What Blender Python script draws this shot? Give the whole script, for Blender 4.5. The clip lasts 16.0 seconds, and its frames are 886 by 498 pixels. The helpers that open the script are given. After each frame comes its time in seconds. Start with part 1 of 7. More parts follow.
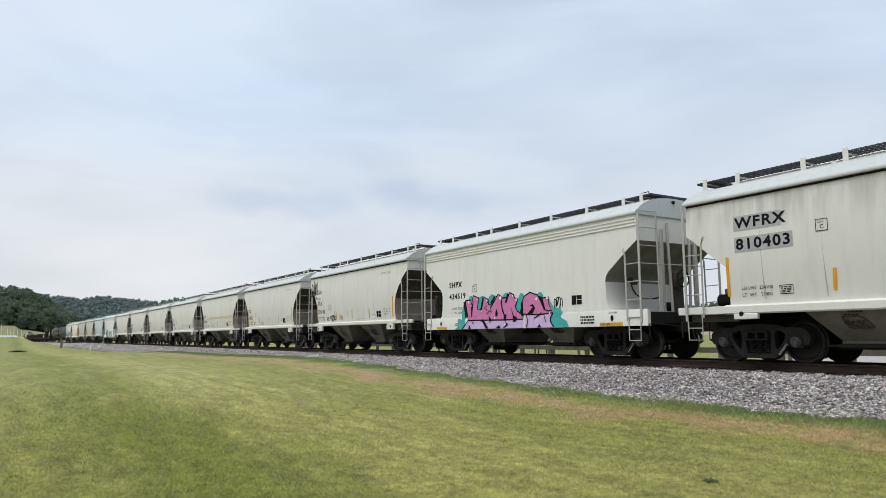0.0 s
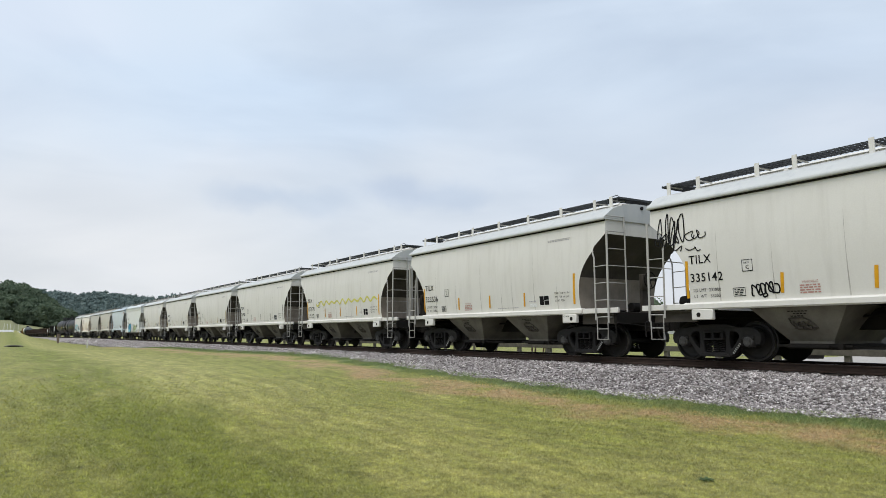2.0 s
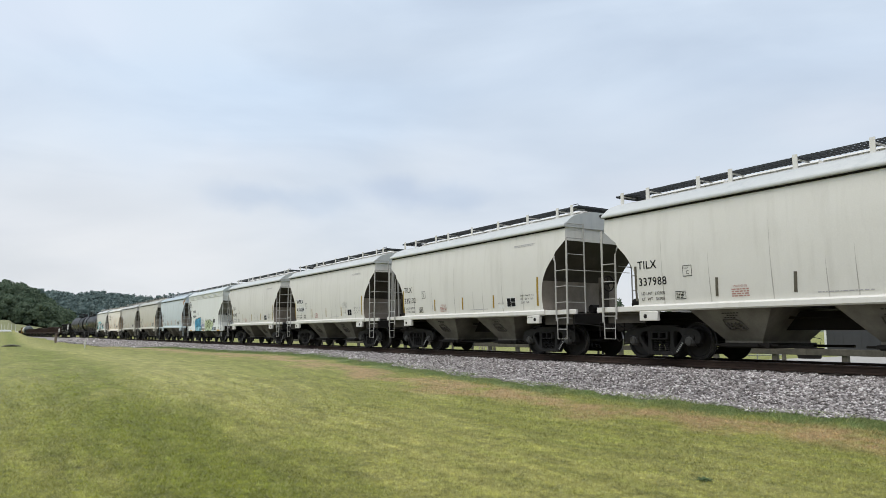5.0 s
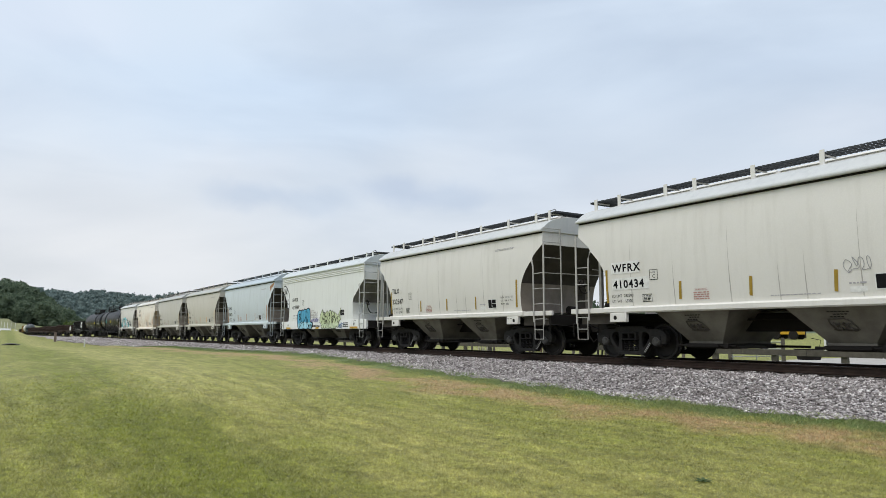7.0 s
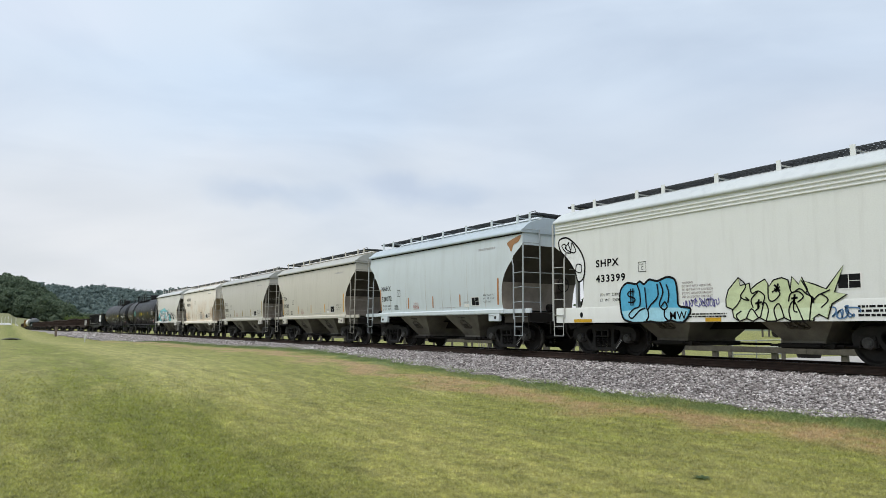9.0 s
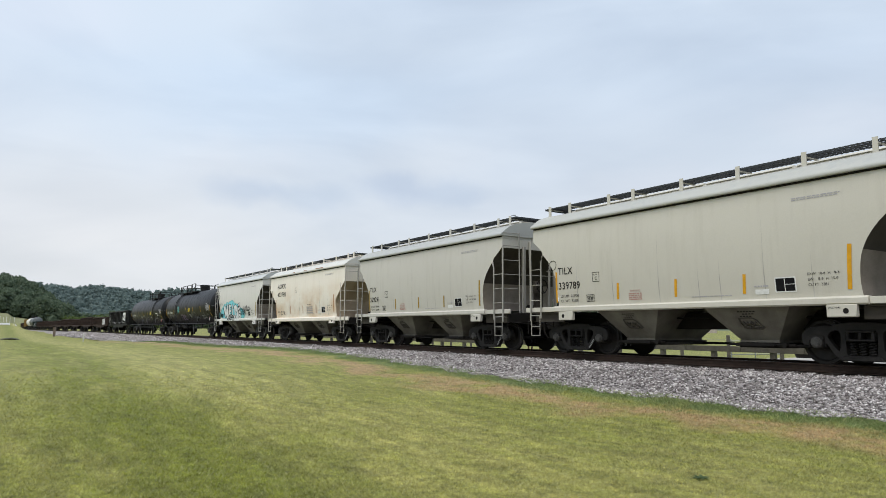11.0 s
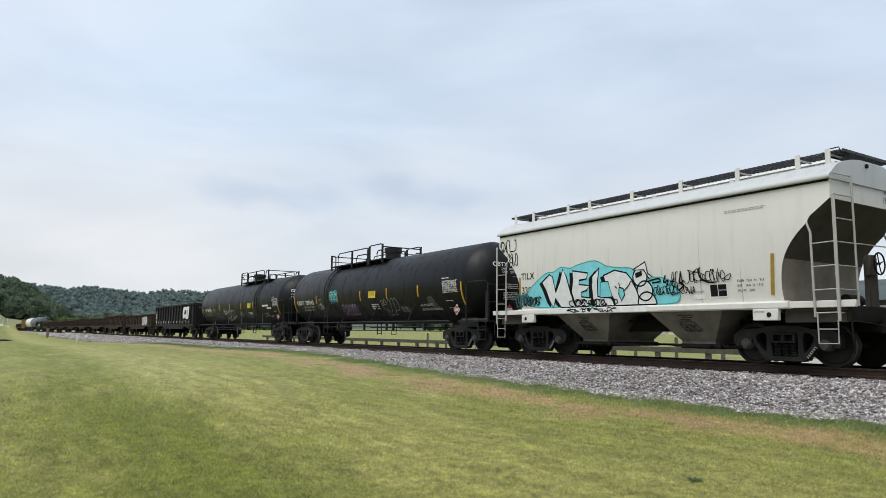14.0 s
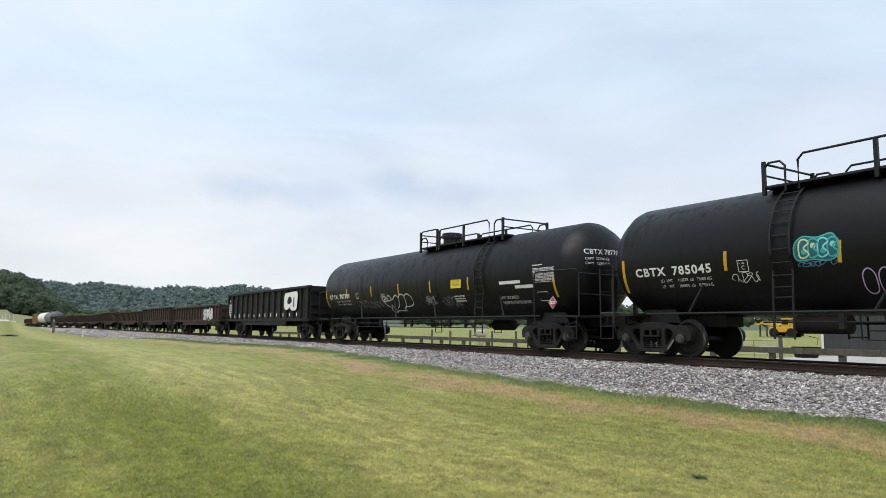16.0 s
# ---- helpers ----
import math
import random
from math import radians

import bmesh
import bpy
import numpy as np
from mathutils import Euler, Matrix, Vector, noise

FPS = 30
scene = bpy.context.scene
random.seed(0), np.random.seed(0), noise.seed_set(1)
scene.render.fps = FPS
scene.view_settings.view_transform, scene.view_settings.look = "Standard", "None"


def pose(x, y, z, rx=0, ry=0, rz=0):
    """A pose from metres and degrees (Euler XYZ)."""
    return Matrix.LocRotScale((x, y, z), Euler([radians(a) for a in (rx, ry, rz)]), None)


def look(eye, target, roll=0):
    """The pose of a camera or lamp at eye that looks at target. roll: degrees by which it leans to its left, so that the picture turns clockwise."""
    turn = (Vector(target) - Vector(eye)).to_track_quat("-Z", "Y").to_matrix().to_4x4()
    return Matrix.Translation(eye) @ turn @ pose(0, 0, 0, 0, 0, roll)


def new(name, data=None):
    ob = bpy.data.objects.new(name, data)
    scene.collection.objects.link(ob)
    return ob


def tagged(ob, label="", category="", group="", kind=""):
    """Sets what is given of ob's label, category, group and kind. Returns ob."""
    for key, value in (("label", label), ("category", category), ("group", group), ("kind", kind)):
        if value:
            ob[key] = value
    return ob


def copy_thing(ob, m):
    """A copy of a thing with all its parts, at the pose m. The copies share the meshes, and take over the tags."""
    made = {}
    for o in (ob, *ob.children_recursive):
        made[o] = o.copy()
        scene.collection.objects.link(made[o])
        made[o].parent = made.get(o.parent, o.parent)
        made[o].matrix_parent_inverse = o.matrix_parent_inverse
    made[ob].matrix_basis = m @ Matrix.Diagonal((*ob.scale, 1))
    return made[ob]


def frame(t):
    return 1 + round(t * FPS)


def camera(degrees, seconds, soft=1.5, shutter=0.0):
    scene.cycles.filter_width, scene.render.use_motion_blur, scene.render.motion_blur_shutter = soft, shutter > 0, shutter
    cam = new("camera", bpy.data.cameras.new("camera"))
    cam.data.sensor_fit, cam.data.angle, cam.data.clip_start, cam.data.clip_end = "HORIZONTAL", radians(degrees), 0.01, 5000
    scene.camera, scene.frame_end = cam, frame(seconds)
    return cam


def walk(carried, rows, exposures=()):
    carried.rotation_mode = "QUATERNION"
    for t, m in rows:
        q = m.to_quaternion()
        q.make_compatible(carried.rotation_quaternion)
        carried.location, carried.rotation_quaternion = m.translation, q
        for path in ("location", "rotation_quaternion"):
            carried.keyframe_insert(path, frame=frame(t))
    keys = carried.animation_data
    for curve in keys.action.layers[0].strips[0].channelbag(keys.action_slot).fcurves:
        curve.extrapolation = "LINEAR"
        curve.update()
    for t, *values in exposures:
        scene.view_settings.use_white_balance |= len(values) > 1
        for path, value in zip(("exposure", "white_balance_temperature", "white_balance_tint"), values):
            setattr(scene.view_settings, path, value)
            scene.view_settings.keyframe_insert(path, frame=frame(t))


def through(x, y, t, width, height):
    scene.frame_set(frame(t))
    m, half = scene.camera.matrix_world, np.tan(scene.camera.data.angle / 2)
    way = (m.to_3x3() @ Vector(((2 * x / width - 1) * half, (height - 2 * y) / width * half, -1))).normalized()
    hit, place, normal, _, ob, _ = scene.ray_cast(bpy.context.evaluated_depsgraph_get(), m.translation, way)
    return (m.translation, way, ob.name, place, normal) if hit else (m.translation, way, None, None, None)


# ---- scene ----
cam = camera(65.39, 16.0, soft=0.6)

# ---- camera: held still beside the track, swaying a little: seconds, turn to the left of square, tilt, lean ----
EYE = (0.0, 0.0, 0.637)
SWAY = [
    (0.0, 57.847, 7.169, -0.402),
    (0.5, 57.767, 7.144, -0.204),
    (1.0, 57.758, 7.051, -0.268),
    (1.5, 57.735, 7.034, -0.083),
    (2.0, 57.663, 6.977, -0.005),
    (2.5, 57.500, 6.969, 0.011),
    (3.0, 57.391, 6.927, -0.123),
    (3.5, 57.450, 6.927, 0.103),
    (4.0, 57.524, 6.942, 0.012),
    (6.5, 57.510, 7.035, 0.067),
    (7.0, 57.507, 6.975, 0.209),
    (7.5, 57.417, 6.843, 0.291),
    (8.0, 57.363, 6.712, 0.412),
    (8.5, 57.441, 6.664, 0.482),
    (9.0, 57.550, 6.687, 0.456),
    (11.5, 57.404, 6.703, 0.488),
    (12.0, 57.357, 6.747, 0.540),
    (12.5, 57.349, 6.820, 0.677),
    (13.0, 57.285, 6.903, 0.715),
    (13.5, 57.172, 6.911, 0.636),
    (14.0, 57.052, 6.850, 0.575),
    (14.5, 57.052, 6.696, 0.559),
    (15.0, 57.118, 6.556, 0.584),
    (15.5, 57.217, 6.494, 0.578),
    (16.0, 57.421, 6.553, 0.706),
]


def aim(turn, tilt, lean):
    a, b = radians(turn), radians(tilt)
    way = Vector((-math.sin(a) * math.cos(b), math.cos(a) * math.cos(b), math.sin(b)))
    return look(EYE, Vector(EYE) + way, lean)


walk(cam, [(t, aim(a, b, c)) for t, a, b, c in SWAY],
     exposures=[(0.0, -0.03), (12.0, -0.03), (14.5, 0.03), (16.0, 0.12)])

# ---- sky, sun and exposure ----
SUN_TURN, SUN_HEIGHT = 160.0, 62.0
world = bpy.data.worlds.new("sky")
scene.world = world
world.use_nodes = True
wn, wl = world.node_tree.nodes, world.node_tree.links
wn.clear()


def wnode(kind, **values):
    n = wn.new(kind)
    for k, v in values.items():
        n.inputs[k].default_value = v
    return n


w_out = wnode("ShaderNodeOutputWorld")
w_back = wnode("ShaderNodeBackground", Strength=0.106)
w_sky = wn.new("ShaderNodeTexSky")
w_sky.sky_type, w_sky.sun_disc = "NISHITA", False
w_sky.sun_elevation, w_sky.sun_rotation = radians(SUN_HEIGHT), radians(SUN_TURN)
w_sky.air_density, w_sky.dust_density, w_sky.ozone_density = 1.0, 2.5, 1.5
w_coord = wn.new("ShaderNodeTexCoord")
w_map = wn.new("ShaderNodeMapping")
w_map.inputs["Scale"].default_value = (1.0, 1.0, 3.6)
w_map.inputs["Rotation"].default_value = (0.0, radians(6), radians(20))
w_noise = wnode("ShaderNodeTexNoise", Scale=2.1, Detail=5.0, Roughness=0.45, Distortion=0.5)
w_ramp = wn.new("ShaderNodeValToRGB")
w_ramp.color_ramp.elements[0].position, w_ramp.color_ramp.elements[1].position = 0.38, 0.60
w_ramp.color_ramp.elements[0].color = (0.80, 0.80, 0.80, 1)
w_ramp.color_ramp.elements[1].color = (0.97, 0.97, 0.97, 1)
w_mix = wn.new("ShaderNodeMix")
w_mix.data_type = "RGBA"
w_sep = wn.new("ShaderNodeSeparateXYZ")
w_low = wn.new("ShaderNodeMapRange")
for k, v in zip(("From Min", "From Max", "To Min", "To Max"), (0.0, 0.34, 1.0, 0.0)):
    w_low.inputs[k].default_value = v
w_cloud = wn.new("ShaderNodeMix")
w_cloud.data_type = "RGBA"
w_cloud.inputs[6].default_value = (6.5, 7.55, 8.9, 1)
w_cloud.inputs[7].default_value = (7.6, 7.85, 8.2, 1)
wl.new(w_coord.outputs["Generated"], w_map.inputs["Vector"])
wl.new(w_map.outputs["Vector"], w_noise.inputs["Vector"])
wl.new(w_noise.outputs["Fac"], w_ramp.inputs["Fac"])
wl.new(w_coord.outputs["Generated"], w_sep.inputs["Vector"])
wl.new(w_sep.outputs["Z"], w_low.inputs["Value"])
wl.new(w_low.outputs["Result"], w_cloud.inputs[0])
wl.new(w_ramp.outputs["Color"], w_mix.inputs[0])
wl.new(w_sky.outputs["Color"], w_mix.inputs[6])
wl.new(w_cloud.outputs[2], w_mix.inputs[7])
w_map2 = wn.new("ShaderNodeMapping")
w_map2.inputs["Scale"].default_value = (1.3, 1.3, 3.4)
w_map2.inputs["Location"].default_value = (3.1, 0.7, 0.4)
w_patch = wnode("ShaderNodeTexNoise", Scale=1.9, Detail=6.0, Roughness=0.52, Distortion=0.6)
w_tone = wn.new("ShaderNodeValToRGB")
w_tone.color_ramp.elements[0].position, w_tone.color_ramp.elements[1].position = 0.36, 0.62
w_tone.color_ramp.elements[0].color = (0.965, 0.97, 0.98, 1)
w_tone.color_ramp.elements[1].color = (1.06, 1.05, 1.035, 1)
w_mul = wn.new("ShaderNodeMix")
w_mul.data_type, w_mul.blend_type = "RGBA", "MULTIPLY"
w_mul.inputs[0].default_value = 1.0
wl.new(w_coord.outputs["Generated"], w_map2.inputs["Vector"])
wl.new(w_map2.outputs["Vector"], w_patch.inputs["Vector"])
wl.new(w_patch.outputs["Fac"], w_tone.inputs["Fac"])
wl.new(w_mix.outputs[2], w_mul.inputs[6])
wl.new(w_tone.outputs["Color"], w_mul.inputs[7])
# soft cloud banks: way to the middle, reach, tint
w_curl = wnode("ShaderNodeTexNoise", Scale=7.0, Detail=4.0, Roughness=0.55)
w_warp = wn.new("ShaderNodeVectorMath")
w_warp.operation = "MULTIPLY_ADD"
w_warp.inputs[1].default_value = (0.10, 0.10, 0.06)
wl.new(w_coord.outputs["Generated"], w_curl.inputs["Vector"])
wl.new(w_curl.outputs["Color"], w_warp.inputs[0])
wl.new(w_coord.outputs["Generated"], w_warp.inputs[2])
w_last = w_mul.outputs[2]
for way, reach, tint in (
        ((-0.905, 0.30, 0.30), 0.34, (0.93, 0.965, 1.0)), ((-0.98, 0.10, 0.14), 0.34, (1.04, 1.01, 0.98)),
        ((-0.93, 0.27, 0.235), 0.15, (1.05, 1.025, 1.005)), ((-0.83, 0.49, 0.245), 0.17, (1.05, 1.03, 1.01)),
        ((-0.94, 0.275, 0.190), 0.075, (0.87, 0.905, 0.955)), ((-0.91, 0.36, 0.184), 0.085, (0.90, 0.93, 0.97)),
        ((-0.864, 0.463, 0.200), 0.085, (0.86, 0.89, 0.945)), ((-0.815, 0.54, 0.198), 0.08, (0.88, 0.91, 0.955)),
        ((-0.43, 0.86, 0.27), 0.12, (1.04, 1.02, 1.01)), ((-0.64, 0.74, 0.20), 0.13, (1.04, 1.02, 1.01)), ((-0.92, 0.0, 0.38), 0.2, (1.04, 1.015, 1.01))):
    w_off = wn.new("ShaderNodeVectorMath")
    w_off.operation = "SUBTRACT"
    w_off.inputs[1].default_value = (way[0] + 0.05, way[1] + 0.05, way[2] + 0.03)
    w_flat = wn.new("ShaderNodeVectorMath")
    w_flat.operation = "MULTIPLY"
    w_flat.inputs[1].default_value = (1.0, 1.0, 3.0)
    w_far = wn.new("ShaderNodeVectorMath")
    w_far.operation = "LENGTH"
    w_fade = wn.new("ShaderNodeMapRange")
    w_fade.interpolation_type = "SMOOTHSTEP"
    for k, v in zip(("From Min", "From Max", "To Min", "To Max"), (reach * 0.2, reach, 1.0, 0.0)):
        w_fade.inputs[k].default_value = v
    w_bank = wn.new("ShaderNodeMix")
    w_bank.data_type, w_bank.blend_type = "RGBA", "MULTIPLY"
    w_bank.inputs[7].default_value = (*tint, 1)
    wl.new(w_warp.outputs[0], w_off.inputs[0])
    wl.new(w_off.outputs[0], w_flat.inputs[0])
    wl.new(w_flat.outputs[0], w_far.inputs[0])
    wl.new(w_far.outputs["Value"], w_fade.inputs["Value"])
    wl.new(w_fade.outputs["Result"], w_bank.inputs[0])
    wl.new(w_last, w_bank.inputs[6])
    w_last = w_bank.outputs[2]
wl.new(w_last, w_back.inputs["Color"])
wl.new(w_back.outputs["Background"], w_out.inputs["Surface"])

sun = new("sun", bpy.data.lights.new("sun", "SUN"))
sun.data.energy, sun.data.angle, sun.data.color = 2.6, radians(45), (1.0, 0.965, 0.90)
_a, _e = radians(SUN_TURN), radians(SUN_HEIGHT)
sun.matrix_world = look(
    (40 * math.sin(_a) * math.cos(_e), 40 * math.cos(_a) * math.cos(_e), 40 * math.sin(_e)), (0, 0, 0))

# ---- materials ----


class Nodes:
    """A node material under construction."""

    def __init__(self, name, rough=0.6, metal=0.0):
        self.mat = bpy.data.materials.new(name)
        self.mat.use_nodes = True
        self.n, self.l = self.mat.node_tree.nodes, self.mat.node_tree.links
        self.bsdf = self.n["Principled BSDF"]
        self.bsdf.inputs["Roughness"].default_value = rough
        self.bsdf.inputs["Metallic"].default_value = metal
        self.coord = self.n.new("ShaderNodeTexCoord").outputs["Object"]

    def put(self, socket, value):
        if isinstance(value, bpy.types.NodeSocket):
            self.l.new(value, socket)
        elif isinstance(value, (tuple, list)) and socket.type == "RGBA":
            socket.default_value = (*value[:3], 1)
        else:
            socket.default_value = value

    def noise(self, scale, detail=4, rough=0.55, stretch=None, vector=None):
        n = self.n.new("ShaderNodeTexNoise")
        n.inputs["Scale"].default_value = scale
        n.inputs["Detail"].default_value = detail
        n.inputs["Roughness"].default_value = rough
        v = vector or self.coord
        if stretch:
            m = self.n.new("ShaderNodeMapping")
            m.inputs["Scale"].default_value = stretch
            self.l.new(v, m.inputs["Vector"])
            v = m.outputs["Vector"]
        self.l.new(v, n.inputs["Vector"])
        return n.outputs["Fac"]

    def voronoi(self, scale, out="Color", feature="F1"):
        n = self.n.new("ShaderNodeTexVoronoi")
        n.feature = feature
        n.inputs["Scale"].default_value = scale
        self.l.new(self.coord, n.inputs["Vector"])
        return n.outputs[out]

    def span(self, value, a, b, c=0.0, d=1.0):
        n = self.n.new("ShaderNodeMapRange")
        for k, v in zip(("Value", "From Min", "From Max", "To Min", "To Max"), (value, a, b, c, d)):
            self.put(n.inputs[k], v)
        return n.outputs["Result"]

    def mix(self, fac, a, b, kind="MIX"):
        n = self.n.new("ShaderNodeMix")
        n.data_type, n.blend_type = "RGBA", kind
        for k, v in ((0, fac), (6, a), (7, b)):
            self.put(n.inputs[k], v)
        return n.outputs[2]

    def maths(self, op, a, b=0.0):
        n = self.n.new("ShaderNodeMath")
        n.operation = op
        self.put(n.inputs[0], a)
        self.put(n.inputs[1], b)
        return n.outputs[0]

    def bump(self, height, strength=0.3, distance=0.01):
        n = self.n.new("ShaderNodeBump")
        n.inputs["Strength"].default_value, n.inputs["Distance"].default_value = strength, distance
        self.l.new(height, n.inputs["Height"])
        self.l.new(n.outputs["Normal"], self.bsdf.inputs["Normal"])

    def done(self, colour, rough=None):
        self.put(self.bsdf.inputs["Base Color"], colour)
        if rough is not None:
            self.put(self.bsdf.inputs["Roughness"], rough)
        return self.mat


def painted(name, grime=(0.24, 0.215, 0.175), amount=0.16, rough=0.48, stain=None, dents=0.22):
    """Paint in the colour of its object, with run-down streaks, dust and faint dents."""
    m = Nodes(name, rough)
    info = m.n.new("ShaderNodeObjectInfo")
    shift = m.n.new("ShaderNodeVectorMath")
    shift.operation = "MULTIPLY_ADD"
    rand = m.n.new("ShaderNodeCombineXYZ")
    m.l.new(info.outputs["Random"], rand.inputs[0])
    m.l.new(info.outputs["Random"], rand.inputs[2])
    m.l.new(rand.outputs[0], shift.inputs[0])
    shift.inputs[1].default_value = (40, 0, 17)
    m.l.new(m.coord, shift.inputs[2])
    v = shift.outputs[0]
    streak = m.span(m.noise(3.0, 5, 0.6, (1.6, 1.6, 0.16), v), 0.5, 0.8, 0, amount)
    cloud = m.span(m.noise(0.55, 4, 0.6, None, v), 0.42, 0.75, 0, amount * 0.55)
    grain = m.span(m.noise(38, 3, 0.6, None, v), 0.3, 0.8, 0.96, 1.03)
    c = m.mix(streak, info.outputs["Color"], grime)
    c = m.mix(cloud, c, grime)
    if stain:
        tint, most, stretch, low, high = stain
        up = m.n.new("ShaderNodeSeparateXYZ")
        m.l.new(m.coord, up.inputs[0])
        blot = m.span(m.noise(1.6, 5, 0.6, stretch, v), 0.40, 0.64, 0, most)
        c = m.mix(m.maths("MULTIPLY", blot, m.span(up.outputs["Z"], low, high)), c, tint)
    c = m.mix(1.0, c, m.mix(1.0, (1, 1, 1), grain, "MULTIPLY"), "MULTIPLY")
    m.bump(m.noise(1.3, 2, 0.5, None, v), dents, 0.03)
    return m.done(c, m.span(streak, 0, amount, rough, 0.75))


def plain(name, a, b, scale=6.0, rough=0.6, metal=0.0, bump=0.2, dist=0.004, fine=60.0, gloss=0.2):
    """Two tones mixed by coarse and fine noise."""
    m = Nodes(name, rough, metal)
    m.bsdf.inputs["Specular IOR Level"].default_value = gloss
    big, small = m.noise(scale, 5, 0.6), m.noise(fine, 3, 0.6)
    c = m.mix(m.span(big, 0.35, 0.68), a, b)
    c = m.mix(m.span(small, 0.3, 0.75, 0, 0.35), c, tuple(0.6 * q for q in a))
    m.bump(small, bump, dist)
    return m.done(c, m.span(big, 0.3, 0.7, rough - 0.08, rough + 0.1))


def tone(name, colour, rough=0.55):
    return plain(name, colour, tuple(0.82 * q for q in colour), 7.0, rough, bump=0.05)


PAINT = painted("weathered_hopper_paint")
PAINT_RUNS = painted("paint_with_grey_runs", stain=((0.30, 0.295, 0.28), 0.5, (2.6, 2.6, 0.30), 2.75, 3.4))
PAINT_TAN = painted("cream_paint_with_tan_stains", amount=0.08, stain=((0.60, 0.42, 0.26), 0.68, (0.5, 0.5, 0.6), 3.3, 1.9))
PAINT_ROOF = painted("dusty_roof_paint", (0.30, 0.33, 0.36), 0.42, 0.5)
PAINT_TANK = painted("black_tank_paint", (0.008, 0.0075, 0.0075), 0.20, 0.42, dents=0.04)
PAINT_TANK.node_tree.nodes["Principled BSDF"].inputs["Specular IOR Level"].default_value = 0.24
UNDER = plain("grimy_underframe_steel", (0.009, 0.008, 0.0072), (0.018, 0.0152, 0.013), 3.0, 0.78)
TRUCK = plain("dusty_cast_steel", (0.010, 0.0095, 0.0093), (0.028, 0.0255, 0.024), 4.0, 0.64)
CAP = plain("greasy_bearing_steel", (0.05, 0.049, 0.048), (0.11, 0.105, 0.10), 8.0, 0.55, 0.2)
WHEEL = plain("wheel_steel", (0.016, 0.015, 0.0145), (0.034, 0.030, 0.028), 5.0, 0.55, 0.2)
TREAD = plain("polished_wheel_tread", (0.30, 0.29, 0.28), (0.2, 0.19, 0.18), 9.0, 0.38, 0.9)
GRATE = plain("dull_walkway_grating", (0.045, 0.048, 0.052), (0.09, 0.095, 0.1), 9.0, 0.6, 0.3)
RAILS = plain("rusty_rail_steel", (0.030, 0.020, 0.016), (0.058, 0.038, 0.029), 6.0, 0.8)
HEAD = plain("shiny_rail_head", (0.16, 0.14, 0.13), (0.09, 0.075, 0.07), 7.0, 0.45, 0.7)
TIE = plain("creosoted_tie_wood", (0.022, 0.018, 0.015), (0.05, 0.04, 0.033), 5.0, 0.88, 0.0, 0.5, 0.01)
BLACK_TANK_TRIM = plain("black_fitting_paint", (0.009, 0.009, 0.010), (0.02, 0.02, 0.021), 5.0, 0.5, gloss=0.25)
LETTER_BLACK = plain("black_stencil_paint", (0.010, 0.010, 0.011), (0.018, 0.018, 0.019), 8.0, 0.8, bump=0.05, gloss=0.05)
LETTER_WHITE = plain("white_stencil_paint", (0.78, 0.78, 0.76), (0.6, 0.6, 0.58), 8.0, 0.6, bump=0.05)
YELLOW = plain("yellow_reflective_strip", (0.62, 0.36, 0.02), (0.45, 0.27, 0.03), 12.0, 0.45, bump=0.05)
RUST = plain("rusted_gondola_steel", (0.036, 0.025, 0.021), (0.070, 0.047, 0.038), 1.6, 0.85, 0.0, 0.4, 0.01)
GON_BLACK = plain("black_gondola_paint", (0.010, 0.010, 0.010), (0.020, 0.020, 0.019), 2.0, 0.6)
# grime with the slope sheets' shade darkened into it; also on end fittings
SHADE_GRIME = plain("grimy_shade_paint", (0.052, 0.045, 0.038), (0.10, 0.088, 0.074), 1.2, 0.75)
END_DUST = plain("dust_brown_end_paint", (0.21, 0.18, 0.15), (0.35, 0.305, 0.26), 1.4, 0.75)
# white cars: the overhanging slopes' shade as a grey paint
GREY_SLOPE = plain("grey_shade_slope_paint", (0.20, 0.19, 0.175), (0.31, 0.30, 0.28), 1.2, 0.7)
TAN_SLOPE = plain("tan_dusty_slope_paint", (0.40, 0.31, 0.22), (0.58, 0.47, 0.35), 1.0, 0.75)
SEAM = plain("faded_weld_seam", (0.36, 0.345, 0.31), (0.58, 0.56, 0.52), 1.3, 0.6)
# bay dust, darkened as well for the shade below the sill
BAY_SHADE_DUST = plain("shaded_dusty_bay_paint", (0.115, 0.104, 0.087), (0.215, 0.198, 0.168), 1.5, 0.75)

# ---- small modelling kit ----


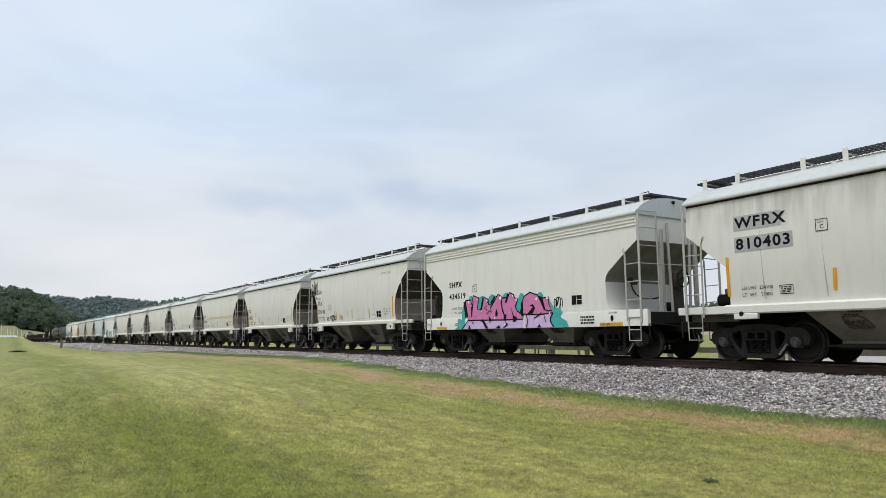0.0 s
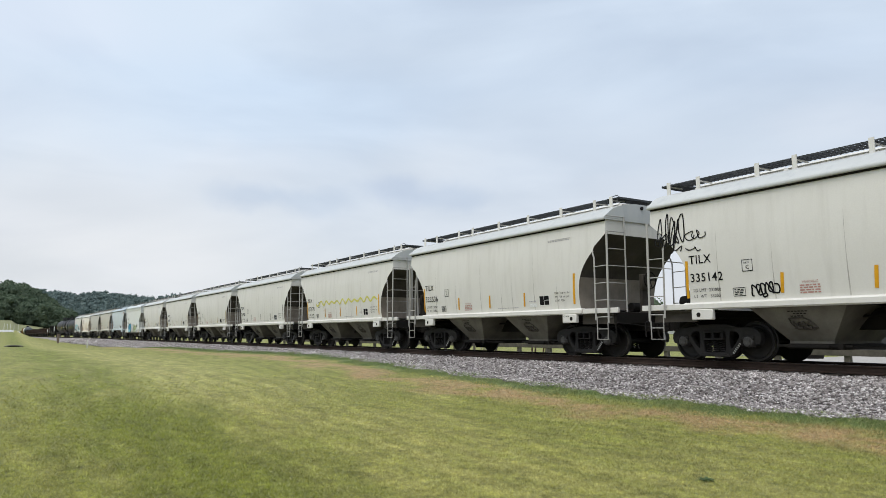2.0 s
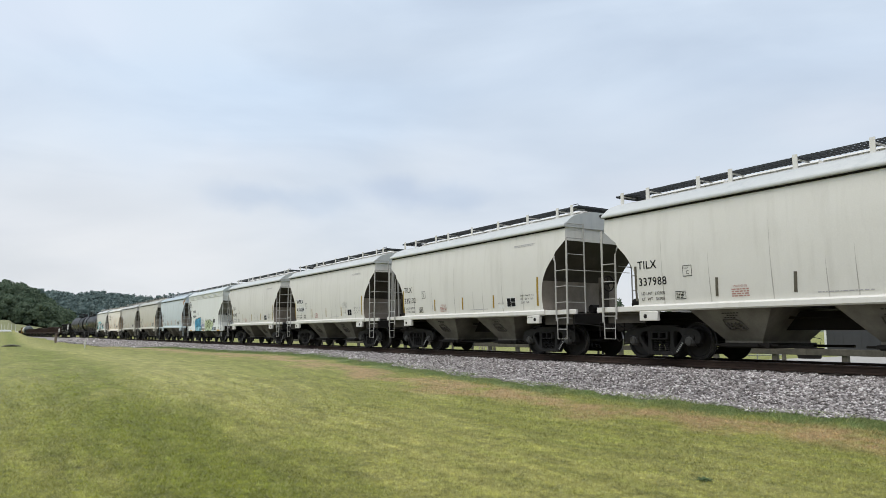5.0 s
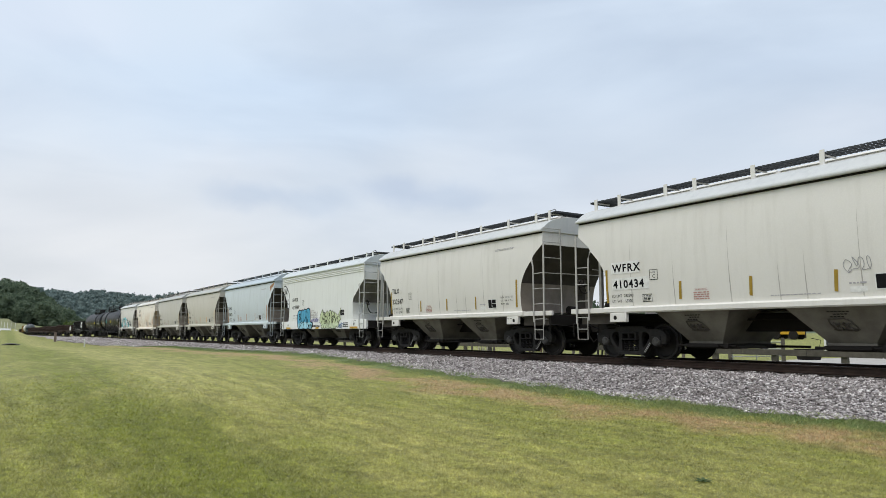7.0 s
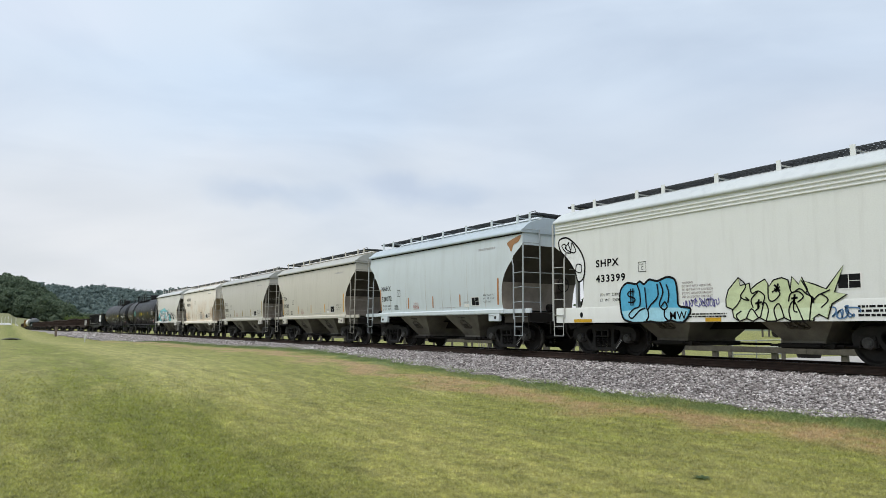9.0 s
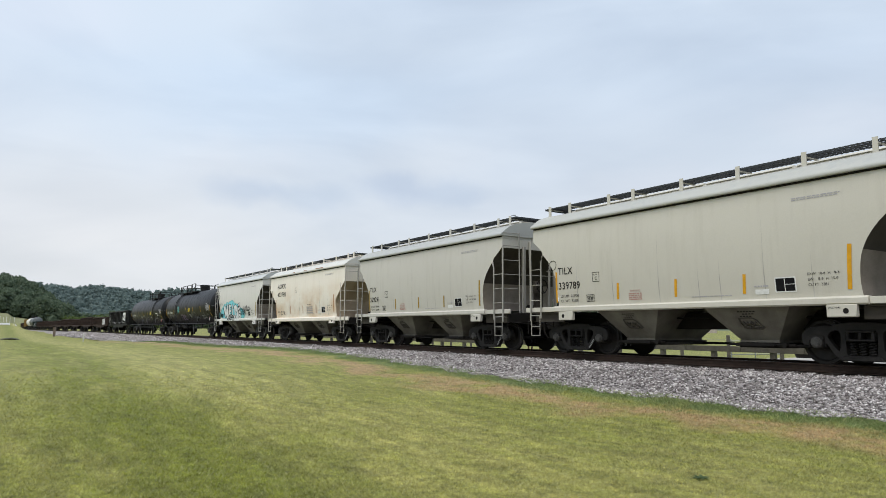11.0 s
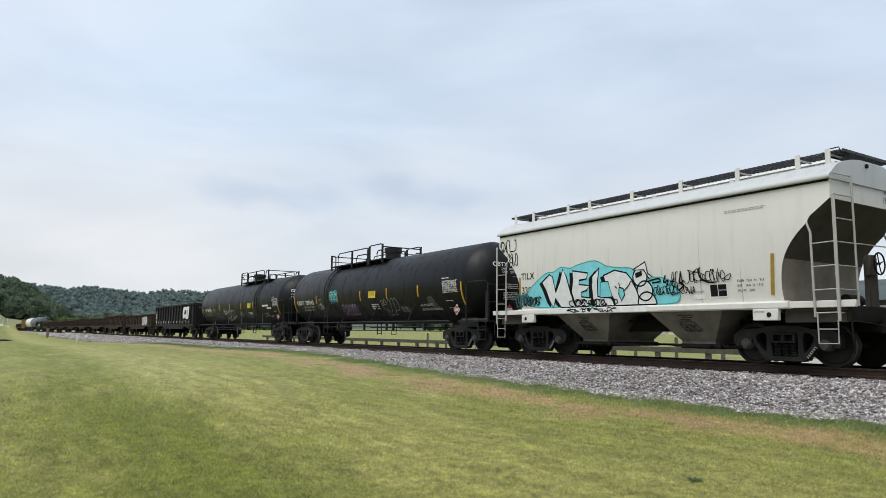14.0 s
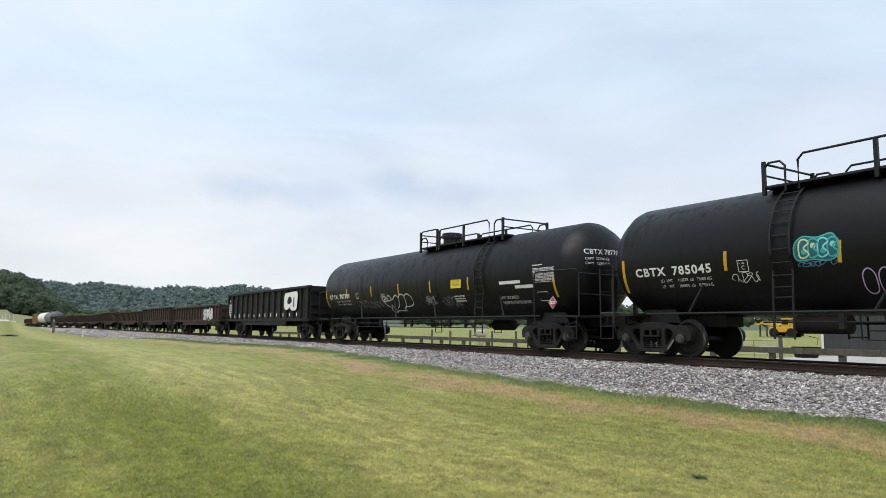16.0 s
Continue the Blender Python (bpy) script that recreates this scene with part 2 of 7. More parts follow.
class Shape:
    """Vertices and faces of one mesh."""

    def __init__(self):
        self.v, self.f = [], []

    def add(self, verts, faces):
        k = len(self.v)
        self.v += [tuple(p) for p in verts]
        self.f += [tuple(i + k for i in f) for f in faces]
        return self

    def box(self, x0, x1, y0, y1, z0, z1):
        v = [(x, y, z) for z in (z0, z1) for y in (y0, y1) for x in (x0, x1)]
        return self.add(v, [(0, 2, 3, 1), (4, 5, 7, 6), (0, 1, 5, 4), (2, 6, 7, 3), (0, 4, 6, 2), (1, 3, 7, 5)])

    def prism(self, pts, y0, y1):
        """A polygon in x and z, drawn out along y."""
        n = len(pts)
        v = [(x, y0, z) for x, z in pts] + [(x, y1, z) for x, z in pts]
        f = [tuple(range(n)), tuple(range(2 * n - 1, n - 1, -1))]
        f += [(i, i + n, (i + 1) % n + n, (i + 1) % n) for i in range(n)]
        return self.add(v, f)

    def bar(self, pts, x0, x1):
        """A polygon in y and z, drawn out along x."""
        n = len(pts)
        v = [(x0, y, z) for y, z in pts] + [(x1, y, z) for y, z in pts]
        f = [tuple(range(n - 1, -1, -1)), tuple(range(n, 2 * n))]
        f += [(i, (i + 1) % n, (i + 1) % n + n, i + n) for i in range(n)]
        return self.add(v, f)

    def rod(self, path, r, n=6):
        """A round bar through the points of path."""
        path = [Vector(p) for p in path]
        v, f = [], []
        for i, p in enumerate(path):
            d = (path[min(i + 1, len(path) - 1)] - path[max(i - 1, 0)]).normalized()
            a = d.orthogonal().normalized() if abs(d.z) > 0.99 else d.cross(Vector((0, 0, 1))).normalized()
            b = d.cross(a)
            v += [p + r * (a * math.cos(2 * math.pi * k / n) + b * math.sin(2 * math.pi * k / n)) for k in range(n)]
        for i in range(len(path) - 1):
            f += [(i * n + k, i * n + (k + 1) % n, i * n + n + (k + 1) % n, i * n + n + k) for k in range(n)]
        f += [tuple(range(n - 1, -1, -1)), tuple(range(len(v) - n, len(v)))]
        return self.add(v, f)

    def lathe(self, profile, n=24, axis="y", at=(0, 0, 0)):
        """A profile of (along the axis, radius) turned round the axis."""
        v, f = [], []
        for a, r in profile:
            for k in range(n):
                c, s = r * math.cos(2 * math.pi * k / n), r * math.sin(2 * math.pi * k / n)
                p = {"x": (a, c, s), "y": (s, a, c), "z": (c, s, a)}[axis]
                v.append(tuple(p[i] + at[i] for i in range(3)))
        m = len(profile)
        for i in range(m - 1):
            f += [(i * n + k, i * n + (k + 1) % n, i * n + n + (k + 1) % n, i * n + n + k) for k in range(n)]
        f += [tuple(range(n - 1, -1, -1)), tuple(range((m - 1) * n, m * n))]
        return self.add(v, f)


def mesh_of(name, shape, mats, bevel=0.0, smooth=40.0, slot=None):
    me = bpy.data.meshes.new(name)
    me.from_pydata(shape.v, [], shape.f)
    for m in mats if isinstance(mats, (list, tuple)) else [mats]:
        me.materials.append(m)
    bm = bmesh.new()
    bm.from_mesh(me)
    bmesh.ops.recalc_face_normals(bm, faces=bm.faces)
    if bevel:
        bmesh.ops.bevel(bm, geom=list(bm.edges), offset=bevel, segments=1, affect="EDGES", clamp_overlap=True)
    bm.to_mesh(me)
    bm.free()
    if slot:
        for p in me.polygons:
            p.material_index = slot(p)
    if smooth:
        me.shade_smooth()
        me.set_sharp_from_angle(angle=radians(smooth))
    return me


def part(name, shape, mat, parent, label="", at=None, bevel=0.0, smooth=40.0, colour=None, slot=None):
    data = shape if isinstance(shape, bpy.types.Mesh) else mesh_of(name, shape, mat, bevel, smooth, slot)
    ob = new(name, data)
    ob.parent = parent
    if at is not None:
        ob.matrix_basis = at if isinstance(at, Matrix) else Matrix.Translation(at)
    if colour:
        ob.color = (*colour, 1)
    return tagged(ob, label)


def glyph_shapes():
    """Every letter needed, as flat triangles one unit high, with its width to the next letter."""
    shapes, steps = {}, {}
    cu = bpy.data.curves.new("glyph", "FONT")
    cu.resolution_u = 3
    tmp = bpy.data.objects.new("glyph", cu)
    scene.collection.objects.link(tmp)

    def drawn(text):
        cu.body = text
        tmp.update_tag()
        bpy.context.view_layer.update()
        me = bpy.data.meshes.new_from_object(tmp.evaluated_get(bpy.context.evaluated_depsgraph_get()))
        v = np.array([p.co[:2] for p in me.vertices])
        f = [tuple(p.vertices) for p in me.polygons]
        bpy.data.meshes.remove(me)
        return v, f
    for ch in "ABCDEFGHIJKLMNOPQRSTUVWXYZ0123456789-!":
        one, f = drawn(ch)
        two, _ = drawn(ch + ch)
        shapes[ch, 0] = (one, f)
        steps[ch] = float(two[:, 0].max() - one[:, 0].max())
    for fat, chars in ((1, "WFRXSHP0123456789CBTILNAOKM"), (2, "WFRXSHP0123456789CBT")):
        cu.offset = (0.0, 0.010, 0.030)[fat]
        for ch in chars.strip():
            shapes[ch, fat] = drawn(ch)
    bpy.data.objects.remove(tmp)
    bpy.data.curves.remove(cu)
    return shapes, steps


GLYPHS, STEPS = glyph_shapes()


def letters(string, mat, parent, x, z, high, surface, wide=1.0, layer=0, name="lettering", fat=0):
    """Writing on the side that faces -y, its lower left corner at x and z."""
    s, size, at = Shape(), high / 0.7, 0.0
    for ch in string:
        if ch == " ":
            at += 0.3
            continue
        v, f = GLYPHS[ch, fat]
        pts = []
        for a, b in v:
            zz = z + b * size
            pts.append((x + (at + a) * size * wide, -surface(zz) - 0.004 - 0.003 * layer, zz))
        s.add(pts, f)
        at += STEPS[ch] + 0.04 * fat
    me = bpy.data.meshes.new(name)
    me.from_pydata(s.v, [], s.f)
    me.materials.append(mat)
    ob = new(name, me)
    ob.parent = parent
    return tagged(ob, kind="stuff")


def smooth_loop(pts, steps=5):
    out, n = [], len(pts)
    for i in range(n):
        p0, p1, p2, p3 = (Vector(pts[(i + k) % n]) for k in (-1, 0, 1, 2))
        for k in range(steps):
            t = k / steps
            out.append(0.5 * ((2 * p1) + (p2 - p0) * t + (2 * p0 - 5 * p1 + 4 * p2 - p3) * t * t + (3 * p1 - p0 - 3 * p2 + p3) * t ** 3))
    return out


def open_curve(pts, steps=5):
    p = [pts[0]] + list(pts) + [pts[-1]]
    out = []
    for i in range(1, len(p) - 2):
        a, b, c, d = (Vector(q) for q in p[i - 1:i + 3])
        for k in range(steps):
            t = k / steps
            out.append(0.5 * (2 * b + (c - a) * t + (2 * a - 5 * b + 4 * c - d) * t * t + (3 * b - a - 3 * c + d) * t ** 3))
    return out + [Vector(pts[-1])]


def fill(pts, mat, parent, surface, layer=0, name="painted_shape", label=""):
    """A painted shape with the outline pts (x, z) that hugs the side facing -y."""
    bm = bmesh.new()
    bm.faces.new([bm.verts.new((p[0], 0, p[1])) for p in pts])
    bm.normal_update()
    bmesh.ops.triangulate(bm, faces=bm.faces)
    z0, z1 = min(p[1] for p in pts), max(p[1] for p in pts)
    for k in range(1, int((z1 - z0) / 0.12) + 1):
        bmesh.ops.bisect_plane(bm, geom=bm.verts[:] + bm.edges[:] + bm.faces[:], plane_co=(0, 0, z0 + 0.12 * k), plane_no=(0, 0, 1))
    for v in bm.verts:
        v.co.y = -surface(v.co.z) - 0.004 - 0.003 * layer
    me = bpy.data.meshes.new(name)
    bm.to_mesh(me)
    bm.free()
    me.materials.append(mat)
    return part(name, me, None, parent, label)


def stroke(pts, width, mat, parent, surface, layer=0, name="painted_line", closed=False, label=""):
    """A sprayed or stencilled line through pts (x, z)."""
    pts = [Vector(p) for p in pts]
    if closed:
        pts = pts + [pts[0], pts[1]]
    s = Shape()
    for i, p in enumerate(pts):
        d = pts[min(i + 1, len(pts) - 1)] - pts[max(i - 1, 0)]
        d = d.normalized() if d.length else Vector((1, 0))
        o = Vector((-d.y, d.x)) * width / 2
        for q in (p + o, p - o):
            s.v.append((q[0], -surface(q[1]) - 0.004 - 0.003 * layer, q[1]))
    s.f = [(2 * i, 2 * i + 1, 2 * i + 3, 2 * i + 2) for i in range(len(pts) - 1)]
    return part(name, s, mat, parent, label, smooth=0)


def strip(x, z0, z1, wide, mat, parent, surface, layer=0, name="reflective_strip", lean=0.0):
    zs = np.linspace(z0, z1, 5)
    return stroke([(x + lean * (1 - k / 4), z) for k, z in enumerate(zs)], wide, mat, parent, surface, layer, name)


def bars(x0, x1, z0, z1, rows, mat, parent, surface, layer=0, seed=0):
    """Writing too small to read: rows of short bars."""
    rnd = random.Random(seed)
    step = (z1 - z0) / rows
    s = Shape()
    for k in range(rows):
        x, z = x0, z1 - step * (k + 0.8)
        while x < x1 - 0.02:
            w = min(rnd.uniform(0.03, 0.12), x1 - x)
            s.add([(x + a * w, -surface(z + b * step * 0.55) - 0.004 - 0.003 * layer, z + b * step * 0.55) for a, b in ((0, 0), (1, 0), (1, 1), (0, 1))], [(0, 1, 2, 3)])
            x += w + rnd.uniform(0.015, 0.03)
    return tagged(part("small_stencil", s, mat, parent, smooth=0), kind="stuff")


def scrawl(x0, x1, z0, z1, turns, width, mat, parent, surface, seed, layer=1, name="graffiti_tag"):
    """A quick tangle of hand-sprayed loops."""
    rnd = random.Random(seed)
    w = (x1 - x0) / turns
    pts = []
    for k in range(turns):
        x, r = x0 + w * (k + 0.5), rnd.uniform(0.5, 0.85)
        a0, way = rnd.uniform(0, 6.3), rnd.choice((-1, 1))
        for q in range(rnd.randint(3, 6)):
            a = a0 + way * q * rnd.uniform(0.9, 1.6)
            pts.append((x + w * r * math.cos(a), (z0 + z1) / 2 + (z1 - z0) * 0.5 * math.sin(a) * rnd.uniform(0.6, 1.1)))
    return stroke(smooth_loop(pts, 4)[:-8], width, mat, parent, surface, layer, name)


# ---- the lie of the land: rail heads at height 0 ----
TRACK_Y = 15.43


def bend(x):
    """How far the track leans towards the lawn far down the line."""
    q = max(-30.0 - x, 0.0)
    if q < 200:
        return -0.93e-4 * q * q
    u = min(q - 200.0, 100.0)
    return -3.72 - 0.0372 * (u - u * u / 200.0)


def rise(x):
    return 0.00112 * max(x, -400)


def ease(a, b, v):
    q = np.clip((v - a) / (b - a), 0, 1)
    return q * q * (3 - 2 * q)


def land(x, y):
    """Height of the ground."""
    x, y = np.asarray(x, float), np.asarray(y, float)
    r, az = np.hypot(x, y), np.degrees(np.arctan2(-x, y))
    z = -0.80 + 0.40 * ease(-6, -30, x) - 0.25 * ease(-35, -75, x) + 0.05 * np.sin(x * 0.21 + y * 0.13) * ease(4, 30, r)
    z = z - 0.12 * ease(11.5, 6.0, y)
    z = z + 0.07 * ease(10.8, 11.9, y) * ease(14, 13, y) * ease(-70, -45, x)   # turf against the stones
    z = z - 0.45 * ease(18.5, 22, y) * ease(200, 60, r)               # the field behind the track
    z = z + 1.1 * ease(55, 150, y)
    z = z - 0.45 * ease(-60, -105, x) * ease(13.5, 11, y) * ease(-230, -150, x)
    z = z + 1.9 * ease(-170, -290, x) * ease(9, 4, y)                 # up to the far road
    z = z + 0.7 * ease(-297, -311, x) * ease(9, 4, y)
    z = z + 7.0 * ease(-495, -575, x) * ease(60, 0, y) * ease(-700, -600, x)
    near = 28.0 * ease(85.2, 89.0, az) * ease(585, 700, r)
    far = (40.5 + 3 * np.sin(az * 0.45) + 2 * np.sin(az * 1.3)) * ease(720, 1060, r) * ease(10, 60, az)
    lumps = 1.2 * np.sin(x * 0.021 + 1) * np.cos(y * 0.017)
    return z + np.maximum(near, far) + lumps * ease(400, 700, r)


def grid_mesh(name, xs, ys, height, mat):
    xs, ys = np.asarray(xs, float), np.asarray(ys, float)
    gx, gy = np.meshgrid(xs, ys)
    v = np.stack([gx, gy, height(gx, gy)], -1).reshape(-1, 3)
    n, m = len(xs), len(ys)
    i = (np.arange(m - 1)[:, None] * n + np.arange(n - 1)).ravel()
    me = bpy.data.meshes.new(name)
    me.from_pydata(v.tolist(), [], np.stack([i, i + 1, i + n + 1, i + n], 1).tolist())
    me.materials.append(mat)
    me.shade_smooth()
    return me


def lawn_tones(m, blade=1.0):
    """Greens of the lawn: mowing bands, clover, the dry strip and the darker fringe along the stones."""
    tint = lambda c: tuple(0.90 * q * blade for q in c)
    sep = m.n.new("ShaderNodeSeparateXYZ")
    m.l.new(m.coord, sep.inputs[0])
    wob = m.span(m.noise(0.22, 4, 0.6), 0.3, 0.7, -0.5, 0.5)
    lane = m.maths("ADD", sep.outputs["Y"], wob)
    stripe = m.maths("SINE", m.maths("MULTIPLY", lane, 9.5))
    mid, small = m.noise(0.8, 6, 0.72, (0.35, 1.0, 1.0)), m.noise(5.0, 8, 0.82)
    drift = m.noise(2.3, 6, 0.75, (0.25, 1.0, 1.0))
    sunny = m.maths("MINIMUM", m.span(lane, 2.6, 4.2), m.span(lane, 5.0, 8.0, 1.0, 0.40))
    sunny = m.maths("MAXIMUM", sunny, m.span(lane, 1.7, 0.3, 0.0, 0.45))
    c = m.mix(sunny, tint((0.168, 0.182, 0.026)), tint((0.325, 0.305, 0.100)))
    c = m.mix(m.span(stripe, -0.3, 0.8, 0, 0.28), c, tint((0.140, 0.162, 0.024)))
    c = m.mix(m.span(mid, 0.52, 0.70, 0, 0.55), c, tint((0.36, 0.325, 0.125)))
    c = m.mix(m.span(mid, 0.46, 0.28, 0, 0.4), c, tint((0.130, 0.155, 0.020)))
    c = m.mix(1.0, c, m.mix(1.0, (1, 1, 1), m.span(drift, 0.35, 0.65, 0.76, 1.28), "MULTIPLY"), "MULTIPLY")
    off = m.maths("ABSOLUTE", m.maths("ADD", m.maths("SUBTRACT", sep.outputs["Y"], 9.85), m.span(m.noise(0.45, 3), 0.3, 0.7, -0.9, 0.9)))
    dry = m.maths("MULTIPLY", m.span(off, 0.35, 1.15, 1, 0), m.span(m.noise(1.1, 6, 0.75), 0.33, 0.52))
    dry = m.maths("MULTIPLY", dry, m.span(sep.outputs["X"], -110, -60))
    c = m.mix(m.maths("MULTIPLY", dry, 0.85), c, tint((0.385, 0.25, 0.14)))
    edge = m.span(m.maths("ADD", sep.outputs["Y"], m.span(m.noise(1.5, 3), 0.3, 0.7, -0.4, 0.4)), 10.7, 11.3)
    edge = m.maths("MULTIPLY", edge, m.maths("MULTIPLY", m.span(sep.outputs["Y"], 19, 24, 1, 0), m.span(sep.outputs["X"], -110, -60)))
    c = m.mix(m.maths("MULTIPLY", edge, 0.8), c, tint((0.105, 0.160, 0.058)))
    c = m.mix(1.0, c, m.mix(1.0, (1, 1, 1), m.span(small, 0.33, 0.67, 0.50, 1.50), "MULTIPLY"), "MULTIPLY")
    c = m.mix(1.0, c, m.mix(1.0, (1, 1, 1), m.span(m.noise(17, 4, 0.75), 0.36, 0.64, 0.66, 1.34), "MULTIPLY"), "MULTIPLY")
    c = m.mix(1.0, c, m.mix(1.0, (1, 1, 1), m.span(m.noise(75, 2, 0.7), 0.34, 0.66, 0.60, 1.40), "MULTIPLY"), "MULTIPLY")
    dry_bank = m.maths("MULTIPLY", m.span(sep.outputs["X"], -420, -470), m.span(sep.outputs["Z"], 0.6, 3.0))
    c = m.mix(m.maths("MULTIPLY", dry_bank, 0.75), c, (0.18, 0.18, 0.105))
    # undergrowth of the woods on the far hills
    out = m.n.new("ShaderNodeVectorMath")
    out.operation = "LENGTH"
    m.l.new(m.coord, out.inputs[0])
    woods_floor = m.maths("MULTIPLY", m.span(out.outputs["Value"], 585, 600), m.span(sep.outputs["Z"], 1.5, 3.0))
    return m.mix(woods_floor, c, (0.06, 0.085, 0.06))


def lawn_material():
    m = Nodes("mown_lawn", 0.9)
    fine = m.noise(40, 5, 0.8)
    c = lawn_tones(m)
    c = m.mix(m.span(fine, 0.44, 0.70, 0, 0.5), c, (0.070, 0.092, 0.014))
    c = m.mix(m.span(fine, 0.47, 0.28, 0, 0.4), c, (0.36, 0.37, 0.11))
    m.bump(fine, 0.6, 0.025)
    return m.done(c)


LAWN = lawn_material()
_u = np.concatenate([np.linspace(-1900, -420, 60), np.linspace(-400, -60, 70), np.linspace(-58, 20, 80), np.linspace(26, 1500, 40)])
_w = np.concatenate([np.linspace(-1300, -60, 40), np.linspace(-50, 40, 100), np.linspace(44, 300, 40), np.linspace(320, 1900, 60)])
ground = new("ground", grid_mesh("ground", _u, _w, land, LAWN))
tagged(ground, "mown green lawn with dry patches beside the railway", "ground", kind="structure")

# ---- track: ballast bed, ties and rails ----


def stone_material(name):
    m = Nodes(name, 0.85)
    g = m.n.new("ShaderNodeNewGeometry").outputs["Random Per Island"]
    c = m.mix(m.span(g, 0.0, 0.35), (0.035, 0.031, 0.031), (0.17, 0.155, 0.152))
    c = m.mix(m.span(g, 0.35, 0.7), c, (0.35, 0.33, 0.325))
    c = m.mix(m.span(g, 0.80, 1.0), c, (0.70, 0.675, 0.665))
    c = m.mix(m.span(m.noise(30, 3), 0.35, 0.7, 0, 0.35), c, (0.33, 0.275, 0.265))
    return m.done(c)


def bed_material():
    m = Nodes("crushed_stone_ballast", 0.9)
    cell = m.voronoi(19, "Color")
    dark = m.voronoi(19, "Distance")
    bw = m.n.new("ShaderNodeRGBToBW")
    m.l.new(cell, bw.inputs[0])
    c = m.mix(bw.outputs[0], (0.12, 0.112, 0.11), (0.50, 0.47, 0.46))
    c = m.mix(m.span(m.noise(0.5, 4), 0.35, 0.7, 0, 0.35), c, (0.26, 0.22, 0.20))
    # colour darkened towards the cell edges: shade in the gaps between stones
    c = m.mix(m.span(dark, 0.5, 0.9, 0, 0.4), c, (0.12, 0.11, 0.105))
    m.bump(dark, 0.9, 0.05)
    return m.done(c)


BED = bed_material()
STONE = stone_material("ballast_stone")
_run = np.concatenate([np.linspace(-900, -300, 40), np.linspace(-290, 40, 120), np.linspace(60, 900, 20)])
BED_PROFILE = [(-4.0, -0.95), (-2.0, -0.30), (-1.35, -0.22), (1.35, -0.22), (2.0, -0.30), (4.4, -1.4)]


def swept(name, profile, mat, x_run, closed=False, smooth=0.0):
    """A profile of (across, up) carried along the line."""
    s = Shape()
    n = len(profile)
    for x in x_run:
        s.v += [(x, TRACK_Y + bend(x) + a, rise(x) + b) for a, b in profile]
    for i in range(len(x_run) - 1):
        for k in range(n if closed else n - 1):
            j = (k + 1) % n
            s.f.append((i * n + k, i * n + n + k, i * n + n + j, i * n + j))
    return mesh_of(name, s, mat, smooth=smooth)


bed = tagged(new("ballast_bed", swept("ballast_bed", BED_PROFILE, BED, _run)),
       "grey crushed stone ballast bed under the track", "ballast", kind="structure")
_rail = [(-0.07, -0.172), (0.07, -0.172), (0.07, -0.155), (0.012, -0.13), (0.012, -0.045), (0.036, -0.035), (0.036, -0.004),
         (0.03, 0.0), (-0.03, 0.0), (-0.036, -0.004), (-0.036, -0.035), (-0.012, -0.045), (-0.012, -0.13), (-0.07, -0.155)]
for side in (-0.753, 0.753):
    rail = new("rail", swept("rail", [(a + side, b) for a, b in _rail], [RAILS, HEAD], _run, True))
    for p in rail.data.polygons:
        p.material_index = int(p.center.z - rise(p.center.x) > -0.003)
    tagged(rail, "rusty steel rail with a polished running surface", "rail", "rails of the track", "structure")
_tie = mesh_of("tie", Shape().box(-0.115, 0.115, -1.3, 1.3, -0.36, -0.174), TIE, 0.012)
for k in range(300):
    x = 6.0 - 0.51 * k
    ob = new("tie", _tie)
    ob.parent = bed
    ob.matrix_basis = pose(x + random.uniform(-0.03, 0.03), TRACK_Y + bend(x) + random.uniform(-0.04, 0.04), rise(x), 0, 0, random.uniform(-1, 1))

# ---- railway cars: built round their own centre, rail heads at height 0, the lawn side at -y ----
WHEEL_R = 0.457
movers, rollers = [], []


def wheelset_mesh():
    s = Shape()
    for e in (-1, 1):
        prof = [(0.665, 0.10), (0.67, 0.40), (0.675, 0.492), (0.705, 0.492), (0.715, 0.462), (0.80, 0.455), (0.805, 0.40), (0.76, 0.36),
                (0.745, 0.16), (0.80, 0.12), (0.80, 0.0)]
        s.lathe([(e * a, r * WHEEL_R / 0.457) for a, r in prof], 32)
    s.lathe([(-1.1, 0.07), (1.1, 0.07)], 12)
    for e in (-1, 1):
        s.lathe([(e * 0.92, 0.125), (e * 1.12, 0.125), (e * 1.135, 0.115), (e * 1.14, 0.10), (e * 1.165, 0.095), (e * 1.17, 0.05), (e * 1.17, 0.0)], 18)
        for k in range(3):
            a = 2 * math.pi * k / 3
            s.lathe([(e * 1.165, 0.018), (e * 1.185, 0.018), (e * 1.187, 0.0)], 6, "y", (0.065 * math.sin(a), 0, 0.065 * math.cos(a)))

    def pick(p):
        r = math.hypot(p.center.x, p.center.z)
        if abs(p.center.y) > 0.9:
            return 2
        return int(r > 0.41 and 0.70 < abs(p.center.y) < 0.81 and abs(p.normal.y) < 0.6)
    return mesh_of("wheelset", s, [WHEEL, TREAD, CAP], slot=pick)


